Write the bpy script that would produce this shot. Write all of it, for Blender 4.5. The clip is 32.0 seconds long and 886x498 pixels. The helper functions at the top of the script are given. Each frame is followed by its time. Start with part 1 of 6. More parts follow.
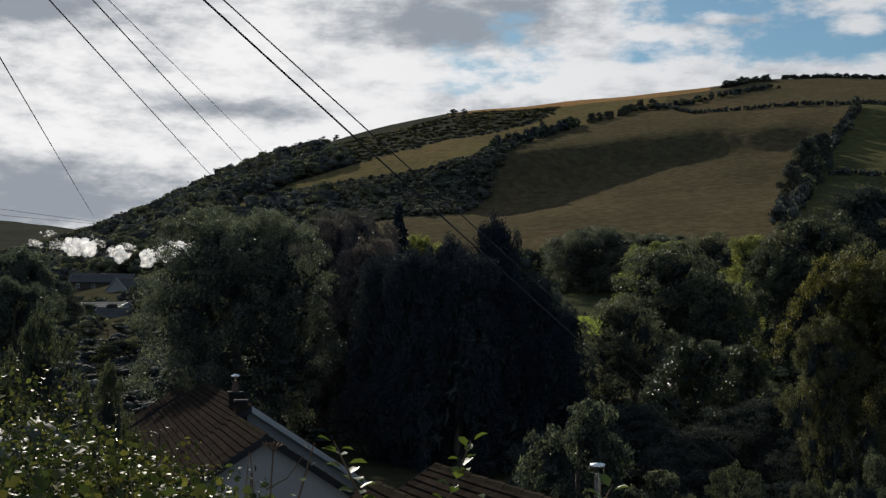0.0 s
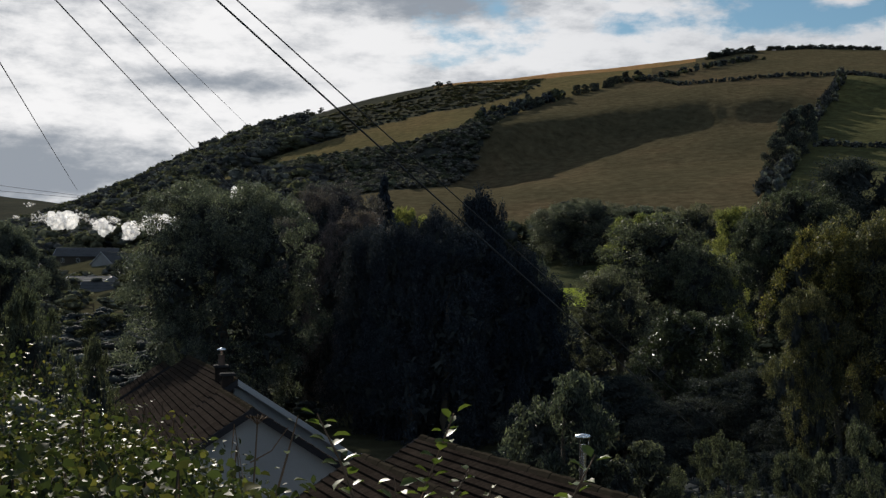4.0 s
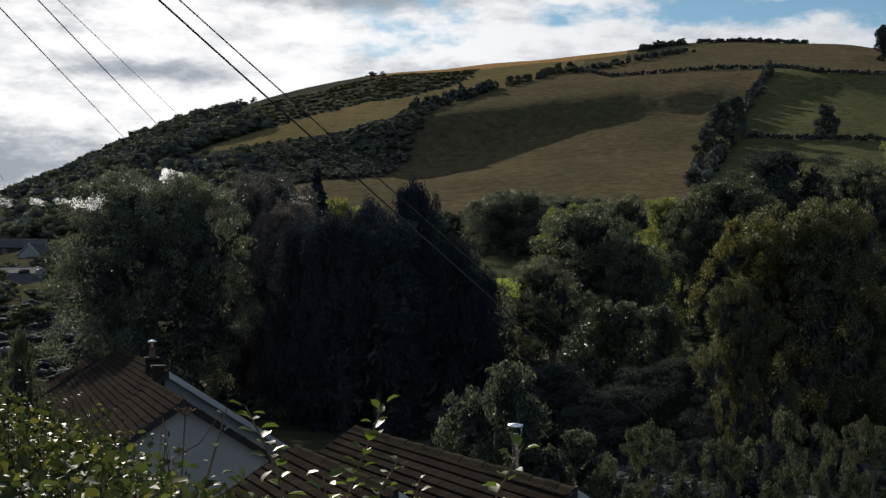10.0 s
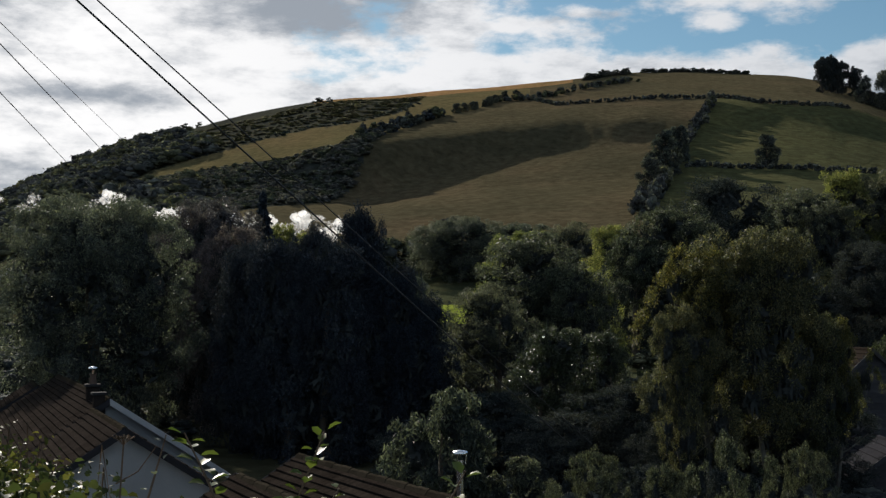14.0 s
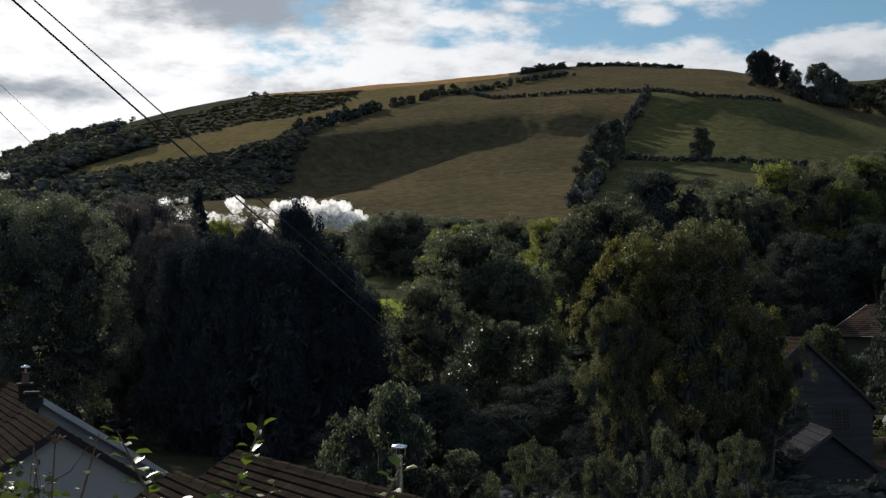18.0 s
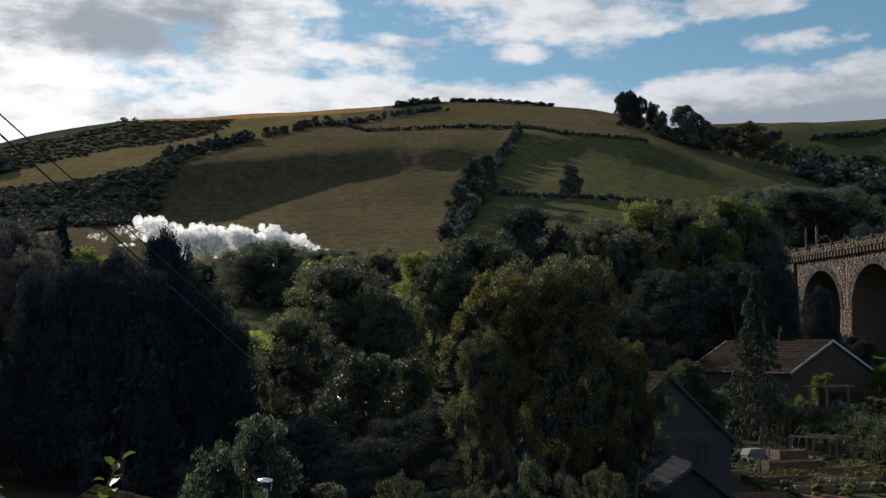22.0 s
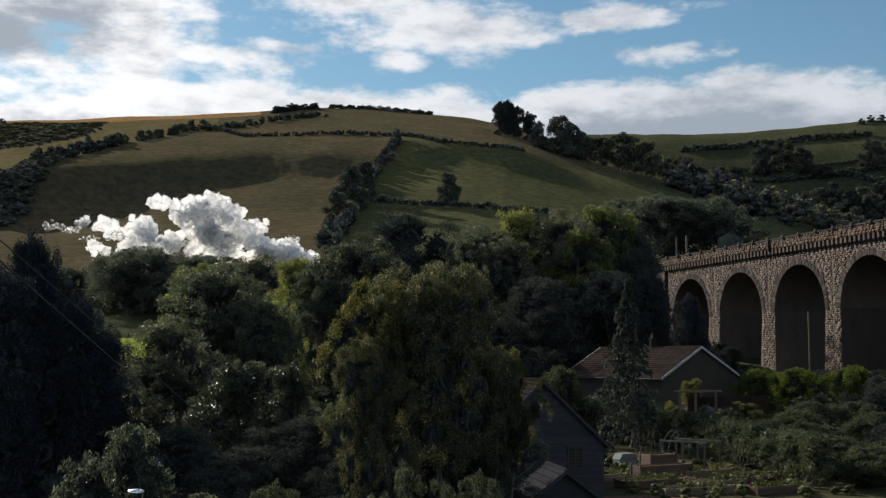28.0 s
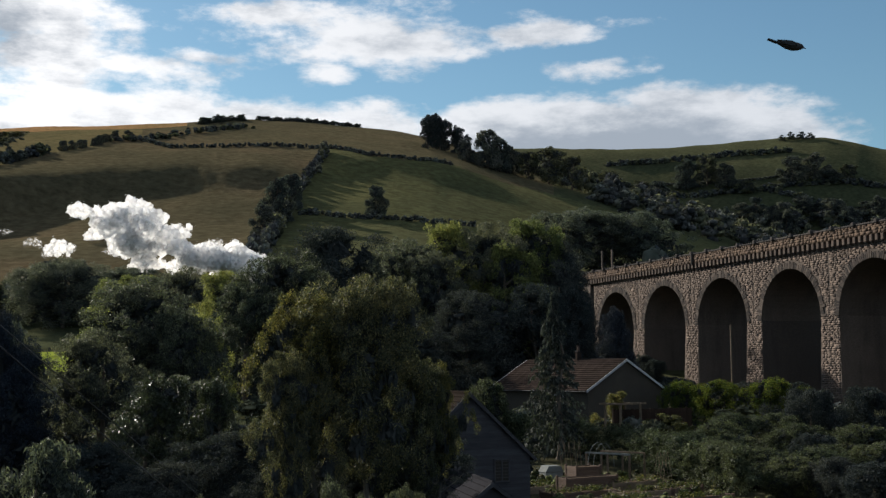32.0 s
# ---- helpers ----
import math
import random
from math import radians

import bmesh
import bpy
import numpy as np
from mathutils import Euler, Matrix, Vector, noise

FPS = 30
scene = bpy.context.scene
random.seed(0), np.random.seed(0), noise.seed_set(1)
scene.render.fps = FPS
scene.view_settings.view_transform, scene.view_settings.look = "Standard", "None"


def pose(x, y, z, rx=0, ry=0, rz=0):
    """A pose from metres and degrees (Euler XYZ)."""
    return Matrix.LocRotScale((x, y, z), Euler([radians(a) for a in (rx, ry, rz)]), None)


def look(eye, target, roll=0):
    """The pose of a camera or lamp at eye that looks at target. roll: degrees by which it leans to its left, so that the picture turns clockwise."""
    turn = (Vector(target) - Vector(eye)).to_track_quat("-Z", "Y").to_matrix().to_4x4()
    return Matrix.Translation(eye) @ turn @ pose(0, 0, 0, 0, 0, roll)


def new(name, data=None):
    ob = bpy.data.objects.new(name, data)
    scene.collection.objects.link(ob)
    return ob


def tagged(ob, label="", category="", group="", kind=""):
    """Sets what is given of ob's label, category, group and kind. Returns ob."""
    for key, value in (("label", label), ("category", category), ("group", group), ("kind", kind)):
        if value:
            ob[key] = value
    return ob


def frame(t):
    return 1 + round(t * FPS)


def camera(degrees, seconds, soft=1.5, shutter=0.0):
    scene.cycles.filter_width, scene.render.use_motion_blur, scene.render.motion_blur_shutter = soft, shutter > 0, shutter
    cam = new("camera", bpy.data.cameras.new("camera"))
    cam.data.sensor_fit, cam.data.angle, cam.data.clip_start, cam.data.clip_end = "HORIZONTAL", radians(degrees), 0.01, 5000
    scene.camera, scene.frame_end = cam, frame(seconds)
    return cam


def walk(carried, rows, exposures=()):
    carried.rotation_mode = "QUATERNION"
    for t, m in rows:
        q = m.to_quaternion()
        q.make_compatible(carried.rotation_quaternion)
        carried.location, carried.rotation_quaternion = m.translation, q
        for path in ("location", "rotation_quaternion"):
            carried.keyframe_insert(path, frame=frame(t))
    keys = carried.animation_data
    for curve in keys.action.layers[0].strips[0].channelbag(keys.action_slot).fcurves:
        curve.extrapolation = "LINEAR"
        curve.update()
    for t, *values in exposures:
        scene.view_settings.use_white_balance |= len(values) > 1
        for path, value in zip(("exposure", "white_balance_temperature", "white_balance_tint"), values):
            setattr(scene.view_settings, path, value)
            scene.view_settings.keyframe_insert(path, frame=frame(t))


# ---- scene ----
cam = camera(40.50, 32.0, soft=1.35)


def view(t, az, el, roll):
    """A phone held in the hand, that drifts a hand's width as it turns."""
    eye = Vector((0.1 * t / 32, 0, 1.6))
    a, e = radians(az), radians(el)
    return look(eye, eye + Vector((math.sin(a) * math.cos(e), math.cos(a) * math.cos(e), math.sin(e))), roll)


walk(cam, [
    (0.0, view(0.0, -8.16, 3.99, 0.38)),
    (0.5, view(0.5, -8.04, 3.88, 0.42)),
    (1.0, view(1.0, -8.11, 3.61, 0.44)),
    (1.5, view(1.5, -8.13, 3.47, 0.46)),
    (2.0, view(2.0, -8.00, 3.18, 0.35)),
    (2.5, view(2.5, -8.02, 3.00, 0.23)),
    (3.0, view(3.0, -7.93, 2.92, 0.16)),
    (3.5, view(3.5, -7.75, 2.85, 0.12)),
    (5.5, view(5.5, -6.70, 2.22, -0.03)),
    (6.0, view(6.0, -6.64, 2.31, -0.14)),
    (6.5, view(6.5, -6.40, 2.41, -0.11)),
    (7.0, view(7.0, -6.20, 2.49, -0.08)),
    (7.5, view(7.5, -5.83, 2.18, -0.13)),
    (8.0, view(8.0, -5.03, 2.13, -0.14)),
    (8.5, view(8.5, -4.91, 2.01, -0.22)),
    (9.0, view(9.0, -4.83, 1.88, -0.27)),
    (9.5, view(9.5, -4.74, 1.92, -0.22)),
    (10.0, view(10.0, -4.32, 2.24, -0.11)),
    (10.5, view(10.5, -3.67, 2.52, -0.08)),
    (11.0, view(11.0, -3.17, 2.69, -0.04)),
    (11.5, view(11.5, -2.91, 3.05, 0.02)),
    (12.0, view(12.0, -2.46, 3.15, 0.09)),
    (12.5, view(12.5, -2.36, 3.29, 0.10)),
    (13.0, view(13.0, -2.08, 3.37, 0.07)),
    (13.5, view(13.5, -1.83, 3.44, 0.05)),
    (14.0, view(14.0, -1.74, 3.50, -0.00)),
    (14.5, view(14.5, -1.51, 3.58, -0.01)),
    (16.5, view(16.5, 0.00, 3.19, -0.40)),
    (17.0, view(17.0, 0.37, 3.15, -0.54)),
    (17.5, view(17.5, 0.84, 3.10, -0.68)),
    (18.0, view(18.0, 1.21, 3.20, -0.61)),
    (18.5, view(18.5, 2.31, 3.15, -0.48)),
    (19.0, view(19.0, 3.32, 3.17, -0.39)),
    (19.5, view(19.5, 4.13, 3.29, -0.36)),
    (20.0, view(20.0, 5.95, 3.49, -0.36)),
    (20.5, view(20.5, 6.44, 3.98, -0.30)),
    (21.0, view(21.0, 6.55, 4.50, -0.15)),
    (21.5, view(21.5, 7.04, 4.62, -0.14)),
    (22.0, view(22.0, 7.35, 4.71, -0.13)),
    (22.5, view(22.5, 7.55, 4.92, -0.12)),
    (23.0, view(23.0, 7.90, 4.89, -0.12)),
    (23.5, view(23.5, 8.59, 4.57, -0.16)),
    (24.0, view(24.0, 9.09, 4.52, -0.24)),
    (24.5, view(24.5, 9.53, 4.41, -0.30)),
    (26.5, view(26.5, 11.41, 4.21, -0.21)),
    (27.0, view(27.0, 11.91, 4.52, -0.25)),
    (27.5, view(27.5, 12.62, 4.78, -0.27)),
    (28.0, view(28.0, 13.18, 5.03, -0.29)),
    (28.5, view(28.5, 13.55, 5.17, -0.28)),
    (29.0, view(29.0, 14.06, 5.34, -0.32)),
    (29.5, view(29.5, 14.58, 5.49, -0.41)),
    (30.0, view(30.0, 14.77, 5.69, -0.49)),
    (30.5, view(30.5, 15.14, 5.69, -0.56)),
    (31.0, view(31.0, 15.67, 5.57, -0.57)),
    (31.5, view(31.5, 15.99, 5.54, -0.51)),
    (32.0, view(32.0, 16.65, 5.63, -0.44)),
], exposures=((0.0, 0.28, 6350, 10), (3.0, 0.28, 6350, 10), (6.0, 0.40, 6350, 10), (8.0, 0.52, 6350, 10), (9.0, 0.54, 6350, 10), (11.0, 0.46, 6350, 10), (14.0, 0.44, 6350, 10), (17.0, 0.52, 6350, 10), (19.0, 0.58, 6350, 10), (20.0, 0.62, 6350, 10), (21.0, 0.52, 6350, 10), (22.0, 0.54, 6350, 10), (24.0, 0.68, 6350, 10), (27.0, 0.68, 6350, 10), (28.0, 0.66, 6350, 10), (30.0, 0.68, 6350, 10), (32.0, 0.74, 6350, 10)))

# ---- daylight ----
SUN_AZ, SUN_EL = -26, 26
world = bpy.data.worlds.new("sky")
scene.world = world
world.use_nodes = True
wt = world.node_tree
wt.nodes.clear()


def wlink(a, b, i=0):
    wt.links.new(a, b.inputs[i])


def wmath(op, a, b=0.0, c=0.0):
    n = wt.nodes.new("ShaderNodeMath")
    n.operation = op
    for i, v in enumerate((a, b, c)):
        if isinstance(v, (int, float)):
            n.inputs[i].default_value = v
        else:
            wt.links.new(v, n.inputs[i])
    return n.outputs[0]


def wramp(value, lo, hi):
    n = wt.nodes.new("ShaderNodeMapRange")
    n.interpolation_type = "SMOOTHSTEP"
    n.inputs[1].default_value, n.inputs[2].default_value = lo, hi
    wt.links.new(value, n.inputs[0])
    return n.outputs[0]


def wmix(fac, a, b):
    n = wt.nodes.new("ShaderNodeMix")
    n.data_type = "RGBA"
    for i, v in ((0, fac), (6, a), (7, b)):
        if isinstance(v, (tuple, float, int)):
            n.inputs[i].default_value = v
        else:
            wt.links.new(v, n.inputs[i])
    return n.outputs[2]


sky = wt.nodes.new("ShaderNodeTexSky")
sky.sky_type, sky.sun_disc = "NISHITA", False
sky.sun_elevation, sky.sun_rotation = radians(SUN_EL), radians(SUN_AZ)
sky.air_density, sky.dust_density, sky.ozone_density = 1.0, 0.25, 1.2
coord = wt.nodes.new("ShaderNodeTexCoord")
sep = wt.nodes.new("ShaderNodeSeparateXYZ")
wlink(coord.outputs["Generated"], sep)
bearing = wmath("MULTIPLY", wmath("ARCTAN2", sep.outputs[0], sep.outputs[1]), 57.2958)
height = wmath("MULTIPLY", wmath("ARCSINE", sep.outputs[2]), 57.2958)


def cloud(scale, detail, seed, rough=0.55, squeeze=2.4):
    """Cloud noise over bearing and height, drawn out along the horizon."""
    c = wt.nodes.new("ShaderNodeCombineXYZ")
    wlink(bearing, c, 0)
    wlink(wmath("MULTIPLY", height, squeeze), c, 1)
    c.inputs[2].default_value = seed
    n = wt.nodes.new("ShaderNodeTexNoise")
    n.inputs["Scale"].default_value, n.inputs["Detail"].default_value, n.inputs["Roughness"].default_value = scale, detail, rough
    wlink(c.outputs[0], n)
    return n.outputs["Fac"]


billow = wmath("SUBTRACT", cloud(0.16, 10, 3.1, 0.62), 0.5)
puffs = wmath("SUBTRACT", cloud(0.5, 8, 9.4, 0.6, 2.0), 0.5)
ragged = wmath("ADD", wmath("MULTIPLY", billow, 1.5), wmath("MULTIPLY", puffs, 0.8))


def mass(az, el, wide, high, low):
    """A cloud about one bearing and height; low: how much flatter its underside is."""
    dx = wmath("DIVIDE", wmath("SUBTRACT", bearing, az), wide)
    dz = wmath("SUBTRACT", height, el)
    dz = wmath("ADD", wmath("DIVIDE", wmath("MAXIMUM", dz, 0.0), high), wmath("DIVIDE", wmath("MINIMUM", dz, 0.0), low))
    return wmath("SUBTRACT", 1.0, wmath("SQRT", wmath("ADD", wmath("MULTIPLY", dx, dx), wmath("MULTIPLY", dz, dz))))


def most(*values):
    out = values[0]
    for v in values[1:]:
        out = wmath("MAXIMUM", out, v)
    return out


# thick cloud round the sun, low banks behind the ridge, and broken cloud between and overhead
thick = mass(-24, 12, 29, 9, 14)
bank = most(mass(20.5, 9.0, 7.5, 4.0, 5), mass(29.0, 9.0, 7.5, 4.2, 5))
low_bank = mass(3, 9.0, 20, 3.9, 4)
drift = most(mass(12.5, 15.3, 7.6, 2.0, 1.5), mass(8.5, 16.6, 4.5, 0.9, 1.0), mass(21.5, 15.8, 3.2, 1.0, 0.8), mass(-2.0, 14.0, 5.5, 2.6, 1.6),
             mass(1.6, 14.0, 3.4, 0.8, 0.7), mass(2.0, 18.2, 6, 0.9, 0.8), mass(-4, 15.8, 7, 2.4, 1.5), mass(11, 13.9, 2.2, 0.9, 0.7))
wisps = most(mass(23.6, 13.9, 2.4, 0.5, 0.45), mass(1.6, 15.7, 2.2, 0.5, 0.4), mass(25.5, 16.2, 2.6, 0.5, 0.4), mass(5.5, 14.6, 3.0, 0.5, 0.4))
turned = wmath("ABSOLUTE", bearing)
over = wmath("ADD", wmath("MULTIPLY", wramp(cloud(0.05, 5, 1.7, 0.55, 1.5), 0.41, 0.67), 0.60), -0.10)
over = wmath("SUBTRACT", over, wmath("MULTIPLY", wmath("MULTIPLY", wramp(height, 34, 16), wramp(turned, 75, 40)), 1.5))
cover = most(wmath("MULTIPLY", thick, 1.1), wmath("MULTIPLY", wmath("ADD", bank, 0.05), 2.1), wmath("MULTIPLY", wmath("ADD", low_bank, 0.05), 1.9), wmath("MULTIPLY", drift, 0.66), wmath("MULTIPLY", wisps, 0.30), over)
depth = wmath("ADD", cover, ragged)
mask = wramp(depth, 0.0, 0.40)
# towards the sun the thin parts glow, thick parts and undersides are grey; clouds that face the sun are white all over
glow = wmath("POWER", wramp(bearing, 40, -24), 1.2)
lit = wmix(glow, (0.57, 0.59, 0.62, 1), (1.0, 0.98, 0.96, 1))
dull = wmix(glow, (0.29, 0.33, 0.38, 1), (0.33, 0.36, 0.40, 1))
facing = wramp(turned, 55, 120)
lit, dull = wmix(facing, lit, (0.80, 0.86, 0.94, 1)), wmix(facing, dull, (0.44, 0.51, 0.60, 1))
grey = most(mass(-8.5, 14.6, 7.5, 1.7, 1.3), mass(-28, 14.6, 9, 2.2, 1.6), mass(-30, 6.4, 15, 2.0, 4), wmath("MULTIPLY", mass(24, 9.6, 10, 2.5, 3), 1.9), wmath("MULTIPLY", mass(-5, 15.4, 5, 1.4, 1.0), 0.9), wmath("MULTIPLY", mass(-18, 10.4, 6, 0.8, 0.7), 0.7))
swirl = wmath("SUBTRACT", cloud(0.20, 8, 5.5, 0.62, 3.0), 0.5)
fleck = wmath("SUBTRACT", cloud(0.7, 6, 2.5, 0.6, 2.2), 0.5)
tone = wramp(wmath("ADD", wmath("MULTIPLY", wmath("MAXIMUM", grey, -0.12), 0.9), wmath("ADD", wmath("MULTIPLY", swirl, 1.9), wmath("MULTIPLY", fleck, 0.9))), -0.30, 0.70)
body = wmix(tone, lit, dull)
blue = wt.nodes.new("ShaderNodeVectorMath")
blue.operation = "MULTIPLY"
blue.inputs[1].default_value = (0.056, 0.070, 0.071)
wlink(sky.outputs[0], blue)
bg = wt.nodes.new("ShaderNodeBackground")
wlink(wmix(mask, blue.outputs[0], body), bg)
bg.inputs["Strength"].default_value = 0.76
wout = wt.nodes.new("ShaderNodeOutputWorld")
wlink(bg.outputs[0], wout)

sun_data = bpy.data.lights.new("sun", "SUN")
sun_data.energy, sun_data.angle, sun_data.color = 5.0, radians(0.55), (1.0, 0.91, 0.78)
sun = new("sun", sun_data)
sa, se = radians(SUN_AZ), radians(SUN_EL)
sun.matrix_basis = look(Vector((math.sin(sa) * math.cos(se), math.cos(sa) * math.cos(se), math.sin(se))) * 900, (0, 0, 0))

# ---- tools ----
def rng_of(seed):
    return np.random.default_rng(seed)


def mesh_of(name, verts, faces, mats, index=None, smooth=False):
    """A mesh from arrays: verts n x 3, faces m x k, all with k corners."""
    verts, faces = np.asarray(verts, np.float32), np.asarray(faces, np.int32)
    me = bpy.data.meshes.new(name)
    m, k = faces.shape
    me.vertices.add(len(verts))
    me.vertices.foreach_set("co", verts.ravel())
    me.loops.add(m * k)
    me.loops.foreach_set("vertex_index", faces.ravel())
    me.polygons.add(m)
    me.polygons.foreach_set("loop_start", np.arange(0, m * k, k, dtype=np.int32))
    for mat in mats:
        me.materials.append(mat)
    if index is not None:
        me.polygons.foreach_set("material_index", np.asarray(index, np.int32))
    if smooth:
        me.polygons.foreach_set("use_smooth", np.ones(m, bool))
    me.update(calc_edges=True)
    return me


def from_bm(name, bm, mat, smooth=False):
    me = bpy.data.meshes.new(name)
    bmesh.ops.recalc_face_normals(bm, faces=bm.faces)
    bm.to_mesh(me)
    bm.free()
    for m in (mat if isinstance(mat, (list, tuple)) else [mat]):
        me.materials.append(m)
    if smooth:
        me.polygons.foreach_set("use_smooth", np.ones(len(me.polygons), bool))
    return me


def part(name, bm, material, parent, label="", smooth=False):
    """Links a bmesh, or a mesh, as one part under a thing."""
    me = bm if isinstance(bm, bpy.types.Mesh) else from_bm(name, bm, material, smooth)
    ob = new(name, me)
    ob.parent = parent
    return tagged(ob, label) if label else ob


def empty(name, m=None, **tags):
    ob = new(name)
    ob.empty_display_size = 0.2
    if m is not None:
        ob.matrix_basis = m
    return tagged(ob, **tags)


def box(bm, x0, y0, z0, x1, y1, z1, bevel=0.0, m=None):
    """A box between two corners, its edges taken off."""
    at = Matrix.Translation(((x0 + x1) / 2, (y0 + y1) / 2, (z0 + z1) / 2)) @ Matrix.Diagonal((abs(x1 - x0), abs(y1 - y0), abs(z1 - z0), 1))
    got = bmesh.ops.create_cube(bm, size=1, matrix=(m or Matrix()) @ at)["verts"]
    if bevel:
        edges = list({e for v in got for e in v.link_edges})
        bmesh.ops.bevel(bm, geom=edges, offset=bevel, segments=1, affect="EDGES")
    return bm


def boxed(*a, **k):
    return box(bmesh.new(), *a, **k)


def prism(bm, poly, y0, y1, m=None):
    """A polygon of (x, z), drawn from y0 to y1."""
    m = m or Matrix()
    a = [bm.verts.new(m @ Vector((x, y0, z))) for x, z in poly]
    b = [bm.verts.new(m @ Vector((x, y1, z))) for x, z in poly]
    bm.faces.new(a)
    bm.faces.new(b[::-1])
    for i in range(len(poly)):
        bm.faces.new((a[i - 1], a[i], b[i], b[i - 1]))
    return bm


def tubes(paths, seg=6):
    """Tapered tubes: each path a list of (x, y, z, radius). Gives verts and quads."""
    vs, fs, n = [], [], 0
    ring = np.linspace(0, 2 * np.pi, seg, endpoint=False)
    for path in paths:
        p = np.asarray(path, float)
        d = np.gradient(p[:, :3], axis=0)
        d /= np.linalg.norm(d, axis=1)[:, None] + 1e-9
        ref = np.where(np.abs(d[:, 2:3]) > 0.9, [[1.0, 0, 0]], [[0, 0, 1.0]])
        u = np.cross(d, ref)
        u /= np.linalg.norm(u, axis=1)[:, None] + 1e-9
        w = np.cross(d, u)
        v = p[:, None, :3] + p[:, None, 3:4] * (np.cos(ring)[None, :, None] * u[:, None] + np.sin(ring)[None, :, None] * w[:, None])
        vs.append(v.reshape(-1, 3))
        for i in range(len(p) - 1):
            for j in range(seg):
                k = (j + 1) % seg
                fs.append((n + i * seg + j, n + i * seg + k, n + (i + 1) * seg + k, n + (i + 1) * seg + j))
        n += len(p) * seg
    return np.concatenate(vs), np.array(fs)


def ico(sub):
    bm = bmesh.new()
    bmesh.ops.create_icosphere(bm, subdivisions=sub, radius=1)
    v = np.array([w.co[:] for w in bm.verts])
    f = np.array([[w.index for w in q.verts] for q in bm.faces])
    bm.free()
    return v, f


ICO1, ICO2, ICO3 = ico(1), ico(2), ico(3)

# ---- materials ----
def material(name, build):
    m = bpy.data.materials.new(name)
    m.use_nodes = True
    t = m.node_tree
    t.nodes.clear()
    out = t.nodes.new("ShaderNodeOutputMaterial")
    sh = build(t)
    t.links.new(sh, out.inputs[0])
    return m


def plug(t, socket, v):
    if hasattr(v, "is_linked"):
        t.links.new(v, socket)
    elif isinstance(v, (tuple, list)) and len(v) == 3 and socket.type == "RGBA":
        socket.default_value = (*v, 1)
    else:
        socket.default_value = v


def node(t, kind, props=None, **ins):
    n = t.nodes.new(kind)
    for k, v in (props or {}).items():
        if k == "operation":
            n.operation = v
        elif k == "data_type":
            n.data_type = v
        elif k == "blend_type":
            n.blend_type = v
        elif k == "feature":
            n.feature = v
    for k, v in ins.items():
        plug(t, n.inputs[int(k[1:])] if k[0] == "i" and k[1:].isdigit() else n.inputs[k.replace("_", " ")], v)
    return n


def noise_of(t, scale, detail=4, rough=0.55, stretch=None, where="Object"):
    c = t.nodes.new("ShaderNodeTexCoord").outputs[where]
    if stretch:
        mp = t.nodes.new("ShaderNodeMapping")
        mp.inputs["Scale"].default_value = stretch
        t.links.new(c, mp.inputs[0])
        c = mp.outputs[0]
    n = node(t, "ShaderNodeTexNoise", Scale=scale, Detail=detail, Roughness=rough)
    t.links.new(c, n.inputs["Vector"])
    return n.outputs["Fac"]


def ramp(t, fac, *stops):
    n = t.nodes.new("ShaderNodeValToRGB")
    e = n.color_ramp.elements
    while len(e) < len(stops):
        e.new(0.5)
    for el, (p, c) in zip(e, stops):
        el.position, el.color = p, (*c, 1)
    t.links.new(fac, n.inputs[0])
    return n.outputs[0]


def mixed(t, fac, a, b, how="MIX"):
    n = node(t, "ShaderNodeMix", {"data_type": "RGBA", "blend_type": how})
    for i, v in ((0, fac), (6, a), (7, b)):
        plug(t, n.inputs[i], v)
    return n.outputs[2]


def mrange(t, v, a, b, c=0.0, d=1.0):
    n = t.nodes.new("ShaderNodeMapRange")
    for i, w in enumerate((v, a, b, c, d)):
        plug(t, n.inputs[i], w)
    return n.outputs[0]


def bump(t, height, strength=0.5, dist=0.02):
    return node(t, "ShaderNodeBump", Strength=strength, Distance=dist, Height=height).outputs[0]


def surface(t, color, rough=0.8, normal=None, metal=0.0, spec=0.3):
    n = node(t, "ShaderNodeBsdfPrincipled", Base_Color=color, Roughness=rough, Metallic=metal, Specular_IOR_Level=spec)
    if normal is not None:
        t.links.new(normal, n.inputs["Normal"])
    return n.outputs[0]


def plain(name, c, c2=None, scale=3.0, rough=0.8, grain=40.0, rel=0.3, metal=0.0, dist=0.01, stretch=None, spec=0.3):
    """Two tones mixed at two scales, with fine relief."""
    c2 = c2 or tuple(v * 0.6 for v in c)

    def build(t):
        a = noise_of(t, scale, 5, 0.6, stretch)
        b = noise_of(t, grain, 3, 0.6, stretch)
        m = node(t, "ShaderNodeMath", {"operation": "MULTIPLY_ADD"}, i0=b, i1=0.5, i2=a).outputs[0]
        col = ramp(t, m, (0.45, c2), (0.95, c))
        rnd = node(t, "ShaderNodeObjectInfo").outputs["Random"]
        col = mixed(t, 1.0, col, ramp(t, rnd, (0.0, (0.8, 0.8, 0.8)), (1.0, (1.12, 1.12, 1.12))), "MULTIPLY")
        return surface(t, col, rough, bump(t, b, rel, dist), metal, spec)
    return material(name, build)


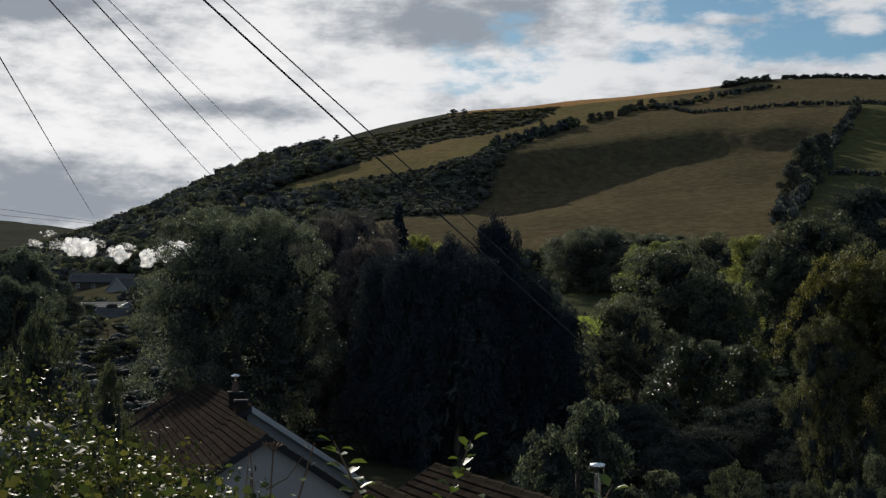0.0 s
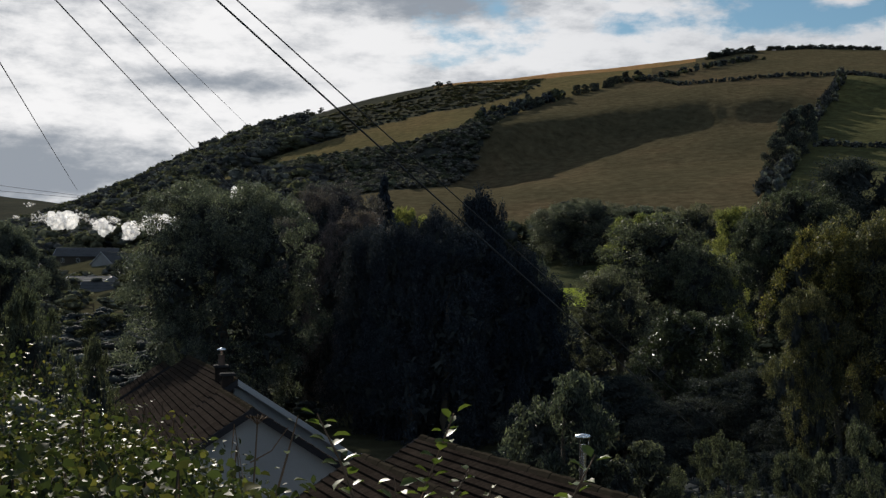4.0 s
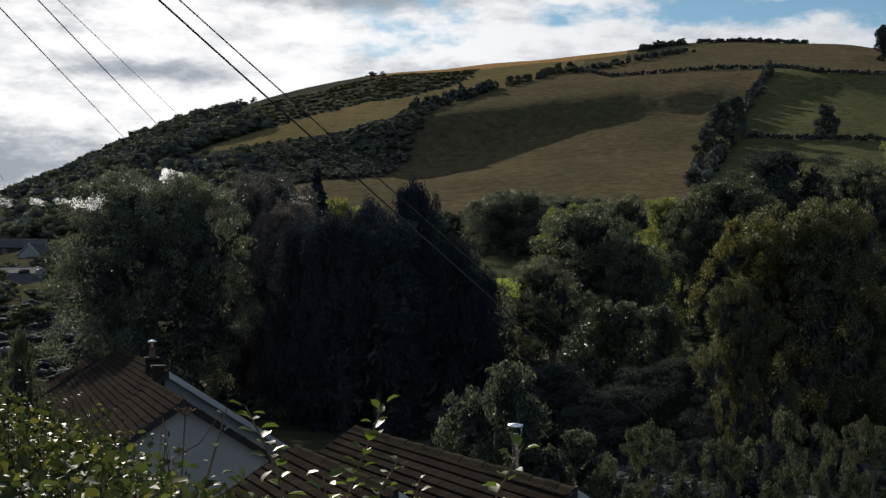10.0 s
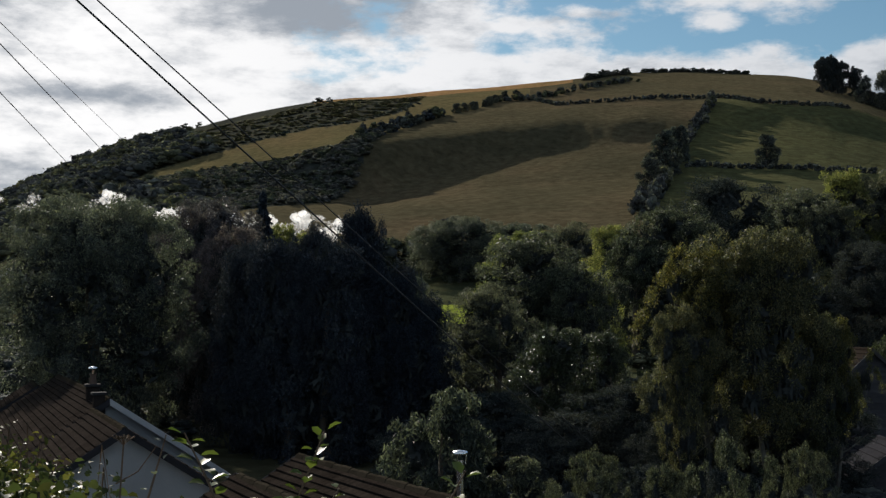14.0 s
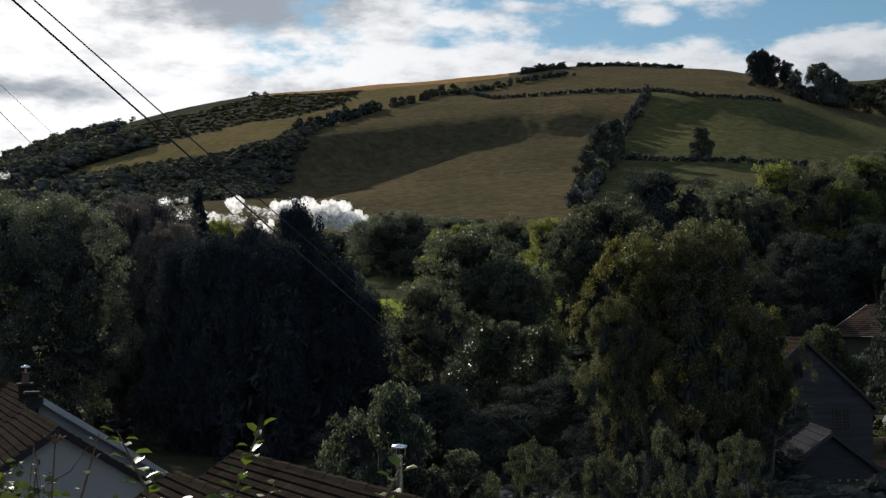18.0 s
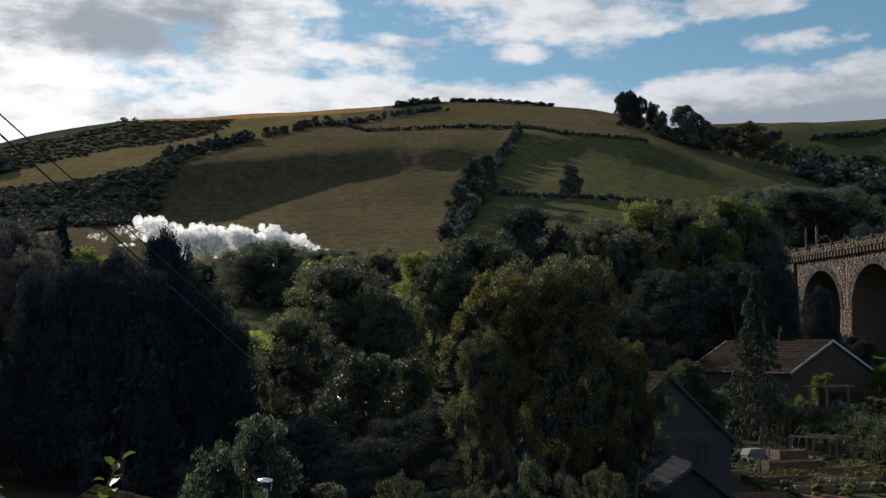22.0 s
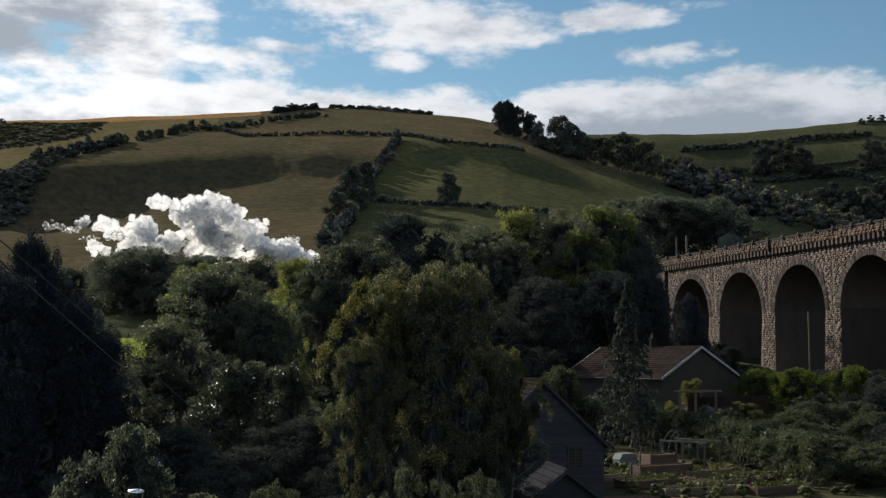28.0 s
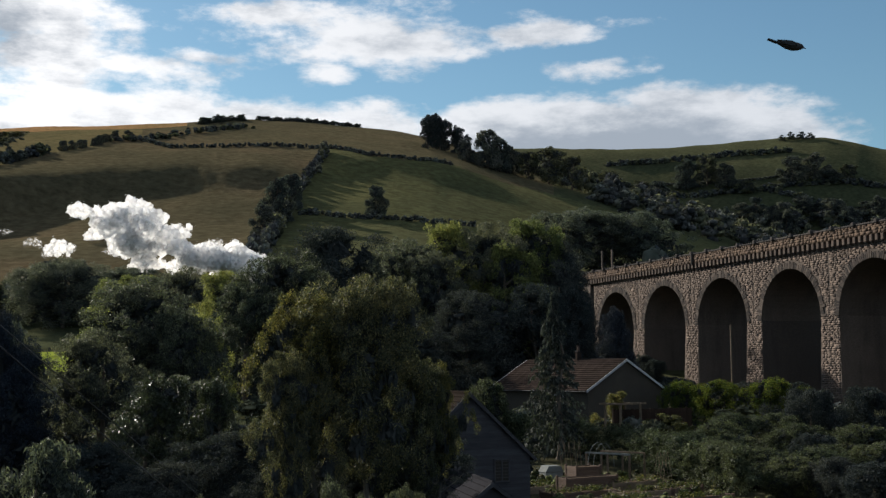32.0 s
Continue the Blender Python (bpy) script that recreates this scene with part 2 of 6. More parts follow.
def leafy(name, c, c2, c3=None, thin=0.4, rough=0.45, spec=0.3):
    """Leaves: each one its own tone; light comes through them, and they shine a little."""
    c3 = c3 or c2

    def build(t):
        g = t.nodes.new("ShaderNodeNewGeometry").outputs["Random Per Island"]
        big = noise_of(t, 0.55, 3, 0.5)
        col = ramp(t, g, (0.0, c2), (0.55, c), (1.0, c3))
        vary = node(t, "ShaderNodeMath", {"operation": "FRACT"}, i0=node(t, "ShaderNodeMath", {"operation": "MULTIPLY"}, i0=g, i1=37.7).outputs[0]).outputs[0]
        col = mixed(t, 1.0, col, ramp(t, vary, (0.0, (0.45, 0.47, 0.50)), (0.7, (1.05, 1.05, 1.05)), (1.0, (1.75, 1.72, 1.65))), "MULTIPLY")
        col = mixed(t, 1.0, col, ramp(t, big, (0.3, (0.6, 0.6, 0.6)), (0.7, (1.25, 1.25, 1.25))), "MULTIPLY")
        rnd = node(t, "ShaderNodeObjectInfo").outputs["Random"]
        col = mixed(t, 1.0, col, ramp(t, rnd, (0.0, (0.75, 0.8, 0.8)), (1.0, (1.2, 1.12, 1.0))), "MULTIPLY")
        a = surface(t, col, rough, None, 0.0, spec)
        tl = node(t, "ShaderNodeBsdfTranslucent")
        t.links.new(mixed(t, 1.0, col, (1.3, 1.38, 0.85), "MULTIPLY"), tl.inputs[0])
        mx = node(t, "ShaderNodeMixShader", i0=thin)
        t.links.new(a, mx.inputs[1])
        t.links.new(tl.outputs[0], mx.inputs[2])
        return mx.outputs[0]
    return material(name, build)


def grass(name, c, c2, c3):
    """A field seen from afar: drifts of tone, tussocks and a soft relief."""
    def build(t):
        a = noise_of(t, 0.018, 6, 0.6)
        b = noise_of(t, 0.35, 5, 0.65)
        s = noise_of(t, 0.05, 4, 0.6, (1.0, 0.25, 1.0))
        col = ramp(t, a, (0.3, c2), (0.5, c), (0.72, c3))
        col = mixed(t, mrange(t, s, 0.4, 0.7, 0.0, 0.6), col, c2)
        col = mixed(t, 1.0, col, ramp(t, b, (0.3, (0.55, 0.55, 0.55)), (0.7, (1.3, 1.3, 1.3))), "MULTIPLY")
        p = node(t, "ShaderNodeBsdfPrincipled", Base_Color=col, Roughness=1.0, Specular_IOR_Level=0.0, Sheen_Weight=0.02, Sheen_Roughness=0.5, Sheen_Tint=(1.0, 0.88, 0.5))
        t.links.new(bump(t, b, 0.5, 1.0), p.inputs["Normal"])
        return p.outputs[0]
    return material(name, build)


M_GRASS_TAN = grass("tan_grass", (0.071, 0.059, 0.035), (0.048, 0.044, 0.027), (0.092, 0.066, 0.040))
M_GRASS_GOLD = grass("gold_grass", (0.109, 0.087, 0.041), (0.077, 0.070, 0.035), (0.131, 0.096, 0.048))
M_GRASS_GREEN = grass("green_grass", (0.062, 0.065, 0.030), (0.044, 0.049, 0.025), (0.082, 0.079, 0.033))
M_MOOR = grass("moor_grass", (0.255, 0.140, 0.064), (0.178, 0.119, 0.051), (0.306, 0.170, 0.081))
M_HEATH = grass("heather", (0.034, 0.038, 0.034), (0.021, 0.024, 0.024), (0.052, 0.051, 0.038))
M_FAR = grass("far_pasture", (0.039, 0.046, 0.024), (0.029, 0.034, 0.020), (0.058, 0.058, 0.030))
M_SOIL = grass("rough_ground", (0.040, 0.040, 0.024), (0.029, 0.030, 0.020), (0.054, 0.050, 0.030))
M_MEADOW = grass("meadow", (0.17, 0.21, 0.03), (0.14, 0.18, 0.028), (0.20, 0.23, 0.04))

M_BARK = plain("bark", (0.11, 0.09, 0.07), (0.045, 0.036, 0.028), 4, 0.95, 22, 0.7, dist=0.02, stretch=(1, 1, 0.25))
M_BIRCH = plain("birch_bark", (0.12, 0.115, 0.10), (0.045, 0.041, 0.037), 3, 0.95, 12, 0.5, stretch=(1, 1, 3), spec=0.05)
# the dark leaf colours hold extra blue, for haze over shaded foliage
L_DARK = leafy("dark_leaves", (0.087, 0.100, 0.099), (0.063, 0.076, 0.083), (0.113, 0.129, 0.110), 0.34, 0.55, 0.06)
L_MID = leafy("green_leaves", (0.133, 0.151, 0.063), (0.090, 0.107, 0.052), (0.192, 0.193, 0.081), 0.5, 0.55, 0.08)
# yellow leaves, also used to colour the birches' sunlit rim
L_YEL = leafy("yellow_and_sunlit_leaves", (0.100, 0.100, 0.044), (0.058, 0.064, 0.036), (0.170, 0.145, 0.048), 0.36, 0.5, 0.10)
L_GREY = leafy("grey_green_leaves", (0.073, 0.081, 0.062), (0.046, 0.055, 0.046), (0.121, 0.130, 0.097), 0.30, 0.55, 0.07)
L_COPPER = leafy("copper_leaves", (0.092, 0.083, 0.101), (0.069, 0.067, 0.085), (0.125, 0.096, 0.109), 0.26, 0.5, 0.14)
L_CONIFER = leafy("conifer_needles", (0.038, 0.046, 0.064), (0.029, 0.036, 0.052), (0.048, 0.056, 0.076), 0.1, 0.75, 0.03)
L_SPRUCE = leafy("spruce_needles", (0.044, 0.054, 0.055), (0.028, 0.036, 0.037), (0.070, 0.080, 0.081), 0.15, 0.7, 0.06)
L_BRIGHT = leafy("bramble_leaves", (0.056, 0.072, 0.028), (0.028, 0.037, 0.020), (0.115, 0.105, 0.034), 0.34, 0.5, 0.08)
L_OLIVE = leafy("olive_leaves", (0.083, 0.090, 0.079), (0.056, 0.065, 0.065), (0.116, 0.120, 0.094), 0.4, 0.5, 0.06)

# darker leaf colour that carries the shade under and below the trees
L_SHADED = leafy("leaves_coloured_as_shaded", (0.054, 0.062, 0.067), (0.039, 0.046, 0.052), (0.076, 0.084, 0.082), 0.15, 0.8, 0.02)
L_BIRCH = leafy("birch_leaves", (0.076, 0.083, 0.057), (0.044, 0.052, 0.043), (0.147, 0.138, 0.069), 0.30, 0.55, 0.07)
# far leaves: haze over the hill is mixed into these paler, bluer colours
F_DARK = leafy("hazed_dark_leaves", (0.093, 0.104, 0.108), (0.071, 0.081, 0.086), (0.121, 0.128, 0.119), 0.25, 0.9, 0.0)
F_MID = leafy("hazed_green_leaves", (0.087, 0.094, 0.069), (0.069, 0.077, 0.060), (0.110, 0.113, 0.081), 0.22, 0.9, 0.0)
F_PINE = leafy("hazed_pine_needles", (0.060, 0.065, 0.073), (0.046, 0.052, 0.060), (0.077, 0.082, 0.088), 0.12, 0.9, 0.0)
F_BRACKEN = leafy("hazed_bracken_fronds", (0.148, 0.144, 0.147), (0.116, 0.116, 0.121), (0.182, 0.165, 0.154), 0.4, 0.9, 0.0)
L_GLOSS = leafy("glossy_laurel_leaves", (0.036, 0.046, 0.026), (0.026, 0.034, 0.020), (0.052, 0.062, 0.034), 0.2, 0.42, 0.3)

L_GOLD = leafy("golden_leaves", (0.090, 0.120, 0.030), (0.060, 0.085, 0.026), (0.150, 0.140, 0.034), 0.4, 0.75, 0.03)
L_HEDGE = leafy("hedge_leaves", (0.068, 0.080, 0.053), (0.044, 0.054, 0.038), (0.100, 0.112, 0.074), 0.3, 0.6, 0.06)

# the shade inside a crown, put into a dark colour for its inner leaves
M_INNER_SHADE = plain("inner_leaves_darkened_as_shade", (0.046, 0.051, 0.050), (0.030, 0.034, 0.035), 6.0, 1.0, 30.0, 0.6, spec=0.0)

# ---- the lie of the land ----
AZ_A = (-180, -120, -60, -45, -30, -26, -24, -21.5, -19.8, -17.7, -14, -7.8, -2.3, 5, 7.5, 12.8, 16.2, 20, 25.7, 32, 40, 60, 120, 180)
EL_A = (2, 2, 1.5, 1.8, 2.9, 3.7, 4.6, 5.8, 6.75, 7.65, 9.25, 10.85, 11.25, 11.75, 11.9, 11.75, 11.35, 9.9, 8.0, 5.5, 3.5, 2, 2, 2)
AZ_B = (-180, -100, -60, -34, -28, -20, -10, 5, 12, 16, 20, 25, 30, 33, 34.5, 37, 42, 60, 120, 180)
EL_B = (3, 3, 3.6, 4.6, 4.7, 3.8, 4.5, 8, 9.6, 10.1, 10.4, 10.3, 10.28, 10.4, 10.45, 9.6, 8.5, 6, 4, 3)
R_A = (0, 8, 14, 25, 36, 60, 105, 140, 200, 250, 350, 470, 560, 650, 760, 1500, 4500)
Z_A = (0, 0, 0, 0, 0, 0, 0, 1.5, 11, 19.6, 43.5, 84, 110, 132.5, 136, 80, 40)
R_V = (0, 1.5, 4, 9, 16, 28, 40, 60, 78, 92, 110, 140, 200, 300, 5000)
Z_V = (0, 0, -0.9, -2.4, -4.0, -5.2, -5.6, -5.4, -5.1, -4.3, -3.2, -2.6, -2.0, -1.0, 0)
KNOLL = (69.0, 190.0)


def smooth_interp(x, xs, ys):
    """Interpolation with eased steps, so that slopes have no corners."""
    a = np.interp(x, xs, ys)
    b = np.interp(x + 1.5, xs, ys)
    c = np.interp(x - 1.5, xs, ys)
    return 0.5 * a + 0.25 * (b + c)


def ground(x, y):
    """The height of the land at x, y (arrays)."""
    x, y = np.asarray(x, float), np.asarray(y, float)
    r, az = np.hypot(x, y), np.degrees(np.arctan2(x, y))
    s = np.tan(np.radians(smooth_interp(az, AZ_A, EL_A))) / math.tan(radians(11.55))
    hill = s * np.interp(r, R_A, Z_A)
    # a bank added to shade the big field; a lesser one crosses the green field
    for line, tall in ((np.interp(az, (-6, -2.3, -0.7, 3, 8), (378, 394, 404, 419, 421)) + 2.5 * np.sin(az * 1.7) + 0.7 * np.sin(az * 5.3 + 2 * np.sin(az * 1.3)), np.interp(az, (-9, -6, -2.5, 2, 8, 10.5), (3, 14, 11.5, 6.5, 5, 0))),
                       (450 + 1.5 * (az - 15) + 5 * np.sin(az), np.interp(az, (10, 12, 17, 20), (0, 4, 3, 0)))):
        bank = 1 / (1 + np.exp(-(r - line) / 4.5)) - 0.5
        hill = hill + tall * bank * np.exp(-((r - line) / 55) ** 2)
    valley = np.interp(r, R_V, Z_V)
    rb = np.interp(az, (-60, -28, 0, 12, 40), (2600, 2600, 1700, 1050, 1050))
    k = np.clip((r - 640) / (rb - 640), 0, 1)
    far = np.tan(np.radians(smooth_interp(az, AZ_B, EL_B))) * rb * k * k * (3 - 2 * k) - np.clip(r - rb, 0, None) * 0.06
    kx, ky = KNOLL
    knoll = 11 * np.exp(-((x - kx) ** 2 + (y - ky) ** 2) / 26 ** 2)
    wave = (np.sin(x * 0.021 + 1.3 + np.sin(y * 0.017)) + np.sin(y * 0.027 + np.sin(x * 0.013) * 1.7)
            + 0.5 * np.sin(x * 0.061 + y * 0.043) + 0.3 * np.sin(x * 0.13 - y * 0.09)) * np.clip((r - 200) / 600, 0, 0.8)
    return valley + np.maximum(hill, far) + knoll + wave


# lines across the hill, as ranges by bearing
HEATH_LOW = ((-30, -18.8, -17.2, -14.2, -12.9, -11.7, -10.2, -8.2, -5.6, -3.8, -2.9, -2.2), (430, 430, 447, 455, 459, 460, 470, 472, 482, 506, 545, 640))
HEDGE_UP = ((-15.9, -14.3, -11.6, -8.9, -6.7, -4.6, -3.3, -1.9, -0.2, 1.1, 2.2, 3.8, 6.4, 9.1, 11, 13, 15.4, 17.1, 22), (422, 417, 407, 405, 398, 423, 449, 476, 493, 527, 530, 487, 485, 494, 492, 467, 467, 486, 500))
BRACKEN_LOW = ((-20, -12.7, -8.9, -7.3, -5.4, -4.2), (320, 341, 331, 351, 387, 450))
HEDGE_DOWN = ((276, 329, 393, 414, 437, 471), (7.7, 8.7, 9.5, 10.0, 10.5, 11.0))


def build_land():
    az = np.concatenate((np.arange(-180, -46, 4.0), np.arange(-46, 50.01, 0.17), np.arange(54, 180, 4.0)))
    r = np.concatenate(([0.002, 0.4], np.exp(np.linspace(math.log(1.0), math.log(220), 110)), np.linspace(224, 700, 200), np.exp(np.linspace(math.log(710), math.log(4600), 60))))
    a = np.radians(az)
    x, y = r[:, None] * np.sin(a), r[:, None] * np.cos(a)
    z = ground(x, y)
    rg = rng_of(4)
    z = z + rg.normal(0, 1, z.shape) * np.clip((r[:, None] - 200) / 500, 0, 1) * 0.05
    n, m = len(r), len(az)
    verts = np.stack((x, y, z), -1).reshape(-1, 3)
    i, j = np.meshgrid(np.arange(n - 1), np.arange(m), indexing="ij")
    k = (j + 1) % m
    faces = np.stack((i * m + j, i * m + k, (i + 1) * m + k, (i + 1) * m + j), -1).reshape(-1, 4)
    fr = np.sqrt(r[:-1] * r[1:])[:, None] + 0 * az
    fa = (az + 0.085)[None, :] + 0 * fr
    kind = np.full(fr.shape, 6)
    kind[fr > 105] = 5
    up = np.interp(fa, *HEDGE_UP) + rg.normal(0, 2.0, fr.shape)
    heath = np.interp(fa, *HEATH_LOW) + rg.normal(0, 2.0, fr.shape) + 3 * np.sin(fa * 2.1) + 2 * np.sin(fa * 5.3)
    down = np.interp(fr, *HEDGE_DOWN)
    hill = (fr > 235) & (fr < 700)
    kind[hill & (fa > -14) & (fa < down)] = 0
    kind[hill & (fr > up) & (fa > -18.6)] = 1
    kind[hill & (fr > up) & (fa > 2.5) & (fa < 22)] = 0
    kind[hill & (fr > up) & (fa >= 22)] = 5
    kind[hill & (fa >= down) & (fr <= up) & (fa < 45)] = 2
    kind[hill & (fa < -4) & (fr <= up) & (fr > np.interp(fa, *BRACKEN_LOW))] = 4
    kind[hill & (fa < -12) & (fr <= up)] = 6
    kind[(fr > 100) & (fr <= 235) & (fa < -10)] = 6
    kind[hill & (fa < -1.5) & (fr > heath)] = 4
    kind[hill & (fa < -14) & (fr > heath)] = 6
    kind[(fr > 560 + 14 * fa) & (fr < 800) & (fa > -8) & (fa < 4.5) & (fr > 600)] = 3
    kind[(fr > 700) & (fa > 10)] = 5
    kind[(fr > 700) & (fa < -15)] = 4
    kind[(fr > 158) & (fr < 176) & (fa > -2.6) & (fa < 0.3)] = 7
    kind[(np.abs(fr - 95) < 4) & (np.abs(fa - 29.3) < 1.6)] = 7
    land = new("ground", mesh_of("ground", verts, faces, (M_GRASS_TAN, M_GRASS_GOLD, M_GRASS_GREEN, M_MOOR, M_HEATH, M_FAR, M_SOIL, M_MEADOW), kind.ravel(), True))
    tagged(land, "hillside of tan and green pasture above a wooded valley floor", "ground", kind="structure")


build_land()


def gz(x, y):
    return float(ground(x, y))

# ---- trees ----
def leaf_cloud(rg, centres, radii, n, size, flat=0.5, droop=0.0):
    """n leaves over the skins of many clumps: four-cornered blades, each its own way round."""
    k = rg.choice(len(centres), n, p=(radii.prod(1) ** (2 / 3)) / (radii.prod(1) ** (2 / 3)).sum())
    d = rg.normal(0, 1, (n, 3))
    d /= np.linalg.norm(d, axis=1)[:, None]
    d[:, 2] = np.where((d[:, 2] < -0.35) & (rg.random(n) < 0.6), -d[:, 2], d[:, 2])
    p = centres[k] + d * radii[k] * (0.45 + 0.90 * rg.random((n, 1)))
    nrm = d * 0.7 + rg.normal(0, flat, (n, 3))
    nrm /= np.linalg.norm(nrm, axis=1)[:, None]
    ax = np.cross(nrm, rg.normal(0, 1, (n, 3)))
    ax[:, 2] -= droop
    ax /= np.linalg.norm(ax, axis=1)[:, None]
    b = np.cross(nrm, ax)
    s = size * (0.6 + 0.8 * rg.random((n, 1)))
    v = np.stack((p - ax * s * 0.5, p + b * s * 0.3 + nrm * s * 0.08, p + ax * s * 0.6, p - b * s * 0.3 + nrm * s * 0.08), 1).reshape(-1, 3)
    f = np.arange(4 * n).reshape(-1, 4)
    return v, f


def cores(rg, centres, radii, scale=0.8):
    """The dense inside of each clump."""
    v0, f0 = ICO1
    v = v0[None] * (1 + rg.normal(0, 0.16, (len(centres), len(v0), 1))) * radii[:, None] * scale + centres[:, None]
    f = (f0[None] + (np.arange(len(centres)) * len(v0))[:, None, None]).reshape(-1, 3)
    return v.reshape(-1, 3), f


SHAPES = {
    "round": lambda h: np.sqrt(np.clip(1 - (1.9 * h - 0.92) ** 2, 0.02, 1)),
    "oval": lambda h: np.clip(np.sin(np.pi * (0.12 + 0.86 * h)) ** 0.7, 0.05, 1),
    "dome": lambda h: np.sqrt(np.clip(1 - h ** 2.2, 0.02, 1)),
    "spire": lambda h: np.clip(1.03 - h, 0, 1) ** 0.7 * (0.75 + 0.25 * np.minimum(1, h * 6)),
    "column": lambda h: np.clip(1.05 - h, 0, 1) ** 0.45 * (0.75 + 0.25 * np.minimum(1, h * 6)),
}


def crown_mesh(name, shape, seed, mat, clumps=60, leaves=9000, leaf=0.035, spread=0.25, base=0.12, ragged=0.14, dense=0.8, fine=1.8, fill=0.70, core=0.36, droop=0.0, tall=1.0):
    """A crown one unit high and one unit wide: boughs, each a cluster of clumps of leaves, with gaps between."""
    rg = rng_of(seed)
    nb = max(9, clumps // 11)
    hb = np.clip((np.arange(nb) + rg.random(nb)) / nb, 0.02, 0.98) ** (1.3 if shape == "dome" else 0.75)
    eb = SHAPES[shape](hb)
    bs = (0.17 + 0.10 * rg.random(nb)) * (0.55 + 0.45 * eb)
    turn = np.arange(nb) * 2.39996 + rg.normal(0, 0.35, nb)
    out = np.clip(eb * 0.5 * (fill + (1.0 - fill) * np.sqrt(rg.random(nb))) * (1 + rg.normal(0, ragged, nb)) - bs * 0.62, 0, None)
    bc = np.stack((out * np.cos(turn), out * np.sin(turn), np.minimum(base + (1 - base) * hb, 1 - bs * 0.75)), 1)
    k = rg.integers(nb, size=clumps)
    d = rg.normal(0, 1, (clumps, 3)) + np.stack((np.cos(turn[k]), np.sin(turn[k]), np.full(clumps, 0.45)), 1) * 0.8
    d /= np.linalg.norm(d, axis=1)[:, None]
    c = bc[k] + d * bs[k][:, None] * (0.45 + 0.40 * rg.random((clumps, 1))) * (1, 1, 0.85 * tall)
    size = spread * (0.40 + 0.55 * rg.random(clumps)) * (0.6 + 0.4 * eb[k])
    rr = np.stack((size * 0.5, size * 0.5, size * 0.42 * tall), 1)
    c[:, 2] = np.clip(c[:, 2], 0.02, 1.03 - rr[:, 2] - (0.25 + 0.9 * rg.random(nb)[k]) * (c[:, 0] ** 2 + c[:, 1] ** 2) - 0.10 * rg.random(nb)[k])
    n = int(leaves * fine)
    lv, _ = leaf_cloud(rg, c, rr, n, leaf, 0.95, droop)
    lv = lv.reshape(-1, 4, 3)[:, (0, 1, 2)]
    mid = lv.mean(1, keepdims=True)
    lv = (mid + (lv - mid) * (1, 1, min(tall, 1.0))).reshape(-1, 3)
    # inner leaves of each bough, in a darker colour for the shade inside
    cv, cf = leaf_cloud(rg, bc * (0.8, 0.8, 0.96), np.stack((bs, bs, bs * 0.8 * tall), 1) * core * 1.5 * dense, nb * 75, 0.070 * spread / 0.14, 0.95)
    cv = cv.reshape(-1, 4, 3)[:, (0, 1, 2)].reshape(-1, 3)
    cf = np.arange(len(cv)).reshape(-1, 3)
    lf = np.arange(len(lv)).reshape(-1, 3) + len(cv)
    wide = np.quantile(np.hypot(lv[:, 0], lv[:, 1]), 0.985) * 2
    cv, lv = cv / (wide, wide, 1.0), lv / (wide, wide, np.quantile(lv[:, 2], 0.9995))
    return mesh_of(name, np.concatenate((cv, lv)), np.concatenate((cf, lf)), (mat, M_INNER_SHADE), np.repeat((1, 0), (len(cf), len(lf))))


def conifer_mesh(name, seed, mat, tiers=26, per=13, needles=26, width=1.0, droop=0.35):
    """Whorls of drooping boughs, each a fan of needle sprays, on a spire one unit high."""
    rg = rng_of(seed)
    vs = []
    for i in range(tiers):
        h = 0.06 + 0.93 * (i / (tiers - 1)) ** 0.95
        reach = 0.5 * width * (1.02 - h) ** 0.85 * (0.8 + 0.35 * rg.random())
        for j in range(per):
            a = rg.random() * 6.283
            ln = reach * (0.65 + 0.5 * rg.random())
            s = rg.random((needles, 1)) ** 0.7
            drop = -droop * ln * s ** 1.3 + 0.12 * ln * s
            p = np.concatenate((np.cos(a) * ln * s, np.sin(a) * ln * s, h + drop), 1) + rg.normal(0, 0.010, (needles, 3))
            d = np.stack((np.full(needles, math.cos(a)), np.full(needles, math.sin(a)), np.full(needles, -0.35)), 1) + rg.normal(0, 0.55, (needles, 3))
            d /= np.linalg.norm(d, axis=1)[:, None]
            b = np.cross(d, rg.normal(0, 1, (needles, 3)))
            b /= np.linalg.norm(b, axis=1)[:, None]
            q = 0.030 * (0.6 + 0.8 * rg.random((needles, 1)))
            vs.append(np.stack((p - d * q * 0.4, p + b * q * 0.28, p + d * q, p - b * q * 0.28), 1).reshape(-1, 3))
    v = np.concatenate(vs)
    return mesh_of(name, v, np.arange(len(v)).reshape(-1, 4), (mat,))


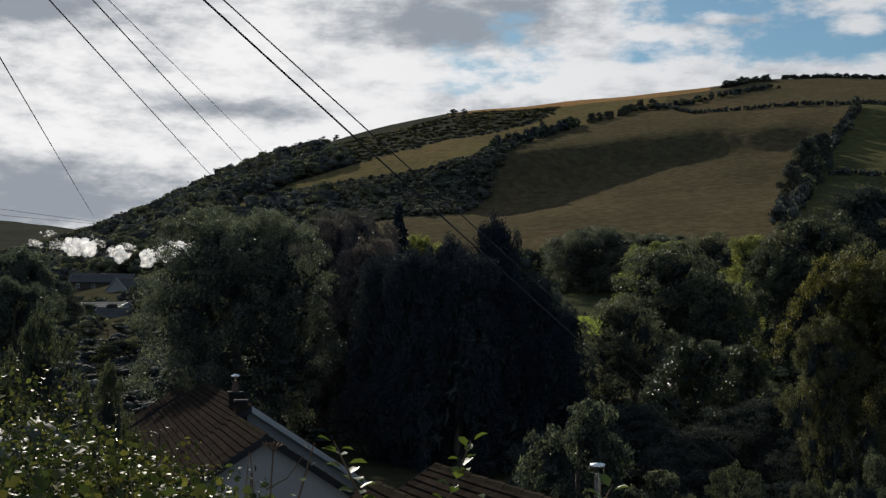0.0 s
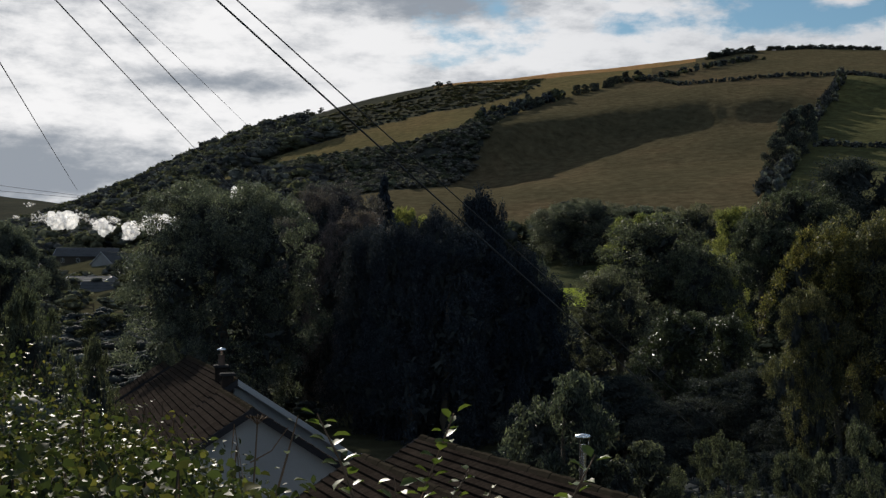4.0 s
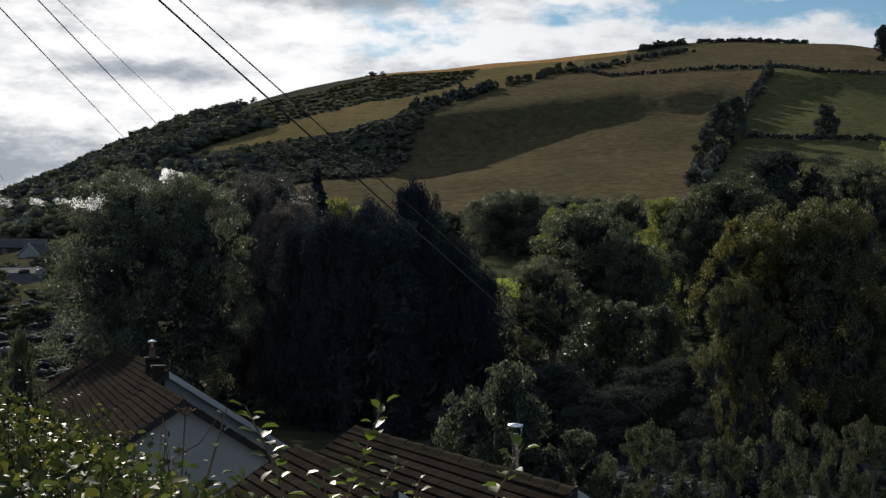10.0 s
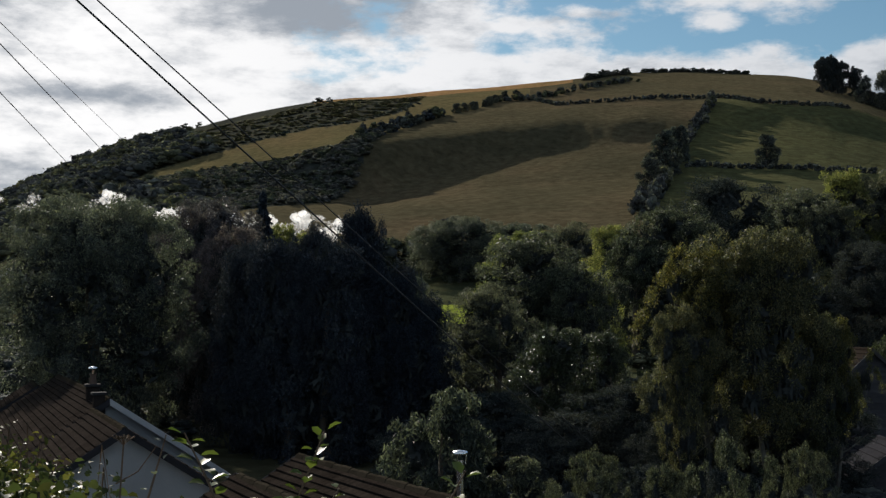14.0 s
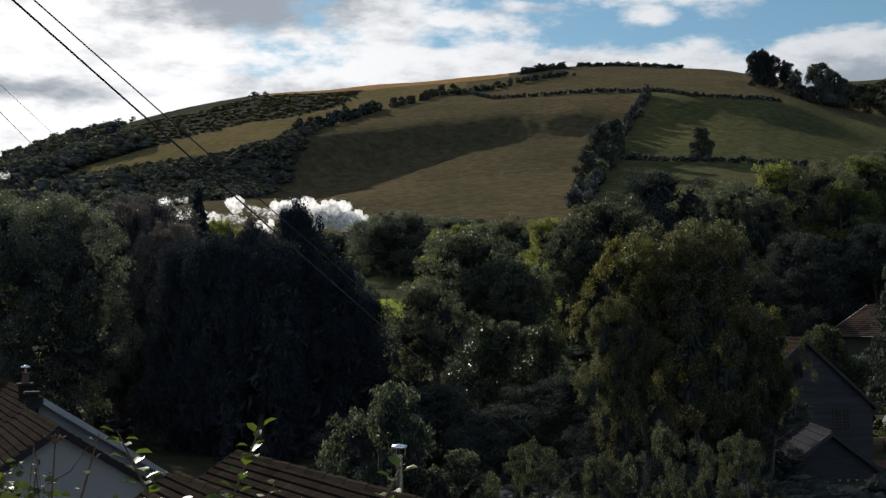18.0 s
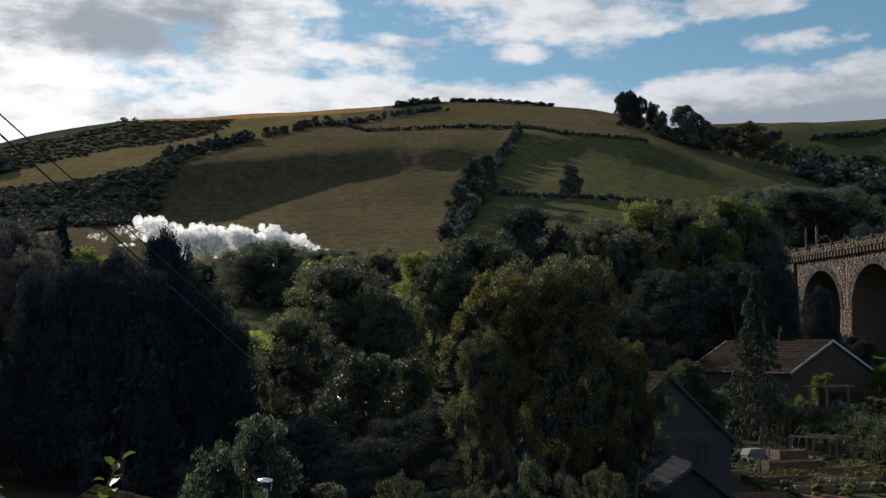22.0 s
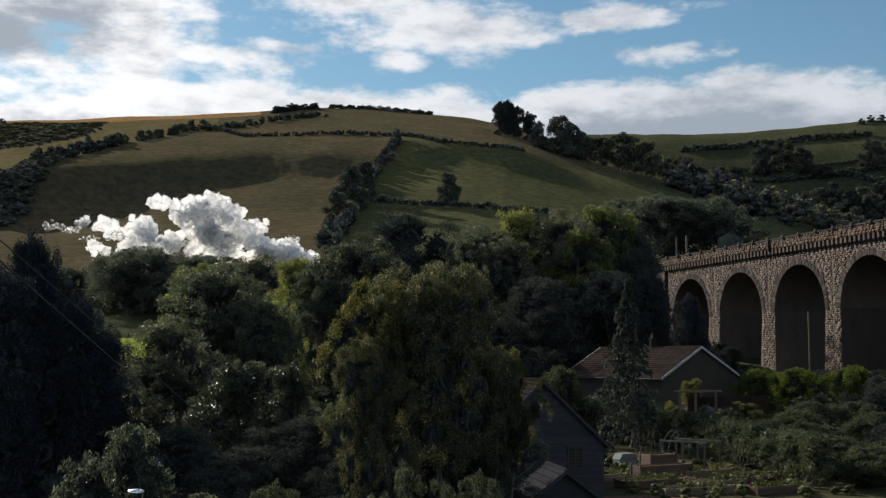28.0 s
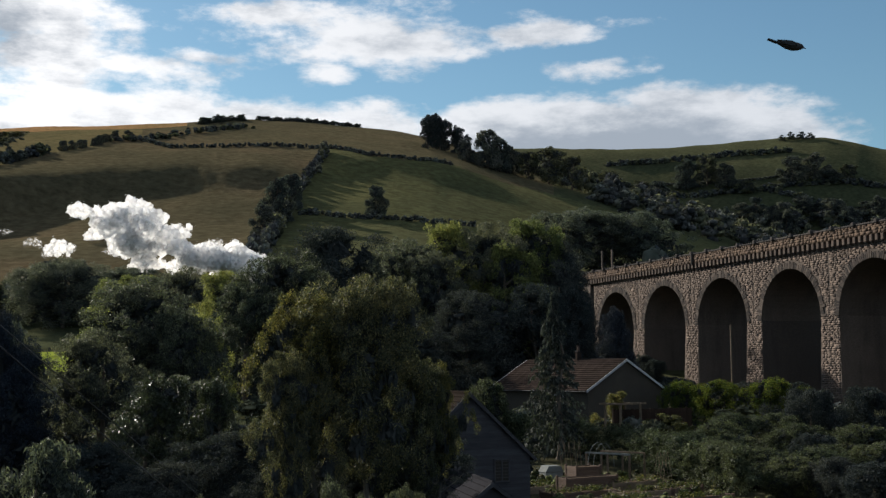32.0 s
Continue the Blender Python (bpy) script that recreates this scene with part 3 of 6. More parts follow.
def trunk_mesh(name, seed, mat, thick=0.03, limbs=9, low=0.2, top=0.85, reach=0.2):
    rg = rng_of(seed)
    sway = rg.normal(0, 0.012, (7, 2)).cumsum(0)
    hs = np.linspace(-0.03, top, 7)
    paths = [[(sway[i, 0], sway[i, 1], hs[i], thick * (1.25 - 1.05 * i / 6)) for i in range(7)]]
    for _ in range(limbs):
        f = low + (top - low) * 0.9 * rg.random()
        i = min(5, int(f / top * 6))
        a, ln = rg.random() * 6.283, reach * (0.5 + 0.6 * rg.random()) * (1.15 - f)
        x0, y0 = sway[i]
        paths.append([(x0 + math.cos(a) * ln * s, y0 + math.sin(a) * ln * s, f + ln * (0.55 * s + 0.25 * s * s), thick * 0.42 * (1 - 0.8 * s)) for s in (0, 0.3, 0.65, 1)])
    v, f = tubes(paths, 6)
    return mesh_of(name, v, f, (mat,), smooth=True)


TRUNKS = {k: trunk_mesh("trunk", 11 + i, m, th, n) for i, (k, m, th, n) in enumerate((("plain", M_BARK, 0.028, 10), ("slim", M_BIRCH, 0.011, 9), ("low", M_BARK, 0.022, 12), ("pole", M_BARK, 0.02, 0)))}
CROWNS = {
    "big_round": crown_mesh("crown", "round", 1, L_DARK, 700, 75000, 0.011, 0.11, 0.03, 0.07, core=0.32),
    "broad": crown_mesh("crown", "round", 26, L_DARK, 494, 34000, 0.017, 0.142, 0.03, 0.05, tall=1.5),
    "copper": crown_mesh("crown", "oval", 2, L_COPPER, 560, 50000, 0.012, 0.12, 0.02, 0.12, core=0.32),
    # shade: a crown in the darkened leaf colour, for trees below the canopy
    "shade": crown_mesh("crown", "dome", 3, L_SHADED, 420, 34000, 0.016, 0.14, 0.0, 0.13),
    "round": crown_mesh("crown", "round", 3, L_DARK, 330, 24000, 0.019, 0.14, 0.05, 0.11, core=0.32),
    "mid": crown_mesh("crown", "oval", 4, L_MID, 330, 22000, 0.020, 0.14, 0.03, 0.13, core=0.32, tall=0.8),
    "olive": crown_mesh("crown", "oval", 5, L_OLIVE, 420, 27000, 0.017, 0.12, 0.02, 0.16, core=0.32, tall=0.8),
    "grey": crown_mesh("crown", "oval", 6, L_GREY, 400, 25000, 0.017, 0.12, 0.03, 0.13, core=0.32),
    "birch": crown_mesh("crown", "round", 7, L_YEL, 400, 26000, 0.022, 0.15, 0.36, 0.40, 0.5, tall=0.5, fill=0.45, core=0.4),
    "birch_green": crown_mesh("crown", "round", 8, L_BIRCH, 640, 46000, 0.016, 0.125, 0.24, 0.40, 0.5, tall=0.68, fill=0.45, core=0.36),
    "dome": crown_mesh("crown", "dome", 9, L_SHADED, 420, 30000, 0.016, 0.166, 0.0, 0.11),
    "cypress": crown_mesh("crown", "column", 10, L_CONIFER, 456, 34000, 0.015, 0.13, 0.0, 0.14, 0.85, core=0.36, tall=1.5),
    "spire": crown_mesh("crown", "spire", 25, L_CONIFER, 560, 36000, 0.015, 0.12, 0.0, 0.14, 0.85, core=0.36, tall=1.5),
    "laurel": crown_mesh("crown", "oval", 24, L_GLOSS, 150, 11000, 0.026, 0.17, 0.1, 0.3, 0.6, fill=0.55, core=0.4),
    "spruce": conifer_mesh("crown", 12, L_CONIFER),
    "blue_spruce": conifer_mesh("crown", 13, L_SPRUCE, 19, 12, 44, 1.25, 0.25),
    "shrub": crown_mesh("crown", "oval", 14, L_OLIVE, 190, 9000, 0.034, 0.17, 0.05, 0.32, 0.6, fill=0.5, core=0.35),
    "sapling": crown_mesh("crown", "round", 15, L_GREY, 230, 17000, 0.018, 0.12, 0.12, 0.40, 0.4, droop=0.2, fill=0.5, core=0.3),
    "bush": crown_mesh("crown", "round", 16, L_HEDGE, 300, 11000, 0.034, 0.17, -0.05, 0.32, 0.75, fill=0.55, tall=1.6),
    "yellow_bush": crown_mesh("crown", "round", 17, L_GOLD, 260, 11000, 0.031, 0.17, -0.05, 0.34, 0.7, fill=0.5, tall=1.6),
    "dark_bush": crown_mesh("crown", "round", 18, L_SHADED, 300, 12000, 0.032, 0.17, -0.05, 0.32, 0.75, fill=0.55, tall=1.6),
    "thicket": crown_mesh("crown", "oval", 31, L_YEL, 120, 12000, 0.026, 0.17, 0.0, 0.6, 0.6, fill=0.3, core=0.32, tall=1.3),
    "garden": crown_mesh("crown", "oval", 23, L_GREY, 323, 26000, 0.016, 0.102, 0.0, 0.2, 0.75, fill=0.5, core=0.32),
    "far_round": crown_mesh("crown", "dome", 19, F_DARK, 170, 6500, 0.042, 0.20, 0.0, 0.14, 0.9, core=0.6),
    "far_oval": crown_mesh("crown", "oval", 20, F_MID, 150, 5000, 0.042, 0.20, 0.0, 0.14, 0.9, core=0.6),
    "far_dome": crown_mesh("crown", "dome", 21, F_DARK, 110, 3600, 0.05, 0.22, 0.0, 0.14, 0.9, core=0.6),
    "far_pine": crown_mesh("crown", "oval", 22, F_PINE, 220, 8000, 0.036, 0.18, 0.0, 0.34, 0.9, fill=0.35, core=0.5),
}


def tree(name, crown, x, y, h, w, label, trunk="plain", turn=None, group="", deep=None):
    """One tree or bush: a trunk with limbs and a crown of leaves, h high and w across, on the ground."""
    rg = rng_of(int(abs(x * 37 + y * 91)) % 100000)
    t = empty(name, pose(x, y, gz(x, y) - 0.05, 0, 0, rg.random() * 360 if turn is None else turn), label=label, category="bush" if "bush" in name or "shrub" in name else "tree", group=group)
    if trunk:
        b = part("trunk", TRUNKS["pole" if crown in ("spire", "cypress", "spruce", "blue_spruce", "sapling") else trunk], None, t)
        b.scale = (h, h, h * 0.92)
    c = part("crown", CROWNS[crown], None, t)
    c.scale = (w, deep or w, h)
    return t


tree("broadleaf_tree", "big_round", -20.8, 64.7, 13.9, 12.4, "broad dark green tree with a sunlit rim", "plain")
tree("broadleaf_tree", "copper", -18.1, 82.0, 15.0, 11.6, "dark copper-leaved tree in the shade", "plain")
tree("broadleaf_tree", "copper", -19.1, 77.7, 14.2, 9.0, "dark copper-leaved tree in the shade", "plain")
tree("spruce_tree", "spruce", -16.4, 90.5, 15.6, 6.3, "slim dark spruce behind the copper trees", "plain")
tree("broadleaf_tree", "far_dome", -55.9, 239.6, 12.8, 19.4, "green tree behind the copper trees", "plain")
for x, y, h, w, kind, words in ((-6.4, 63.7, 13.3, 6.0, "spire", "tall dark cypress with a pointed top"), (-8.6, 63.4, 12.2, 6.4, "spire", "tall dark cypress in the shade"), (-10.3, 62.3, 11.5, 6.6, "cypress", "broad dark cypress in the shade"),
                               (-7.4, 61.0, 11.2, 7.6, "cypress", "broad dark cypress in the shade"), (-4.6, 62.4, 10.2, 6.4, "cypress", "broad dark cypress in the shade"), (-3.0, 63.0, 8.6, 5.6, "cypress", "low dark cypress in the shade"), (-12.4, 64.9, 11.4, 6.6, "cypress", "broad dark cypress in the shade")):
    tree("cypress_tree", kind, x, y, h, w, words, "plain", group="cypresses below the hill")
tree("broadleaf_tree", "mid", -16.0, 98.7, 13.6, 6.7, "green tree behind the cypresses", "plain")
tree("broadleaf_tree", "copper", -15.3, 74.4, 12.8, 8.4, "dark copper-leaved tree in the shade", "plain")
tree("broadleaf_tree", "round", -4.3, 69.9, 9.5, 4.5, "small dark tree beside the cypresses", "low")
tree("broadleaf_tree", "broad", -3.0, 196.0, 10.8, 17.0, "round dark tree at the edge of a bright meadow", "plain")
tree("broadleaf_tree", "far_oval", -13.8, 214.6, 4.5, 13.6, "green tree by the meadow", "low")
tree("broadleaf_tree", "round", 5.9, 204.9, 8.8, 15.0, "dark tree in the valley", "plain")
tree("broadleaf_tree", "olive", 4.1, 83.9, 12.8, 10.8, "tall olive-green tree among the gardens", "plain")
tree("broadleaf_tree", "olive", 0.7, 72.0, 9.2, 6.6, "olive-green tree among the gardens", "low")
tree("broadleaf_tree", "grey", 5.9, 79.8, 10.7, 7.3, "grey-green tree among the gardens", "plain")
tree("broadleaf_tree", "mid", 8.4, 87.6, 10.1, 5.9, "green tree among the gardens", "plain")
tree("broadleaf_tree", "olive", 4.8, 65.8, 6.7, 7.3, "olive-green tree among the gardens", "low")
tree("willow_tree", "grey", 18.8, 116.5, 15.8, 13.7, "pale grey-green willow below the wood", "plain")
tree("willow_tree", "grey", 15.1, 115.0, 13.0, 9.2, "pale grey-green willow below the wood", "plain")
tree("broadleaf_tree", "dome", 29.6, 147.0, 18.6, 24.0, "broad dark tree at the edge of the wood", "plain")
tree("broadleaf_tree", "mid", 15.6, 139.1, 13.9, 12.0, "green tree in the valley", "plain")
tree("broadleaf_tree", "olive", 12.0, 149.5, 13.6, 11.0, "olive-green tree in the valley", "plain")
tree("broadleaf_tree", "mid", 5.8, 144.9, 13.0, 13.3, "green tree in the valley", "plain")
tree("broadleaf_tree", "olive", 36.1, 135.3, 17.9, 12.8, "olive-green tree in the wood", "plain")
tree("broadleaf_tree", "mid", 42.9, 141.7, 19.2, 14.5, "green tree in the wood", "plain")
tree("broadleaf_tree", "olive", 47.3, 138.2, 19.6, 13.4, "green tree in the wood", "plain")
tree("broadleaf_tree", "mid", 53.3, 140.3, 19.8, 12.9, "green tree in the wood", "plain")
tree("broadleaf_tree", "round", 80.4, 188.6, 12.4, 21.3, "tall dark green tree in the wood", "plain")
tree("broadleaf_tree", "shade", 56.5, 139.0, 17.6, 9.0, "dark tree in the wood", "plain")
tree("broadleaf_tree", "round", 89.1, 184.7, 15.4, 18.8, "dark tree behind the viaduct's end", "plain")
# the dark below the wood's canopy is put into these trees' leaf colour
tree("broadleaf_tree", "shade", 29.9, 116.2, 9.8, 13.2, "dark tree in the wood", "plain")
tree("broadleaf_tree", "shade", 38.8, 119.9, 11.8, 13.1, "dark tree in the wood", "plain")
tree("broadleaf_tree", "shade", 47.7, 123.1, 12.6, 12.1, "dark tree in the wood", "plain")
tree("broadleaf_tree", "shade", 51.6, 123.7, 12.0, 9.0, "dark tree in the wood beside the viaduct", "plain")
tree("broadleaf_tree", "shade", 53.6, 126.4, 12.6, 6.6, "dark tree against the viaduct's end", "plain")
tree("broadleaf_tree", "mid", 48.2, 133.6, 17.1, 11.3, "green tree in the wood", "plain")
tree("broadleaf_tree", "shade", 55.4, 134.8, 15.0, 9.0, "dark tree in the wood", "plain")
tree("broadleaf_tree", "olive", 37.9, 130.6, 16.4, 10.8, "olive-green tree in the wood", "plain")
tree("birch_tree", "birch_green", 10.4, 44.2, 10.7, 7.4, "large birch with olive-green leaves", "slim")
# the sunlit left rim of the birches is put into this one's yellow leaves
tree("birch_tree", "birch", 8.2, 44.6, 10.1, 4.6, "birch whose yellow leaf colour carries the sunlit rim", "slim")
tree("birch_tree", "birch_green", 7.3, 43.2, 7.9, 3.8, "small birch with olive-green leaves", "slim")
tree("birch_tree", "birch", 13.5, 45.6, 7.4, 2.6, "small birch with yellow leaves", "slim")
tree("birch_tree", "birch_green", 12.4, 44.8, 7.6, 3.6, "small birch with olive-green leaves", "slim")
tree("broadleaf_tree", "shade", 10.5, 48.9, 7.1, 6.1, "dark undergrowth tree below the birches", "low")
tree("spruce_tree", "blue_spruce", 31.4, 77.9, 11.3, 4.7, "dark blue-grey spruce in front of the bungalow", "plain")
tree("cypress_tree", "spire", 49.6, 107.3, 10.0, 5.8, "slim dark cypress beside the viaduct", "plain")
tree("shrub", "shrub", -0.7, 31.0, 5.3, 3.4, "large-leaved shrub in the garden", "low")
tree("shrub", "shrub", 1.0, 30.4, 3.6, 2.6, "large-leaved shrub in the garden", "low")
tree("sapling_shrub", "sapling", 5.6, 27.5, 4.4, 3.2, "airy grey-leaved sapling in the garden", "slim")
tree("sapling_shrub", "sapling", 7.6, 28.3, 4.1, 2.8, "airy grey-leaved sapling in the garden", "slim")
tree("sapling_shrub", "sapling", 2.6, 26.9, 4.0, 3.0, "airy grey-leaved sapling in the garden", "slim")
tree("sapling_shrub", "sapling", 4.1, 26.6, 3.7, 2.4, "airy grey-leaved sapling in the garden", "slim")
# glossy laurels added to stand in for pale glints among the trees
tree("laurel_bush", "laurel", 3.4, 57.9, 6.8, 5.6, "glossy-leaved laurel bush added to give the pale glints", "low")
tree("laurel_bush", "laurel", 6.2, 59.7, 6.6, 4.6, "glossy-leaved laurel bush added to give the pale glints", "low")
# bushes added in the shade-dark leaf colour to keep the hollow dark
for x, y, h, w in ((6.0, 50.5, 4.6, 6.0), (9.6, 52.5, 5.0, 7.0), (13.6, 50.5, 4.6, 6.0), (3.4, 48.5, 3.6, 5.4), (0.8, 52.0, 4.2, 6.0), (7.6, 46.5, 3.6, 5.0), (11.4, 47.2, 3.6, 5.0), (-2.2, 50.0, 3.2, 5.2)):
    tree("dark_bush", "shade", x, y, h, w, "bush added to darken the shaded hollow under the trees", "low")
tree("dark_bush", "dark_bush", 8.0, 39.2, 2.6, 3.6, "dark bush under the birches", "low")
tree("dark_bush", "dark_bush", 5.6, 41.6, 2.4, 3.4, "dark bush in the shade", "low")
tree("yellow_bush", "yellow_bush", 48.6, 92.4, 4.0, 5.0, "yellow-green bush below the viaduct", "low")
tree("yellow_bush", "yellow_bush", 56.2, 90.5, 4.0, 6.6, "yellow and orange bush below the viaduct", "low")
tree("bush", "yellow_bush", 52.4, 93.0, 3.8, 6.0, "yellow-green bush below the viaduct", "low")
tree("bush", "dark_bush", 53.9, 81.9, 3.8, 6.7, "dark green bush below the viaduct", "low")
tree("bush", "dark_bush", 54.1, 74.5, 4.4, 6.2, "dark green bush below the viaduct", "low")
tree("bush", "dark_bush", 50.4, 75.5, 4.3, 5.2, "dark green bush below the viaduct", "low")
tree("bush", "bush", 45.6, 70.5, 2.6, 4.6, "green bush beside the garden", "low")
tree("bush", "dark_bush", 41.5, 62.5, 2.8, 5.0, "green bush beside the garden", "low")
tree("bush", "bush", 48.2, 76.0, 2.7, 5.2, "green bush beside the garden", "low")
for x, y, h, w in ((36.4, 60.2, 2.3, 4.2), (36.6, 65.0, 2.4, 4.2), (37.4, 70.0, 2.5, 4.2), (35.8, 56.0, 2.2, 4.0), (40.0, 59.5, 2.4, 4.4), (38.2, 57.5, 2.4, 4.2), (38.6, 66.0, 2.6, 4.4), (40.6, 72.0, 2.8, 4.6), (44.6, 77.0, 2.8, 4.8), (46.6, 64.5, 3.0, 5.2), (42.5, 57.0, 2.6, 4.8)):
    tree("bush", "bush", x, y, h, w, "dark green bush in the garden behind the hedge", "low")
tree("dark_bush", "dark_bush", 36.4, 53.0, 2.4, 4.2, "round green bush at the end of the hedge", "low")
tree("dark_bush", "dark_bush", 35.4, 48.1, 2.6, 5.0, "dark bush beside the garden", "low")
for x, y in ((66.4, 132.6), (66.9, 136.6), (66.6, 140.4), (50.2, 108.0), (53.6, 112.0), (57.0, 110.0), (48.0, 103.0), (51.5, 101.5), (55.5, 104.0), (59.5, 99.5), (63.0, 97.0), (56.5, 97.5)):
    tree("dark_bush", "dark_bush", x, y, 3.0, 5.0, "dark green bush at the foot of the viaduct", "low")
tree("bush", "bush", 29.8, 87.1, 5.1, 3.9, "green bush beside the bungalow", "low")
tree("bush", "thicket", 39.0, 84.5, 4.0, 3.9, "green bush in front of the bungalow", "low")
tree("bush", "thicket", 42.6, 82.7, 2.3, 3.9, "pale bush in front of the bungalow", "low")
tree("garden_bush", "garden", -7.6, 15.2, 6.0, 2.1, "tall leafy bush beside the garden", "low")
tree("garden_bush", "garden", -7.2, 16.5, 5.4, 1.4, "leafy bush beside the garden", "low")
tree("broadleaf_tree", "round", -60.5, 115.1, 12.7, 9.5, "dark tree above the village", "plain")
tree("broadleaf_tree", "round", -46.9, 88.3, 9.6, 7.3, "dark tree above the village", "plain")
tree("broadleaf_tree", "far_round", -82.9, 170.9, 8.5, 8.0, "dark tree in the village", "plain")
tree("broadleaf_tree", "far_round", -91.9, 221.7, 4.2, 4.3, "dark tree between the houses", "plain")
tree("broadleaf_tree", "far_oval", -47.0, 110.4, 3.5, 5.7, "dark tree below the village", "low")


# ---- woods, hedges and trees on the hill ----
def template(seed, shape, clumps, leaves, leaf, spread, core=0.9):
    rg = rng_of(seed)
    h = rg.random(clumps) ** 0.8
    env = SHAPES[shape](h)
    th, size = rg.random(clumps) * 6.283, spread * (0.6 + 0.6 * rg.random(clumps))
    inner = np.clip(env * 0.5 * (0.4 + 0.55 * rg.random(clumps)) - size * 0.3, 0, None)
    c = np.stack((inner * np.cos(th), inner * np.sin(th), np.minimum(0.06 + 0.94 * h, 1 - size * 0.4)), 1)
    rr = np.stack((size * 0.5, size * 0.5, size * 0.45), 1)
    lv, lf = leaf_cloud(rg, c, rr, leaves, leaf, 0.6)
    cv, cf = cores(rg, c, rr, core)
    return np.concatenate((cv, lv)), np.concatenate((cf, np.concatenate((lf[:, (0, 1, 2)], lf[:, (0, 2, 3)])) + len(cv)))


WOOD = [template(90 + i, s, 14, 100, 0.13, 0.46, 0.92) for i, s in enumerate(("round", "dome", "dome"))]
KINDS = [template(60 + i, s, 13, 130, 0.16, 0.42) for i, s in enumerate(("round", "oval", "dome", "round"))]
SMALL = [template(70 + i, "dome", 6, 46, 0.26, 0.6) for i in range(3)]


def scatter(name, pts, high, wide, mats, label, category, seed, kinds=KINDS):
    """Many far trees or bushes, too many to count, in one mesh."""
    rg = rng_of(seed)
    vs, fs, ms, n = [], [], [], 0
    for x, y, z in pts:
        v, f = kinds[rg.integers(len(kinds))]
        a, h, w = rg.random() * 6.283, high * (0.65 + 0.6 * rg.random()), wide * (0.7 + 0.6 * rg.random())
        c, s = math.cos(a), math.sin(a)
        vs.append(np.stack((v[:, 0] * c - v[:, 1] * s, v[:, 0] * s + v[:, 1] * c, v[:, 2]), 1) * (w, w, h) + (x, y, z - 0.1 * h))
        fs.append(f + n)
        ms.append(np.full(len(f), rg.integers(len(mats))))
        n += len(v)
    ob = new(name, mesh_of(name, np.concatenate(vs), np.concatenate(fs), mats, np.concatenate(ms)))
    return tagged(ob, label, category, kind="stuff")


def spread_out(rg, az0, az1, r0, r1, n, keep=None):
    """n places between two bearings and two ranges (numbers, or functions of the bearing)."""
    az = az0 + (az1 - az0) * rg.random(n)
    lo, hi = (f(az) if callable(f) else np.full(n, float(f)) for f in (r0, r1))
    r = np.sqrt(lo ** 2 + (hi ** 2 - lo ** 2) * rg.random(n))
    ok = hi > lo
    az, r = np.radians(az[ok]), r[ok]
    x, y = r * np.sin(az), r * np.cos(az)
    return np.stack((x, y, ground(x, y)), 1)


def along(line, step, rg, side=1.0):
    """Places along a line, a step apart, a little off it."""
    p = np.asarray(line, float)
    d = np.concatenate(([0], np.cumsum(np.hypot(*np.diff(p, axis=0).T))))
    s = np.arange(0, d[-1], step)
    x = np.interp(s, d, p[:, 0]) + rg.normal(0, side, len(s))
    y = np.interp(s, d, p[:, 1]) + rg.normal(0, side, len(s))
    return np.stack((x, y, ground(x, y)), 1)


LINE_UP = ((-42, 401), (-34, 422), (-26, 448), (-16, 476), (-2, 493), (10, 527), (20, 530))
LINE_CROSS = ((20, 528), (32, 487), (54, 482), (78, 488), (94, 483), (105, 455), (124, 450), (143, 464))
LINE_TOP = ((88, 643), (114, 638), (143, 634))
LINE_CREST = ((56, 623), (69, 635), (81, 639))
LINE_DOWN = ((90, 462), (80, 430), (72, 408), (65, 388), (50, 325), (37, 274))
LINE_LOW = ((62, 358), (77, 352), (101, 348), (116, 353))
LINE_SPINNEY = ((8, 521), (21, 521), (36, 531), (51, 545), (64, 570), (76, 594))
LINE_EDGE = ((139, 452), (170, 490), (189, 519), (225, 543), (245, 515))


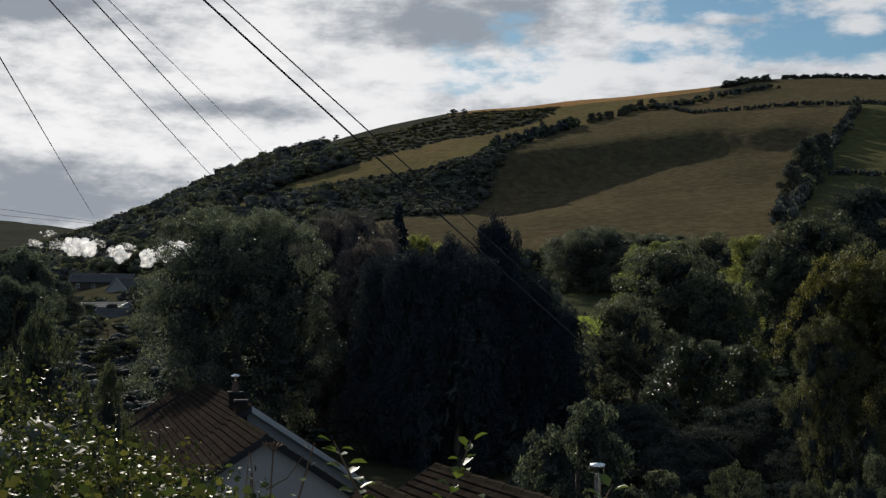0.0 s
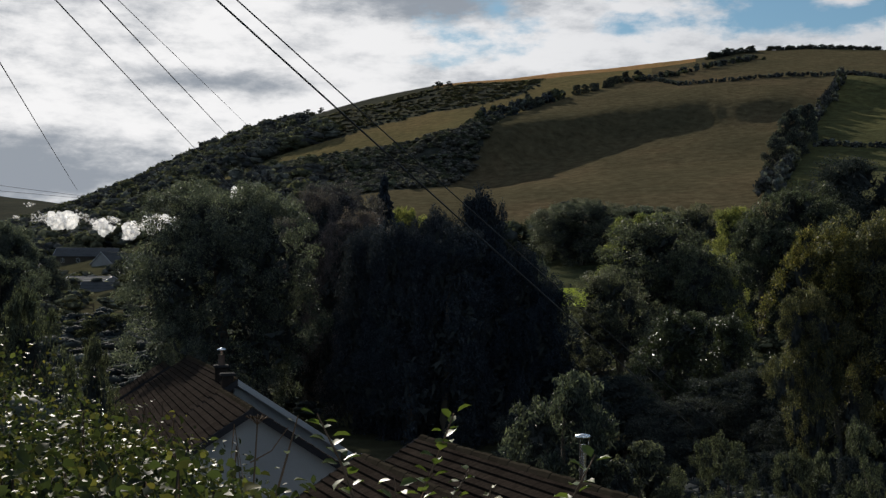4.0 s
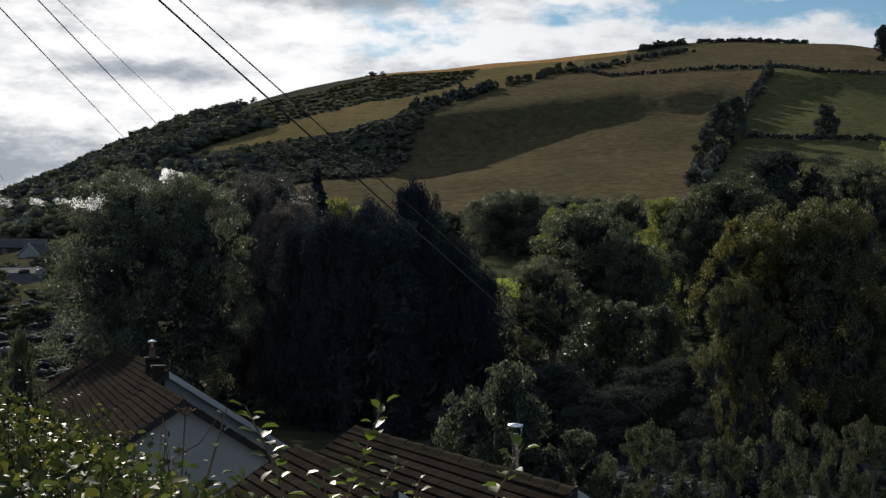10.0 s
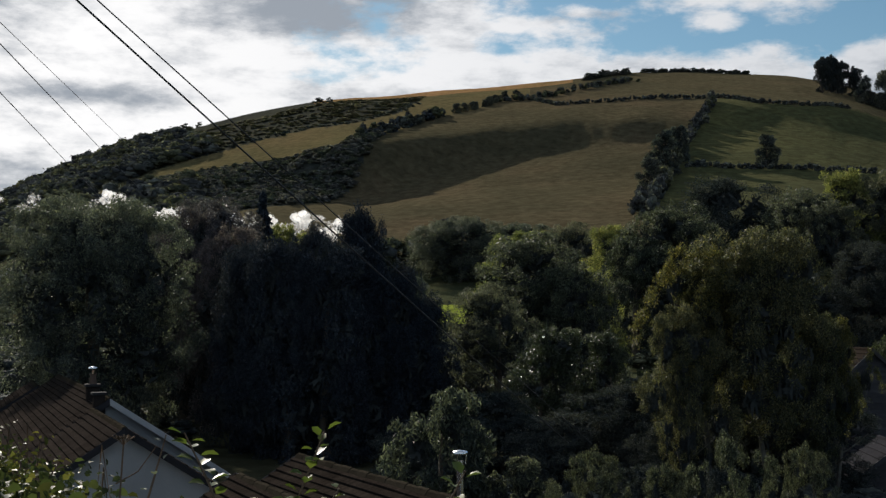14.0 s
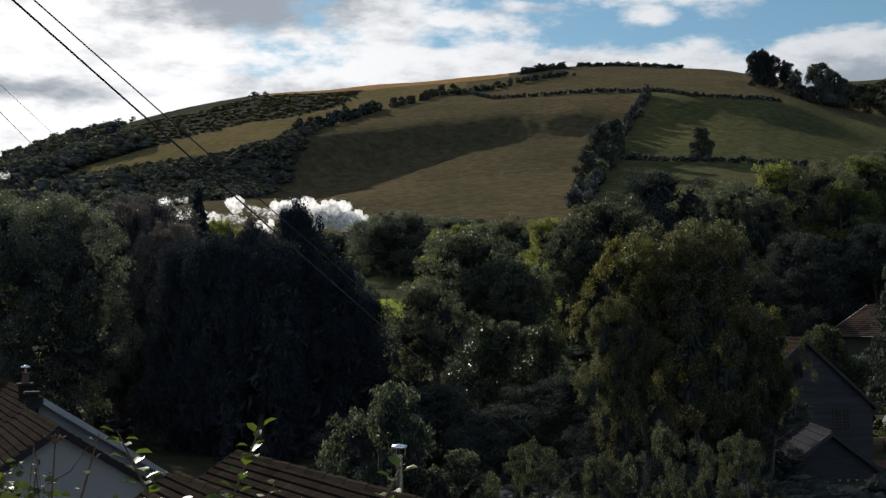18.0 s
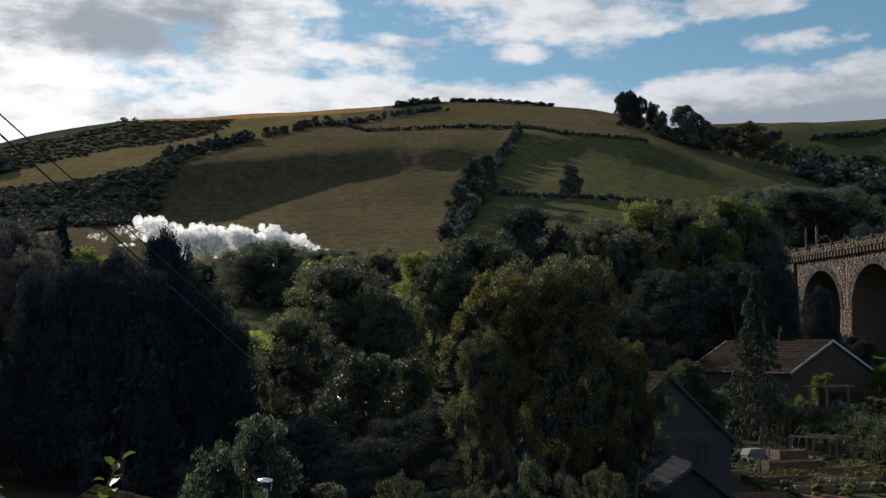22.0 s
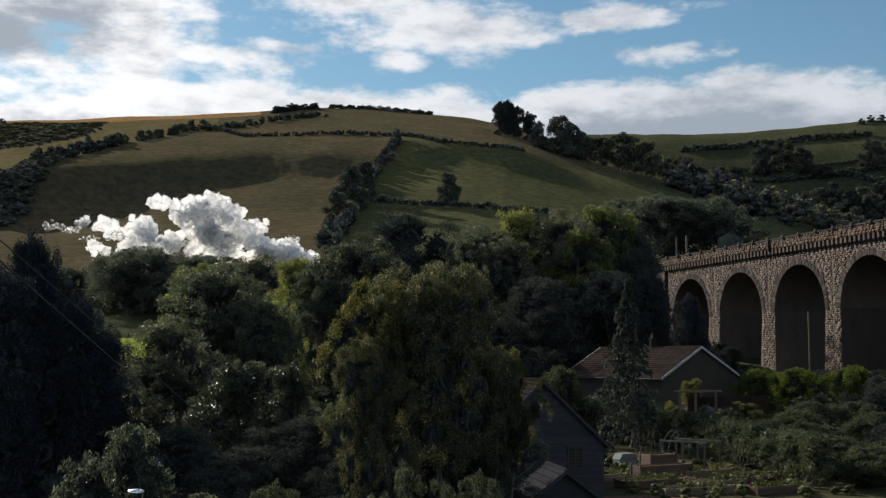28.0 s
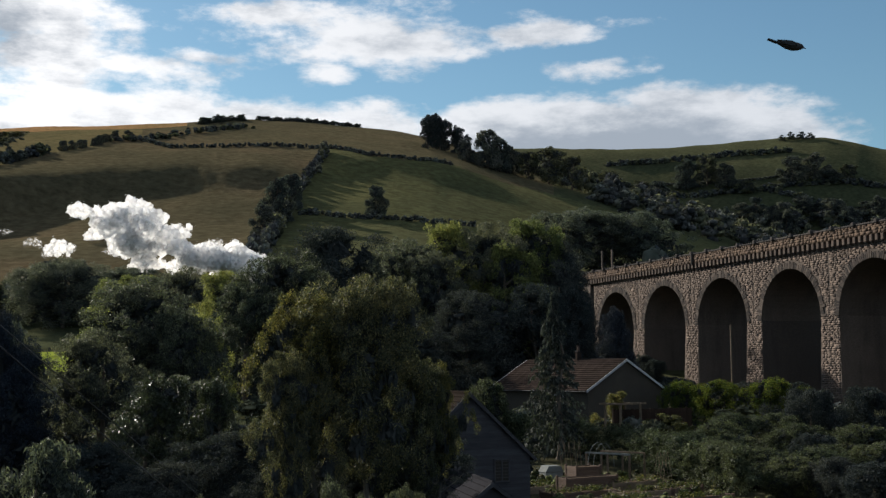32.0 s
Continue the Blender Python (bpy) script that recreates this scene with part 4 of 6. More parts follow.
def build_hill():
    rg = rng_of(8)
    up = lambda a: np.interp(a, *HEDGE_UP)
    heath = lambda a: np.interp(a, *HEATH_LOW)
    br = lambda a: np.interp(a, *BRACKEN_LOW)
    # woods and bracken wear the leaf colours lightened for haze
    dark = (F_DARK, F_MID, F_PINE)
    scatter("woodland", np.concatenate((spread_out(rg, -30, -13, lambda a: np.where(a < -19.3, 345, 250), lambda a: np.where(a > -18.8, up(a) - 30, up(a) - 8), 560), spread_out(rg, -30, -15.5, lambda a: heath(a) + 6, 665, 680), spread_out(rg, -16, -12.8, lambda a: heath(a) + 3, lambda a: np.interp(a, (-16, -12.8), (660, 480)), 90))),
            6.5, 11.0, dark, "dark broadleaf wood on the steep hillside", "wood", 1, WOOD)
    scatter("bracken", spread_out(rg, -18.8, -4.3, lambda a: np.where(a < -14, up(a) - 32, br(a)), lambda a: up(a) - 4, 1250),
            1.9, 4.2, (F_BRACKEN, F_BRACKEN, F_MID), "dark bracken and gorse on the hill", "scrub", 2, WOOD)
    edge = [(r * math.sin(radians(a)), r * math.cos(radians(a))) for a in np.arange(-14.0, -2.8, 0.4) for r in (np.interp(a, *HEATH_LOW) + 4 + 3 * math.sin(a * 2.1) + 2 * math.sin(a * 5.3),)]
    scatter("heath_scrub", along(edge, 1.5, rg, 1.8), 0.7, 3.0, (F_BRACKEN, F_DARK), "low dark scrub along the edge of the heath", "scrub", 17, SMALL)
    scatter("heather_scrub", spread_out(rg, -15.5, -2.6, lambda a: heath(a) + 9, 585, 700), 0.5, 4.6, (F_BRACKEN, F_MID), "low dark heather and gorse below the skyline", "scrub", 22, SMALL)
    scatter("valley_trees", np.concatenate((spread_out(rg, -11, 9, 206, 216, 60), spread_out(rg, -19.5, -11, 175, 215, 34))), 6.0, 7.0, (F_DARK, F_MID), "row of trees along the foot of the hill", "trees", 3)
    scatter("side_valley_wood", np.concatenate((spread_out(rg, 23.5, 40, 500, 700, 190), spread_out(rg, 21.3, 23.6, 600, 760, 20), spread_out(rg, 23, 28, 780, 880, 60), spread_out(rg, 28, 39, 800, 850, 150))),
            10, 12, dark, "dark trees in the side valley", "wood", 4)
    scatter("side_valley_hedge", np.concatenate([along(l, 1.6, rg, 0.8) for l in (((370, 806), (455, 766), (520, 735), (575, 705)), ((395, 860), (480, 828), (520, 800)), ((470, 760), (500, 700), (560, 640)))]), 4.0, 6.0, dark, "overgrown hedges in the side valley", "hedge", 19, SMALL)
    scatter("hedge", np.concatenate([along(l, 1.0, rg, 0.25) for l in (LINE_CROSS, LINE_TOP, LINE_LOW, LINE_DOWN, ((245, 640), (300, 700), (380, 760)), ((350, 830), (430, 800), (500, 760)))]),
            1.7, 2.2, (F_DARK, F_PINE), "field hedges on the hill", "hedge", 5, SMALL)
    scatter("hedgerow", np.concatenate((along(LINE_EDGE[3:], 4.5, rg, 5.0), along(LINE_UP[:4], 2.6, rg, 1.5))), 4.5, 5.0, dark, "overgrown hedgerows of small trees", "hedge", 6)
    scatter("spinney", along(LINE_SPINNEY, 1.6, rg, 3.0), 2.4, 3.6, dark, "low thorn scrub above the field hedge", "scrub", 23, SMALL)
    scatter("tall_hedgerow", np.concatenate((along(LINE_DOWN[2:], 2.6, rg, 0.8), along(LINE_DOWN[:3], 3.6, rg, 0.6))), 4.6, 4.0, dark, "tall hedgerow that runs down the hill", "hedge", 20)
    for line, step, h, w, crown, label, group in (
            (LINE_UP[2:], 5.6, 3.9, 4.6, "far_round", "small round hedgerow tree on the hill", "hedgerow trees"),
            (LINE_CREST, 2.8, 3.3, 6.5, "far_round", "wind-bent tree on the skyline", "skyline trees"),
            (LINE_TOP, 4.5, 2.0, 5.0, "far_round", "low wind-bent tree on the skyline", "skyline trees")):
        for x, y, z in along(line, step, rg, 0.8):
            k = 0.75 + 0.5 * rg.random()
            tree("hill_tree", crown, float(x), float(y), h * k, w * k, label, "plain", group=group)


build_hill()
tree("hill_tree", "far_round", 85.1, 355.4, 9.6, 8.6, "lone round tree in the green field", "plain")
tree("hill_tree", "far_round", 53.5, 347.0, 13.5, 11.5, "large dark tree in the field corner", "plain")
tree("hill_tree", "far_round", 60.8, 366.0, 11.5, 10.0, "large dark tree in the field corner", "plain")
tree("hill_tree", "far_round", 45.5, 318.0, 9.0, 9.0, "dark tree in the field hedge", "plain")
for x, y, h, w in ((150, 524, 16, 10), (154.5, 528, 17, 11), (160, 531, 15, 12), (166, 530, 13, 12), (157, 529, 15, 9)):
    tree("pine_tree", "far_pine", x, y, h, w, "dark pine in a clump on the skyline", "plain", group="skyline pines")
for x, y, h, w in ((170, 498, 18, 17), (177, 502, 15, 14), (184, 508, 13, 13), (162, 504, 11, 10)):
    tree("hill_tree", "far_round", x, y, h, w, "broad dark tree beside the skyline pines", "plain")
for x, y, h, w in ((-81.3, 602, 3.0, 7), (-76, 603, 2.4, 5), (-157, 632, 4.2, 7), (-186, 622, 5.5, 7), (-150, 634, 3.2, 5), (551, 832, 6, 10), (543, 834, 6, 9), (536, 836, 4.5, 8), (558, 829, 5, 9)):
    tree("hill_tree", "far_dome", x, y, h, w, "low dark tree on the skyline", "plain")

# trees of the side valley, in its hedges and along its floor
for x, y, h, w in ((192, 505, 13, 15), (202, 506, 17, 19), (214, 507, 16, 15), (368, 810, 20, 25), (381, 804, 12, 17), (392, 799, 12, 19), (403, 793, 12, 19), (427, 793, 22, 24), (442, 790, 23, 24), (451, 779, 18, 21),
                   (458, 763, 9, 17), (491, 754, 20, 24), (507, 750, 19, 24), (513, 739, 10, 19), (526, 737, 12, 17)):
    tree("hill_tree", "far_round" if x % 2 else "far_oval", x, y, h, w, "broad dark tree in a field hedge", "plain", group="side valley trees")
for x, y, h, w in ((418, 723, 22, 17.3), (439, 737, 11.4, 22.6), (444, 726, 18.6, 20.4), (449, 715, 16.2, 18.3), (453, 704, 22, 22.8), (474, 717, 13.4, 21.4), (479, 706, 12.1, 19.3), (483, 695, 19.7, 23.9), (487, 683, 19.2, 21.7), (508, 696, 11.3, 20.3), (512, 685, 20.4, 18.1), (515, 674, 19.7, 22.7), (518, 662, 22, 20.6), (540, 675, 11.3, 19.1)):
    tree("hill_tree", "far_round" if y % 2 else "far_dome", x, y, h, w, "round dark tree on the floor of the side valley", "plain", group="side valley trees")

# ---- railway viaduct ----
def stone(name, c, c2, c3, scale=1.0):
    def build(t):
        g = node(t, "ShaderNodeMath", {"operation": "ADD"}, i0=t.nodes.new("ShaderNodeNewGeometry").outputs["Random Per Island"], i1=node(t, "ShaderNodeObjectInfo").outputs["Random"]).outputs[0]
        g = node(t, "ShaderNodeMath", {"operation": "FRACT"}, i0=g).outputs[0]
        a = noise_of(t, 0.35 * scale, 5, 0.6)
        b = noise_of(t, 5.0 * scale, 4, 0.7, (1, 1, 2.4))
        streak = noise_of(t, 0.6 * scale, 4, 0.6, (1, 1, 0.15))
        col = ramp(t, g, (0.0, c2), (0.5, c), (1.0, c3))
        col = mixed(t, mrange(t, a, 0.4, 0.7, 0, 0.5), col, c2)
        col = mixed(t, mrange(t, streak, 0.5, 0.75, 0, 0.55), col, tuple(v * 0.45 for v in c2))
        col = mixed(t, 1.0, col, ramp(t, b, (0.3, (0.65, 0.65, 0.65)), (0.7, (1.2, 1.2, 1.2))), "MULTIPLY")
        return surface(t, col, 0.95, bump(t, b, 0.4, 0.015), 0, 0.15)
    return material(name, build)


M_STONE = stone("rubble_stone", (0.098, 0.074, 0.060), (0.070, 0.054, 0.046), (0.130, 0.099, 0.080))
M_STONE_DARK = stone("sooty_stone", (0.100, 0.080, 0.067), (0.066, 0.055, 0.048), (0.130, 0.104, 0.086))
M_RING = stone("arch_stone", (0.056, 0.045, 0.040), (0.026, 0.023, 0.022), (0.118, 0.094, 0.078))
M_COPING = stone("sooty_coping", (0.050, 0.044, 0.041), (0.032, 0.029, 0.028), (0.068, 0.058, 0.052))
M_PARAPET = stone("weathered_stone", (0.080, 0.052, 0.036), (0.050, 0.034, 0.025), (0.108, 0.074, 0.050))
NEAR_PIER = 3
PITCH, HALF, SPRING, CROWN, WIDE = 13.4, 5.25, 6.4, 11.65, 9.0


def rubble(rg, x0, x1, z0, z1, keep, y=0.0, course=0.19):
    """Courses of rough blocks that stand a little proud of a wall's face."""
    v, f = [], []
    z = z0
    while z < z1 - 0.1:
        h = min(course * (0.7 + 0.6 * rg.random()), z1 - z)
        x = x0 + 0.3 * rg.random()
        while x < x1 - 0.15:
            w = min(0.30 + 0.75 * rg.random() ** 1.5, x1 - x)
            if keep(x + w / 2, z + h / 2, w / 2):
                d, g = 0.004 + 0.014 * rg.random() ** 3, 0.004
                a = np.array(((x + g, y, z + g), (x + w - g, y, z + g), (x + w - g, y, z + h - g), (x + g, y, z + h - g)))
                b = a + (0, -d, 0) + rg.normal(0, 0.0022, (4, 3))
                n = len(v) * 8
                v.append(np.concatenate((a, b)))
                f += [(n + 4, n + 5, n + 6, n + 7), (n, n + 1, n + 5, n + 4), (n + 1, n + 2, n + 6, n + 5), (n + 2, n + 3, n + 7, n + 6), (n + 3, n, n + 4, n + 7)]
            x += w
        z += h
    return np.concatenate(v), np.array(f)


def build_viaduct():
    at = pose(70.0, 144.0, 0, 0, 0, -87.95)
    top = empty("railway_viaduct", at, label="tall brown stone railway viaduct of round arches with a crenellated parapet", category="viaduct")
    rg = rng_of(5)
    first, last = -1, 8
    for i in range(first, last):
        s0 = i * PITCH
        arc = [(PITCH / 2 - HALF * math.cos(a), SPRING + HALF * math.sin(a)) for a in np.linspace(0, math.pi, 25)]
        poly = [(0, SPRING), *arc, (PITCH, SPRING), (PITCH, 13.1), (0, 13.1)]
        bay = part("spandrel", prism(bmesh.new(), poly, 0, WIDE, Matrix.Translation((s0, 0, 0))), M_STONE_DARK, top)

        def keep(x, z, hw):
            return math.hypot(x - s0 - PITCH / 2, max(z - SPRING, 0)) > HALF + 0.62 + hw * 0.6
        v, f = rubble(rg, s0, s0 + PITCH, SPRING + 0.3, 13.1, keep)
        tagged(part("rubble_facing", mesh_of("rubble_facing", v, f, (M_STONE,)), None, bay), kind="stuff")
        # the ring of cut stones round the arch
        ring = part("arch_ring", prism(bmesh.new(), [(PITCH / 2 - (HALF + d) * math.cos(a), SPRING + (HALF + d) * math.sin(a)) for d, aa in ((0.0, np.linspace(0, math.pi, 25)), (0.50, np.linspace(math.pi, 0, 25))) for a in aa], -0.03, 0.0, Matrix.Translation((s0, 0, 0))), M_STONE_DARK, top)
        for k in range(58):
            a0, a1 = math.pi * (k + 0.04 + 0.12 * rg.random()) / 58, math.pi * (k + 0.96 - 0.12 * rg.random()) / 58
            d1 = 0.50 + 0.34 * rg.random()
            bm = bmesh.new()
            prism(bm, [(-(HALF + d) * math.cos(a), SPRING + (HALF + d) * math.sin(a)) for d, a in ((0.015, a0), (d1, a0), (d1, a1), (0.015, a1))], -0.045 - 0.05 * rg.random(), 0.02, Matrix.Translation((s0 + PITCH / 2, 0, 0)))
            part("voussoir", bm, M_RING, ring)
    for i in range(first, last + 1):
        s = i * PITCH
        base = float(ground(*(at @ Vector((s, 2, 0)))[:2])) - 0.6
        bm = bmesh.new()
        w0, w1 = PITCH / 2 - HALF, (PITCH / 2 - HALF) + 0.30
        a = [bm.verts.new((s + sx * w1, y, base)) for sx, y in ((-1, -0.28), (1, -0.28), (1, WIDE + 0.28), (-1, WIDE + 0.28))]
        b = [bm.verts.new((s + sx * w0, y, SPRING)) for sx, y in ((-1, 0), (1, 0), (1, WIDE), (-1, WIDE))]
        bm.faces.new(b)
        for k in range(4):
            bm.faces.new((a[k - 1], a[k], b[k], b[k - 1]))
        pier = part("pier", bm, M_STONE_DARK, top)
        v, f = rubble(rg, s - w0 - 0.12, s + w0 + 0.12, base + 0.5, SPRING + 0.25, lambda x, z, hw: True)
        v[:, 1] -= 0.28 * (SPRING - v[:, 2]) / (SPRING - base)
        if i == NEAR_PIER:
            for one in v.reshape(-1, 8, 3):
                part("stone", mesh_of("stone", one, f[:5], (M_STONE,)), None, pier)
        else:
            tagged(part("rubble_facing", mesh_of("rubble_facing", v, f, (M_STONE,)), None, pier), kind="stuff")
    x0, x1 = first * PITCH - 3, last * PITCH + 1
    # corbels carry the parapet out over the wall
    part("string_course", boxed(x0, -0.10, 13.1, x1, WIDE + 0.10, 13.3, 0.02), M_STONE_DARK, top)
    bm = boxed(-0.21, -0.40, 13.2, 0.21, 0.0, 13.85, 0.04)
    corbel = from_bm("corbel", bm, M_STONE)
    for k in range(int((x1 - x0) / 0.82)):
        part("corbel", corbel, None, top).location = (x0 + 0.5 + k * 0.82, 0, 0)
    part("deck", boxed(x0, 0.0, 13.3, x1, WIDE, 13.9), M_STONE_DARK, top)
    for y0, y1 in ((-0.42, 0.0), (WIDE, WIDE + 0.42)):
        wall = part("parapet", boxed(x0, y0, 13.85, x1, y1, 14.85, 0.02), M_PARAPET, top)
        if y0 < 0:
            v, f = rubble(rg, x0, x1, 13.9, 14.85, lambda x, z, hw: True, y0, 0.22)
            tagged(part("rubble_facing", mesh_of("rubble_facing", v, f, (M_PARAPET,)), None, wall), kind="stuff")
        stone_me = from_bm("coping_stone", boxed(0.02, y0 - 0.07, 14.85, 2.18, y1 + 0.07, 15.02, 0.03), M_COPING)
        merlon = from_bm("merlon", boxed(-0.22, y0 - 0.2, 14.78, 0.22, y1 + 0.2, 15.22, 0.06), M_COPING)
        for k in range(int((x1 - x0) / 2.2)):
            part("coping_stone", stone_me, None, wall).location = (x0 + k * 2.2, 0, 0.01 * rg.random())
        for k in range(int((x1 - x0) / 3.38)):
            part("merlon", merlon, None, wall).location = (x0 + 0.42 + k * 3.38, 0, 0.02)
    # the two posts at the viaduct's end
    for sx, h in ((-10.2, 17.7), (-7.2, 17.6)):
        part("end_post", boxed(sx, -0.3, 13.9, sx + 0.22, -0.08, h, 0.03), M_STONE_DARK, top)
    # an iron downpipe on the parapet
    part("downpipe", boxed(14.5, -0.62, 13.6, 14.74, -0.4, 15.2, 0.04), M_COPING, top)
    # ground under the end of the line
    part("abutment", boxed(x0 - 14, -0.3, 6, x0 + 2.5, WIDE + 0.3, 13.3, 0.05), M_STONE_DARK, top)


build_viaduct()

# ---- houses ----
M_SLATE = plain("slate", (0.070, 0.074, 0.080), (0.045, 0.048, 0.054), 1.2, 0.8, 14, 0.4, dist=0.01, spec=0.1)
M_RENDER = plain("white_render", (0.27, 0.275, 0.285), (0.21, 0.215, 0.225), 0.8, 0.9, 30, 0.4, dist=0.006)
M_BUFF = plain("buff_render", (0.056, 0.048, 0.038), (0.040, 0.035, 0.029), 0.8, 0.9, 30, 0.4, dist=0.006)
M_FASCIA = plain("painted_fascia", (0.40, 0.41, 0.43), (0.28, 0.29, 0.30), 1.5, 0.5, 20, 0.2)
M_BRICK = plain("chimney_brick", (0.036, 0.029, 0.026), (0.022, 0.018, 0.017), 3, 1.0, 25, 0.5, spec=0.0)
M_POT = plain("terracotta_pot", (0.11, 0.07, 0.055), (0.07, 0.05, 0.04), 4, 0.8, 30, 0.3)
M_STEEL = plain("steel_cowl", (0.75, 0.75, 0.76), (0.6, 0.6, 0.6), 4, 0.25, 30, 0.1, metal=1.0)
M_LEAD = plain("lead", (0.032, 0.032, 0.034), (0.020, 0.020, 0.022), 4, 0.9, 30, 0.2, spec=0.02)
M_BOARD = plain("black_weatherboard", (0.062, 0.062, 0.068), (0.036, 0.036, 0.041), 1.5, 0.85, 16, 0.5, stretch=(1, 1, 6), spec=0.04)
M_GLASS = plain("window_glass", (0.02, 0.022, 0.025), (0.015, 0.016, 0.018), 2, 0.06, 30, 0.02, spec=0.6)
M_GUTTER = plain("black_plastic", (0.03, 0.03, 0.032), (0.02, 0.02, 0.021), 3, 0.4, 30, 0.1)
M_MOSS = plain("mossy_ridge", (0.040, 0.034, 0.025), (0.020, 0.017, 0.013), 2, 1.0, 20, 0.6, spec=0.0)


def tiles(name, c, c2, c3):
    """Old concrete tiles: joints across the courses, dust and lichen in patches."""
    def build(t):
        a, b, d = noise_of(t, 0.9, 5, 0.6), noise_of(t, 14, 4, 0.7), noise_of(t, 4.5, 5, 0.75)
        joint = noise_of(t, 1.0, 1, 0.5, (9.0, 0.4, 0.4))
        col = ramp(t, a, (0.35, c2), (0.65, c))
        col = mixed(t, mrange(t, d, 0.58, 0.72, 0, 0.75), col, c3)
        col = mixed(t, 1.0, col, ramp(t, b, (0.3, (0.5, 0.5, 0.5)), (0.7, (1.2, 1.2, 1.2))), "MULTIPLY")
        col = mixed(t, 1.0, col, ramp(t, joint, (0.35, (0.72, 0.72, 0.72)), (0.6, (1.1, 1.1, 1.1))), "MULTIPLY")
        rnd = node(t, "ShaderNodeObjectInfo").outputs["Random"]
        col = mixed(t, 1.0, col, ramp(t, rnd, (0.0, (0.8, 0.8, 0.8)), (1.0, (1.1, 1.07, 1.04))), "MULTIPLY")
        return surface(t, col, 1.0, bump(t, b, 0.7, 0.015), 0.0, 0.0)
    return material(name, build)


M_TILE = tiles("concrete_roof_tile", (0.036, 0.030, 0.0265), (0.024, 0.020, 0.0175), (0.056, 0.048, 0.043))
M_TILE_BUNGALOW = tiles("weathered_red_roof_tile", (0.046, 0.036, 0.032), (0.032, 0.025, 0.022), (0.064, 0.053, 0.047))
M_TILE_RED = tiles("red_brown_roof_tile", (0.032, 0.026, 0.022), (0.021, 0.017, 0.0145), (0.048, 0.040, 0.035))


def roof_side(parent, length, half, drop, side, mat, gauge=0.34, x0=0.0, over=0.35):
    """One slope laid in courses: each overlaps the one below and throws its line of shadow."""
    slope = math.hypot(half + over, drop * (half + over) / half)
    n = max(4, round(slope / gauge))
    dy, dz = (half + over) / n, drop * (half + over) / half / n
    deck = bmesh.new()
    prism(deck, [(0, -0.02), (side * (half + over), -drop * (half + over) / half - 0.02), (side * (half + over), -drop * (half + over) / half - 0.12), (0, -0.16)], x0, x0 + length, Matrix(((0, 1, 0, 0), (1, 0, 0, 0), (0, 0, 1, 0), (0, 0, 0, 1))))
    slab = part("roof_slope", deck, mat, parent)
    rg = rng_of(int(length * 100 + half * 10) + side)
    for k in range(n):
        bm = bmesh.new()
        a, b = k * dy - 0.05, (k + 1) * dy
        za, zb = -k * dz + 0.02, -(k + 1) * dz + 0.045
        m = max(2, round(length / 1.6))
        up, lo, un = [], [], []
        for j in range(m + 1):
            x = x0 + length * j / m
            w = rg.normal(0, 0.008)
            up.append(bm.verts.new((x, side * a, za)))
            lo.append(bm.verts.new((x, side * (b + 0.02), zb + w)))
            un.append(bm.verts.new((x, side * (b + 0.02), zb + w - 0.05)))
        for j in range(m):
            bm.faces.new((up[j], up[j + 1], lo[j + 1], lo[j]))
            bm.faces.new((lo[j], lo[j + 1], un[j + 1], un[j]))
        part("tile_course", bm, mat, slab)
    return slab


def gable_house(name, p, q, ridge, half, drop, floor, wall_mat, roof_mat, label, gauge=0.34, over=0.35, verge=M_FASCIA, ridge_mat=None, left_verge=None):
    """A house under one ridge from p to q: walls with gables, two tiled slopes, ridge tiles and bargeboards."""
    ridge_mat = ridge_mat or roof_mat
    p, q = Vector((*p, ridge)), Vector((*q, ridge))
    d = q - p
    top = empty(name, Matrix.Translation(p) @ pose(0, 0, 0, 0, 0, math.degrees(math.atan2(d.y, d.x))), label=label, category="house")
    length, low = d.length, floor - ridge
    bm = bmesh.new()
    turn = Matrix(((0, 1, 0, 0), (1, 0, 0, 0), (0, 0, 1, 0), (0, 0, 0, 1)))
    e = half - 0.02
    prism(bm, [(-e, low), (e, low), (e, -drop - 0.08), (0, -0.2), (-e, -drop - 0.08)], 0.2, length - 0.2, turn)
    part("wall", bm, wall_mat, top)
    for side in (-1, 1):
        roof_side(top, length, half, drop, side, roof_mat, gauge, 0.0, over)
        for x in (-0.06, length + 0.0):
            bm = bmesh.new()
            o = (half + over) / half
            prism(bm, [(0, 0.03), (side * half * o, -drop * o + 0.03), (side * half * o, -drop * o - 0.17), (0, -0.19)], x, x + 0.06, turn)
            part("bargeboard", bm, left_verge if left_verge and side > 0 else verge, top)
        y = side * (half + over)
        part("gutter", boxed(0, min(y, y + side * 0.1), -drop * (half + over) / half - 0.12, length, max(y, y + side * 0.1), -drop * (half + over) / half - 0.03, 0.02), M_GUTTER, top)
    tile = from_bm("ridge_tile", prism(bmesh.new(), [(-0.11, -0.05), (-0.06, 0.035), (0, 0.06), (0.06, 0.035), (0.11, -0.05)], 0, 0.44, turn), ridge_mat)
    for k in range(int(length / 0.45)):
        part("ridge_tile", tile, None, top).location = (k * 0.45, 0, 0.012 * (k % 2))
    return top


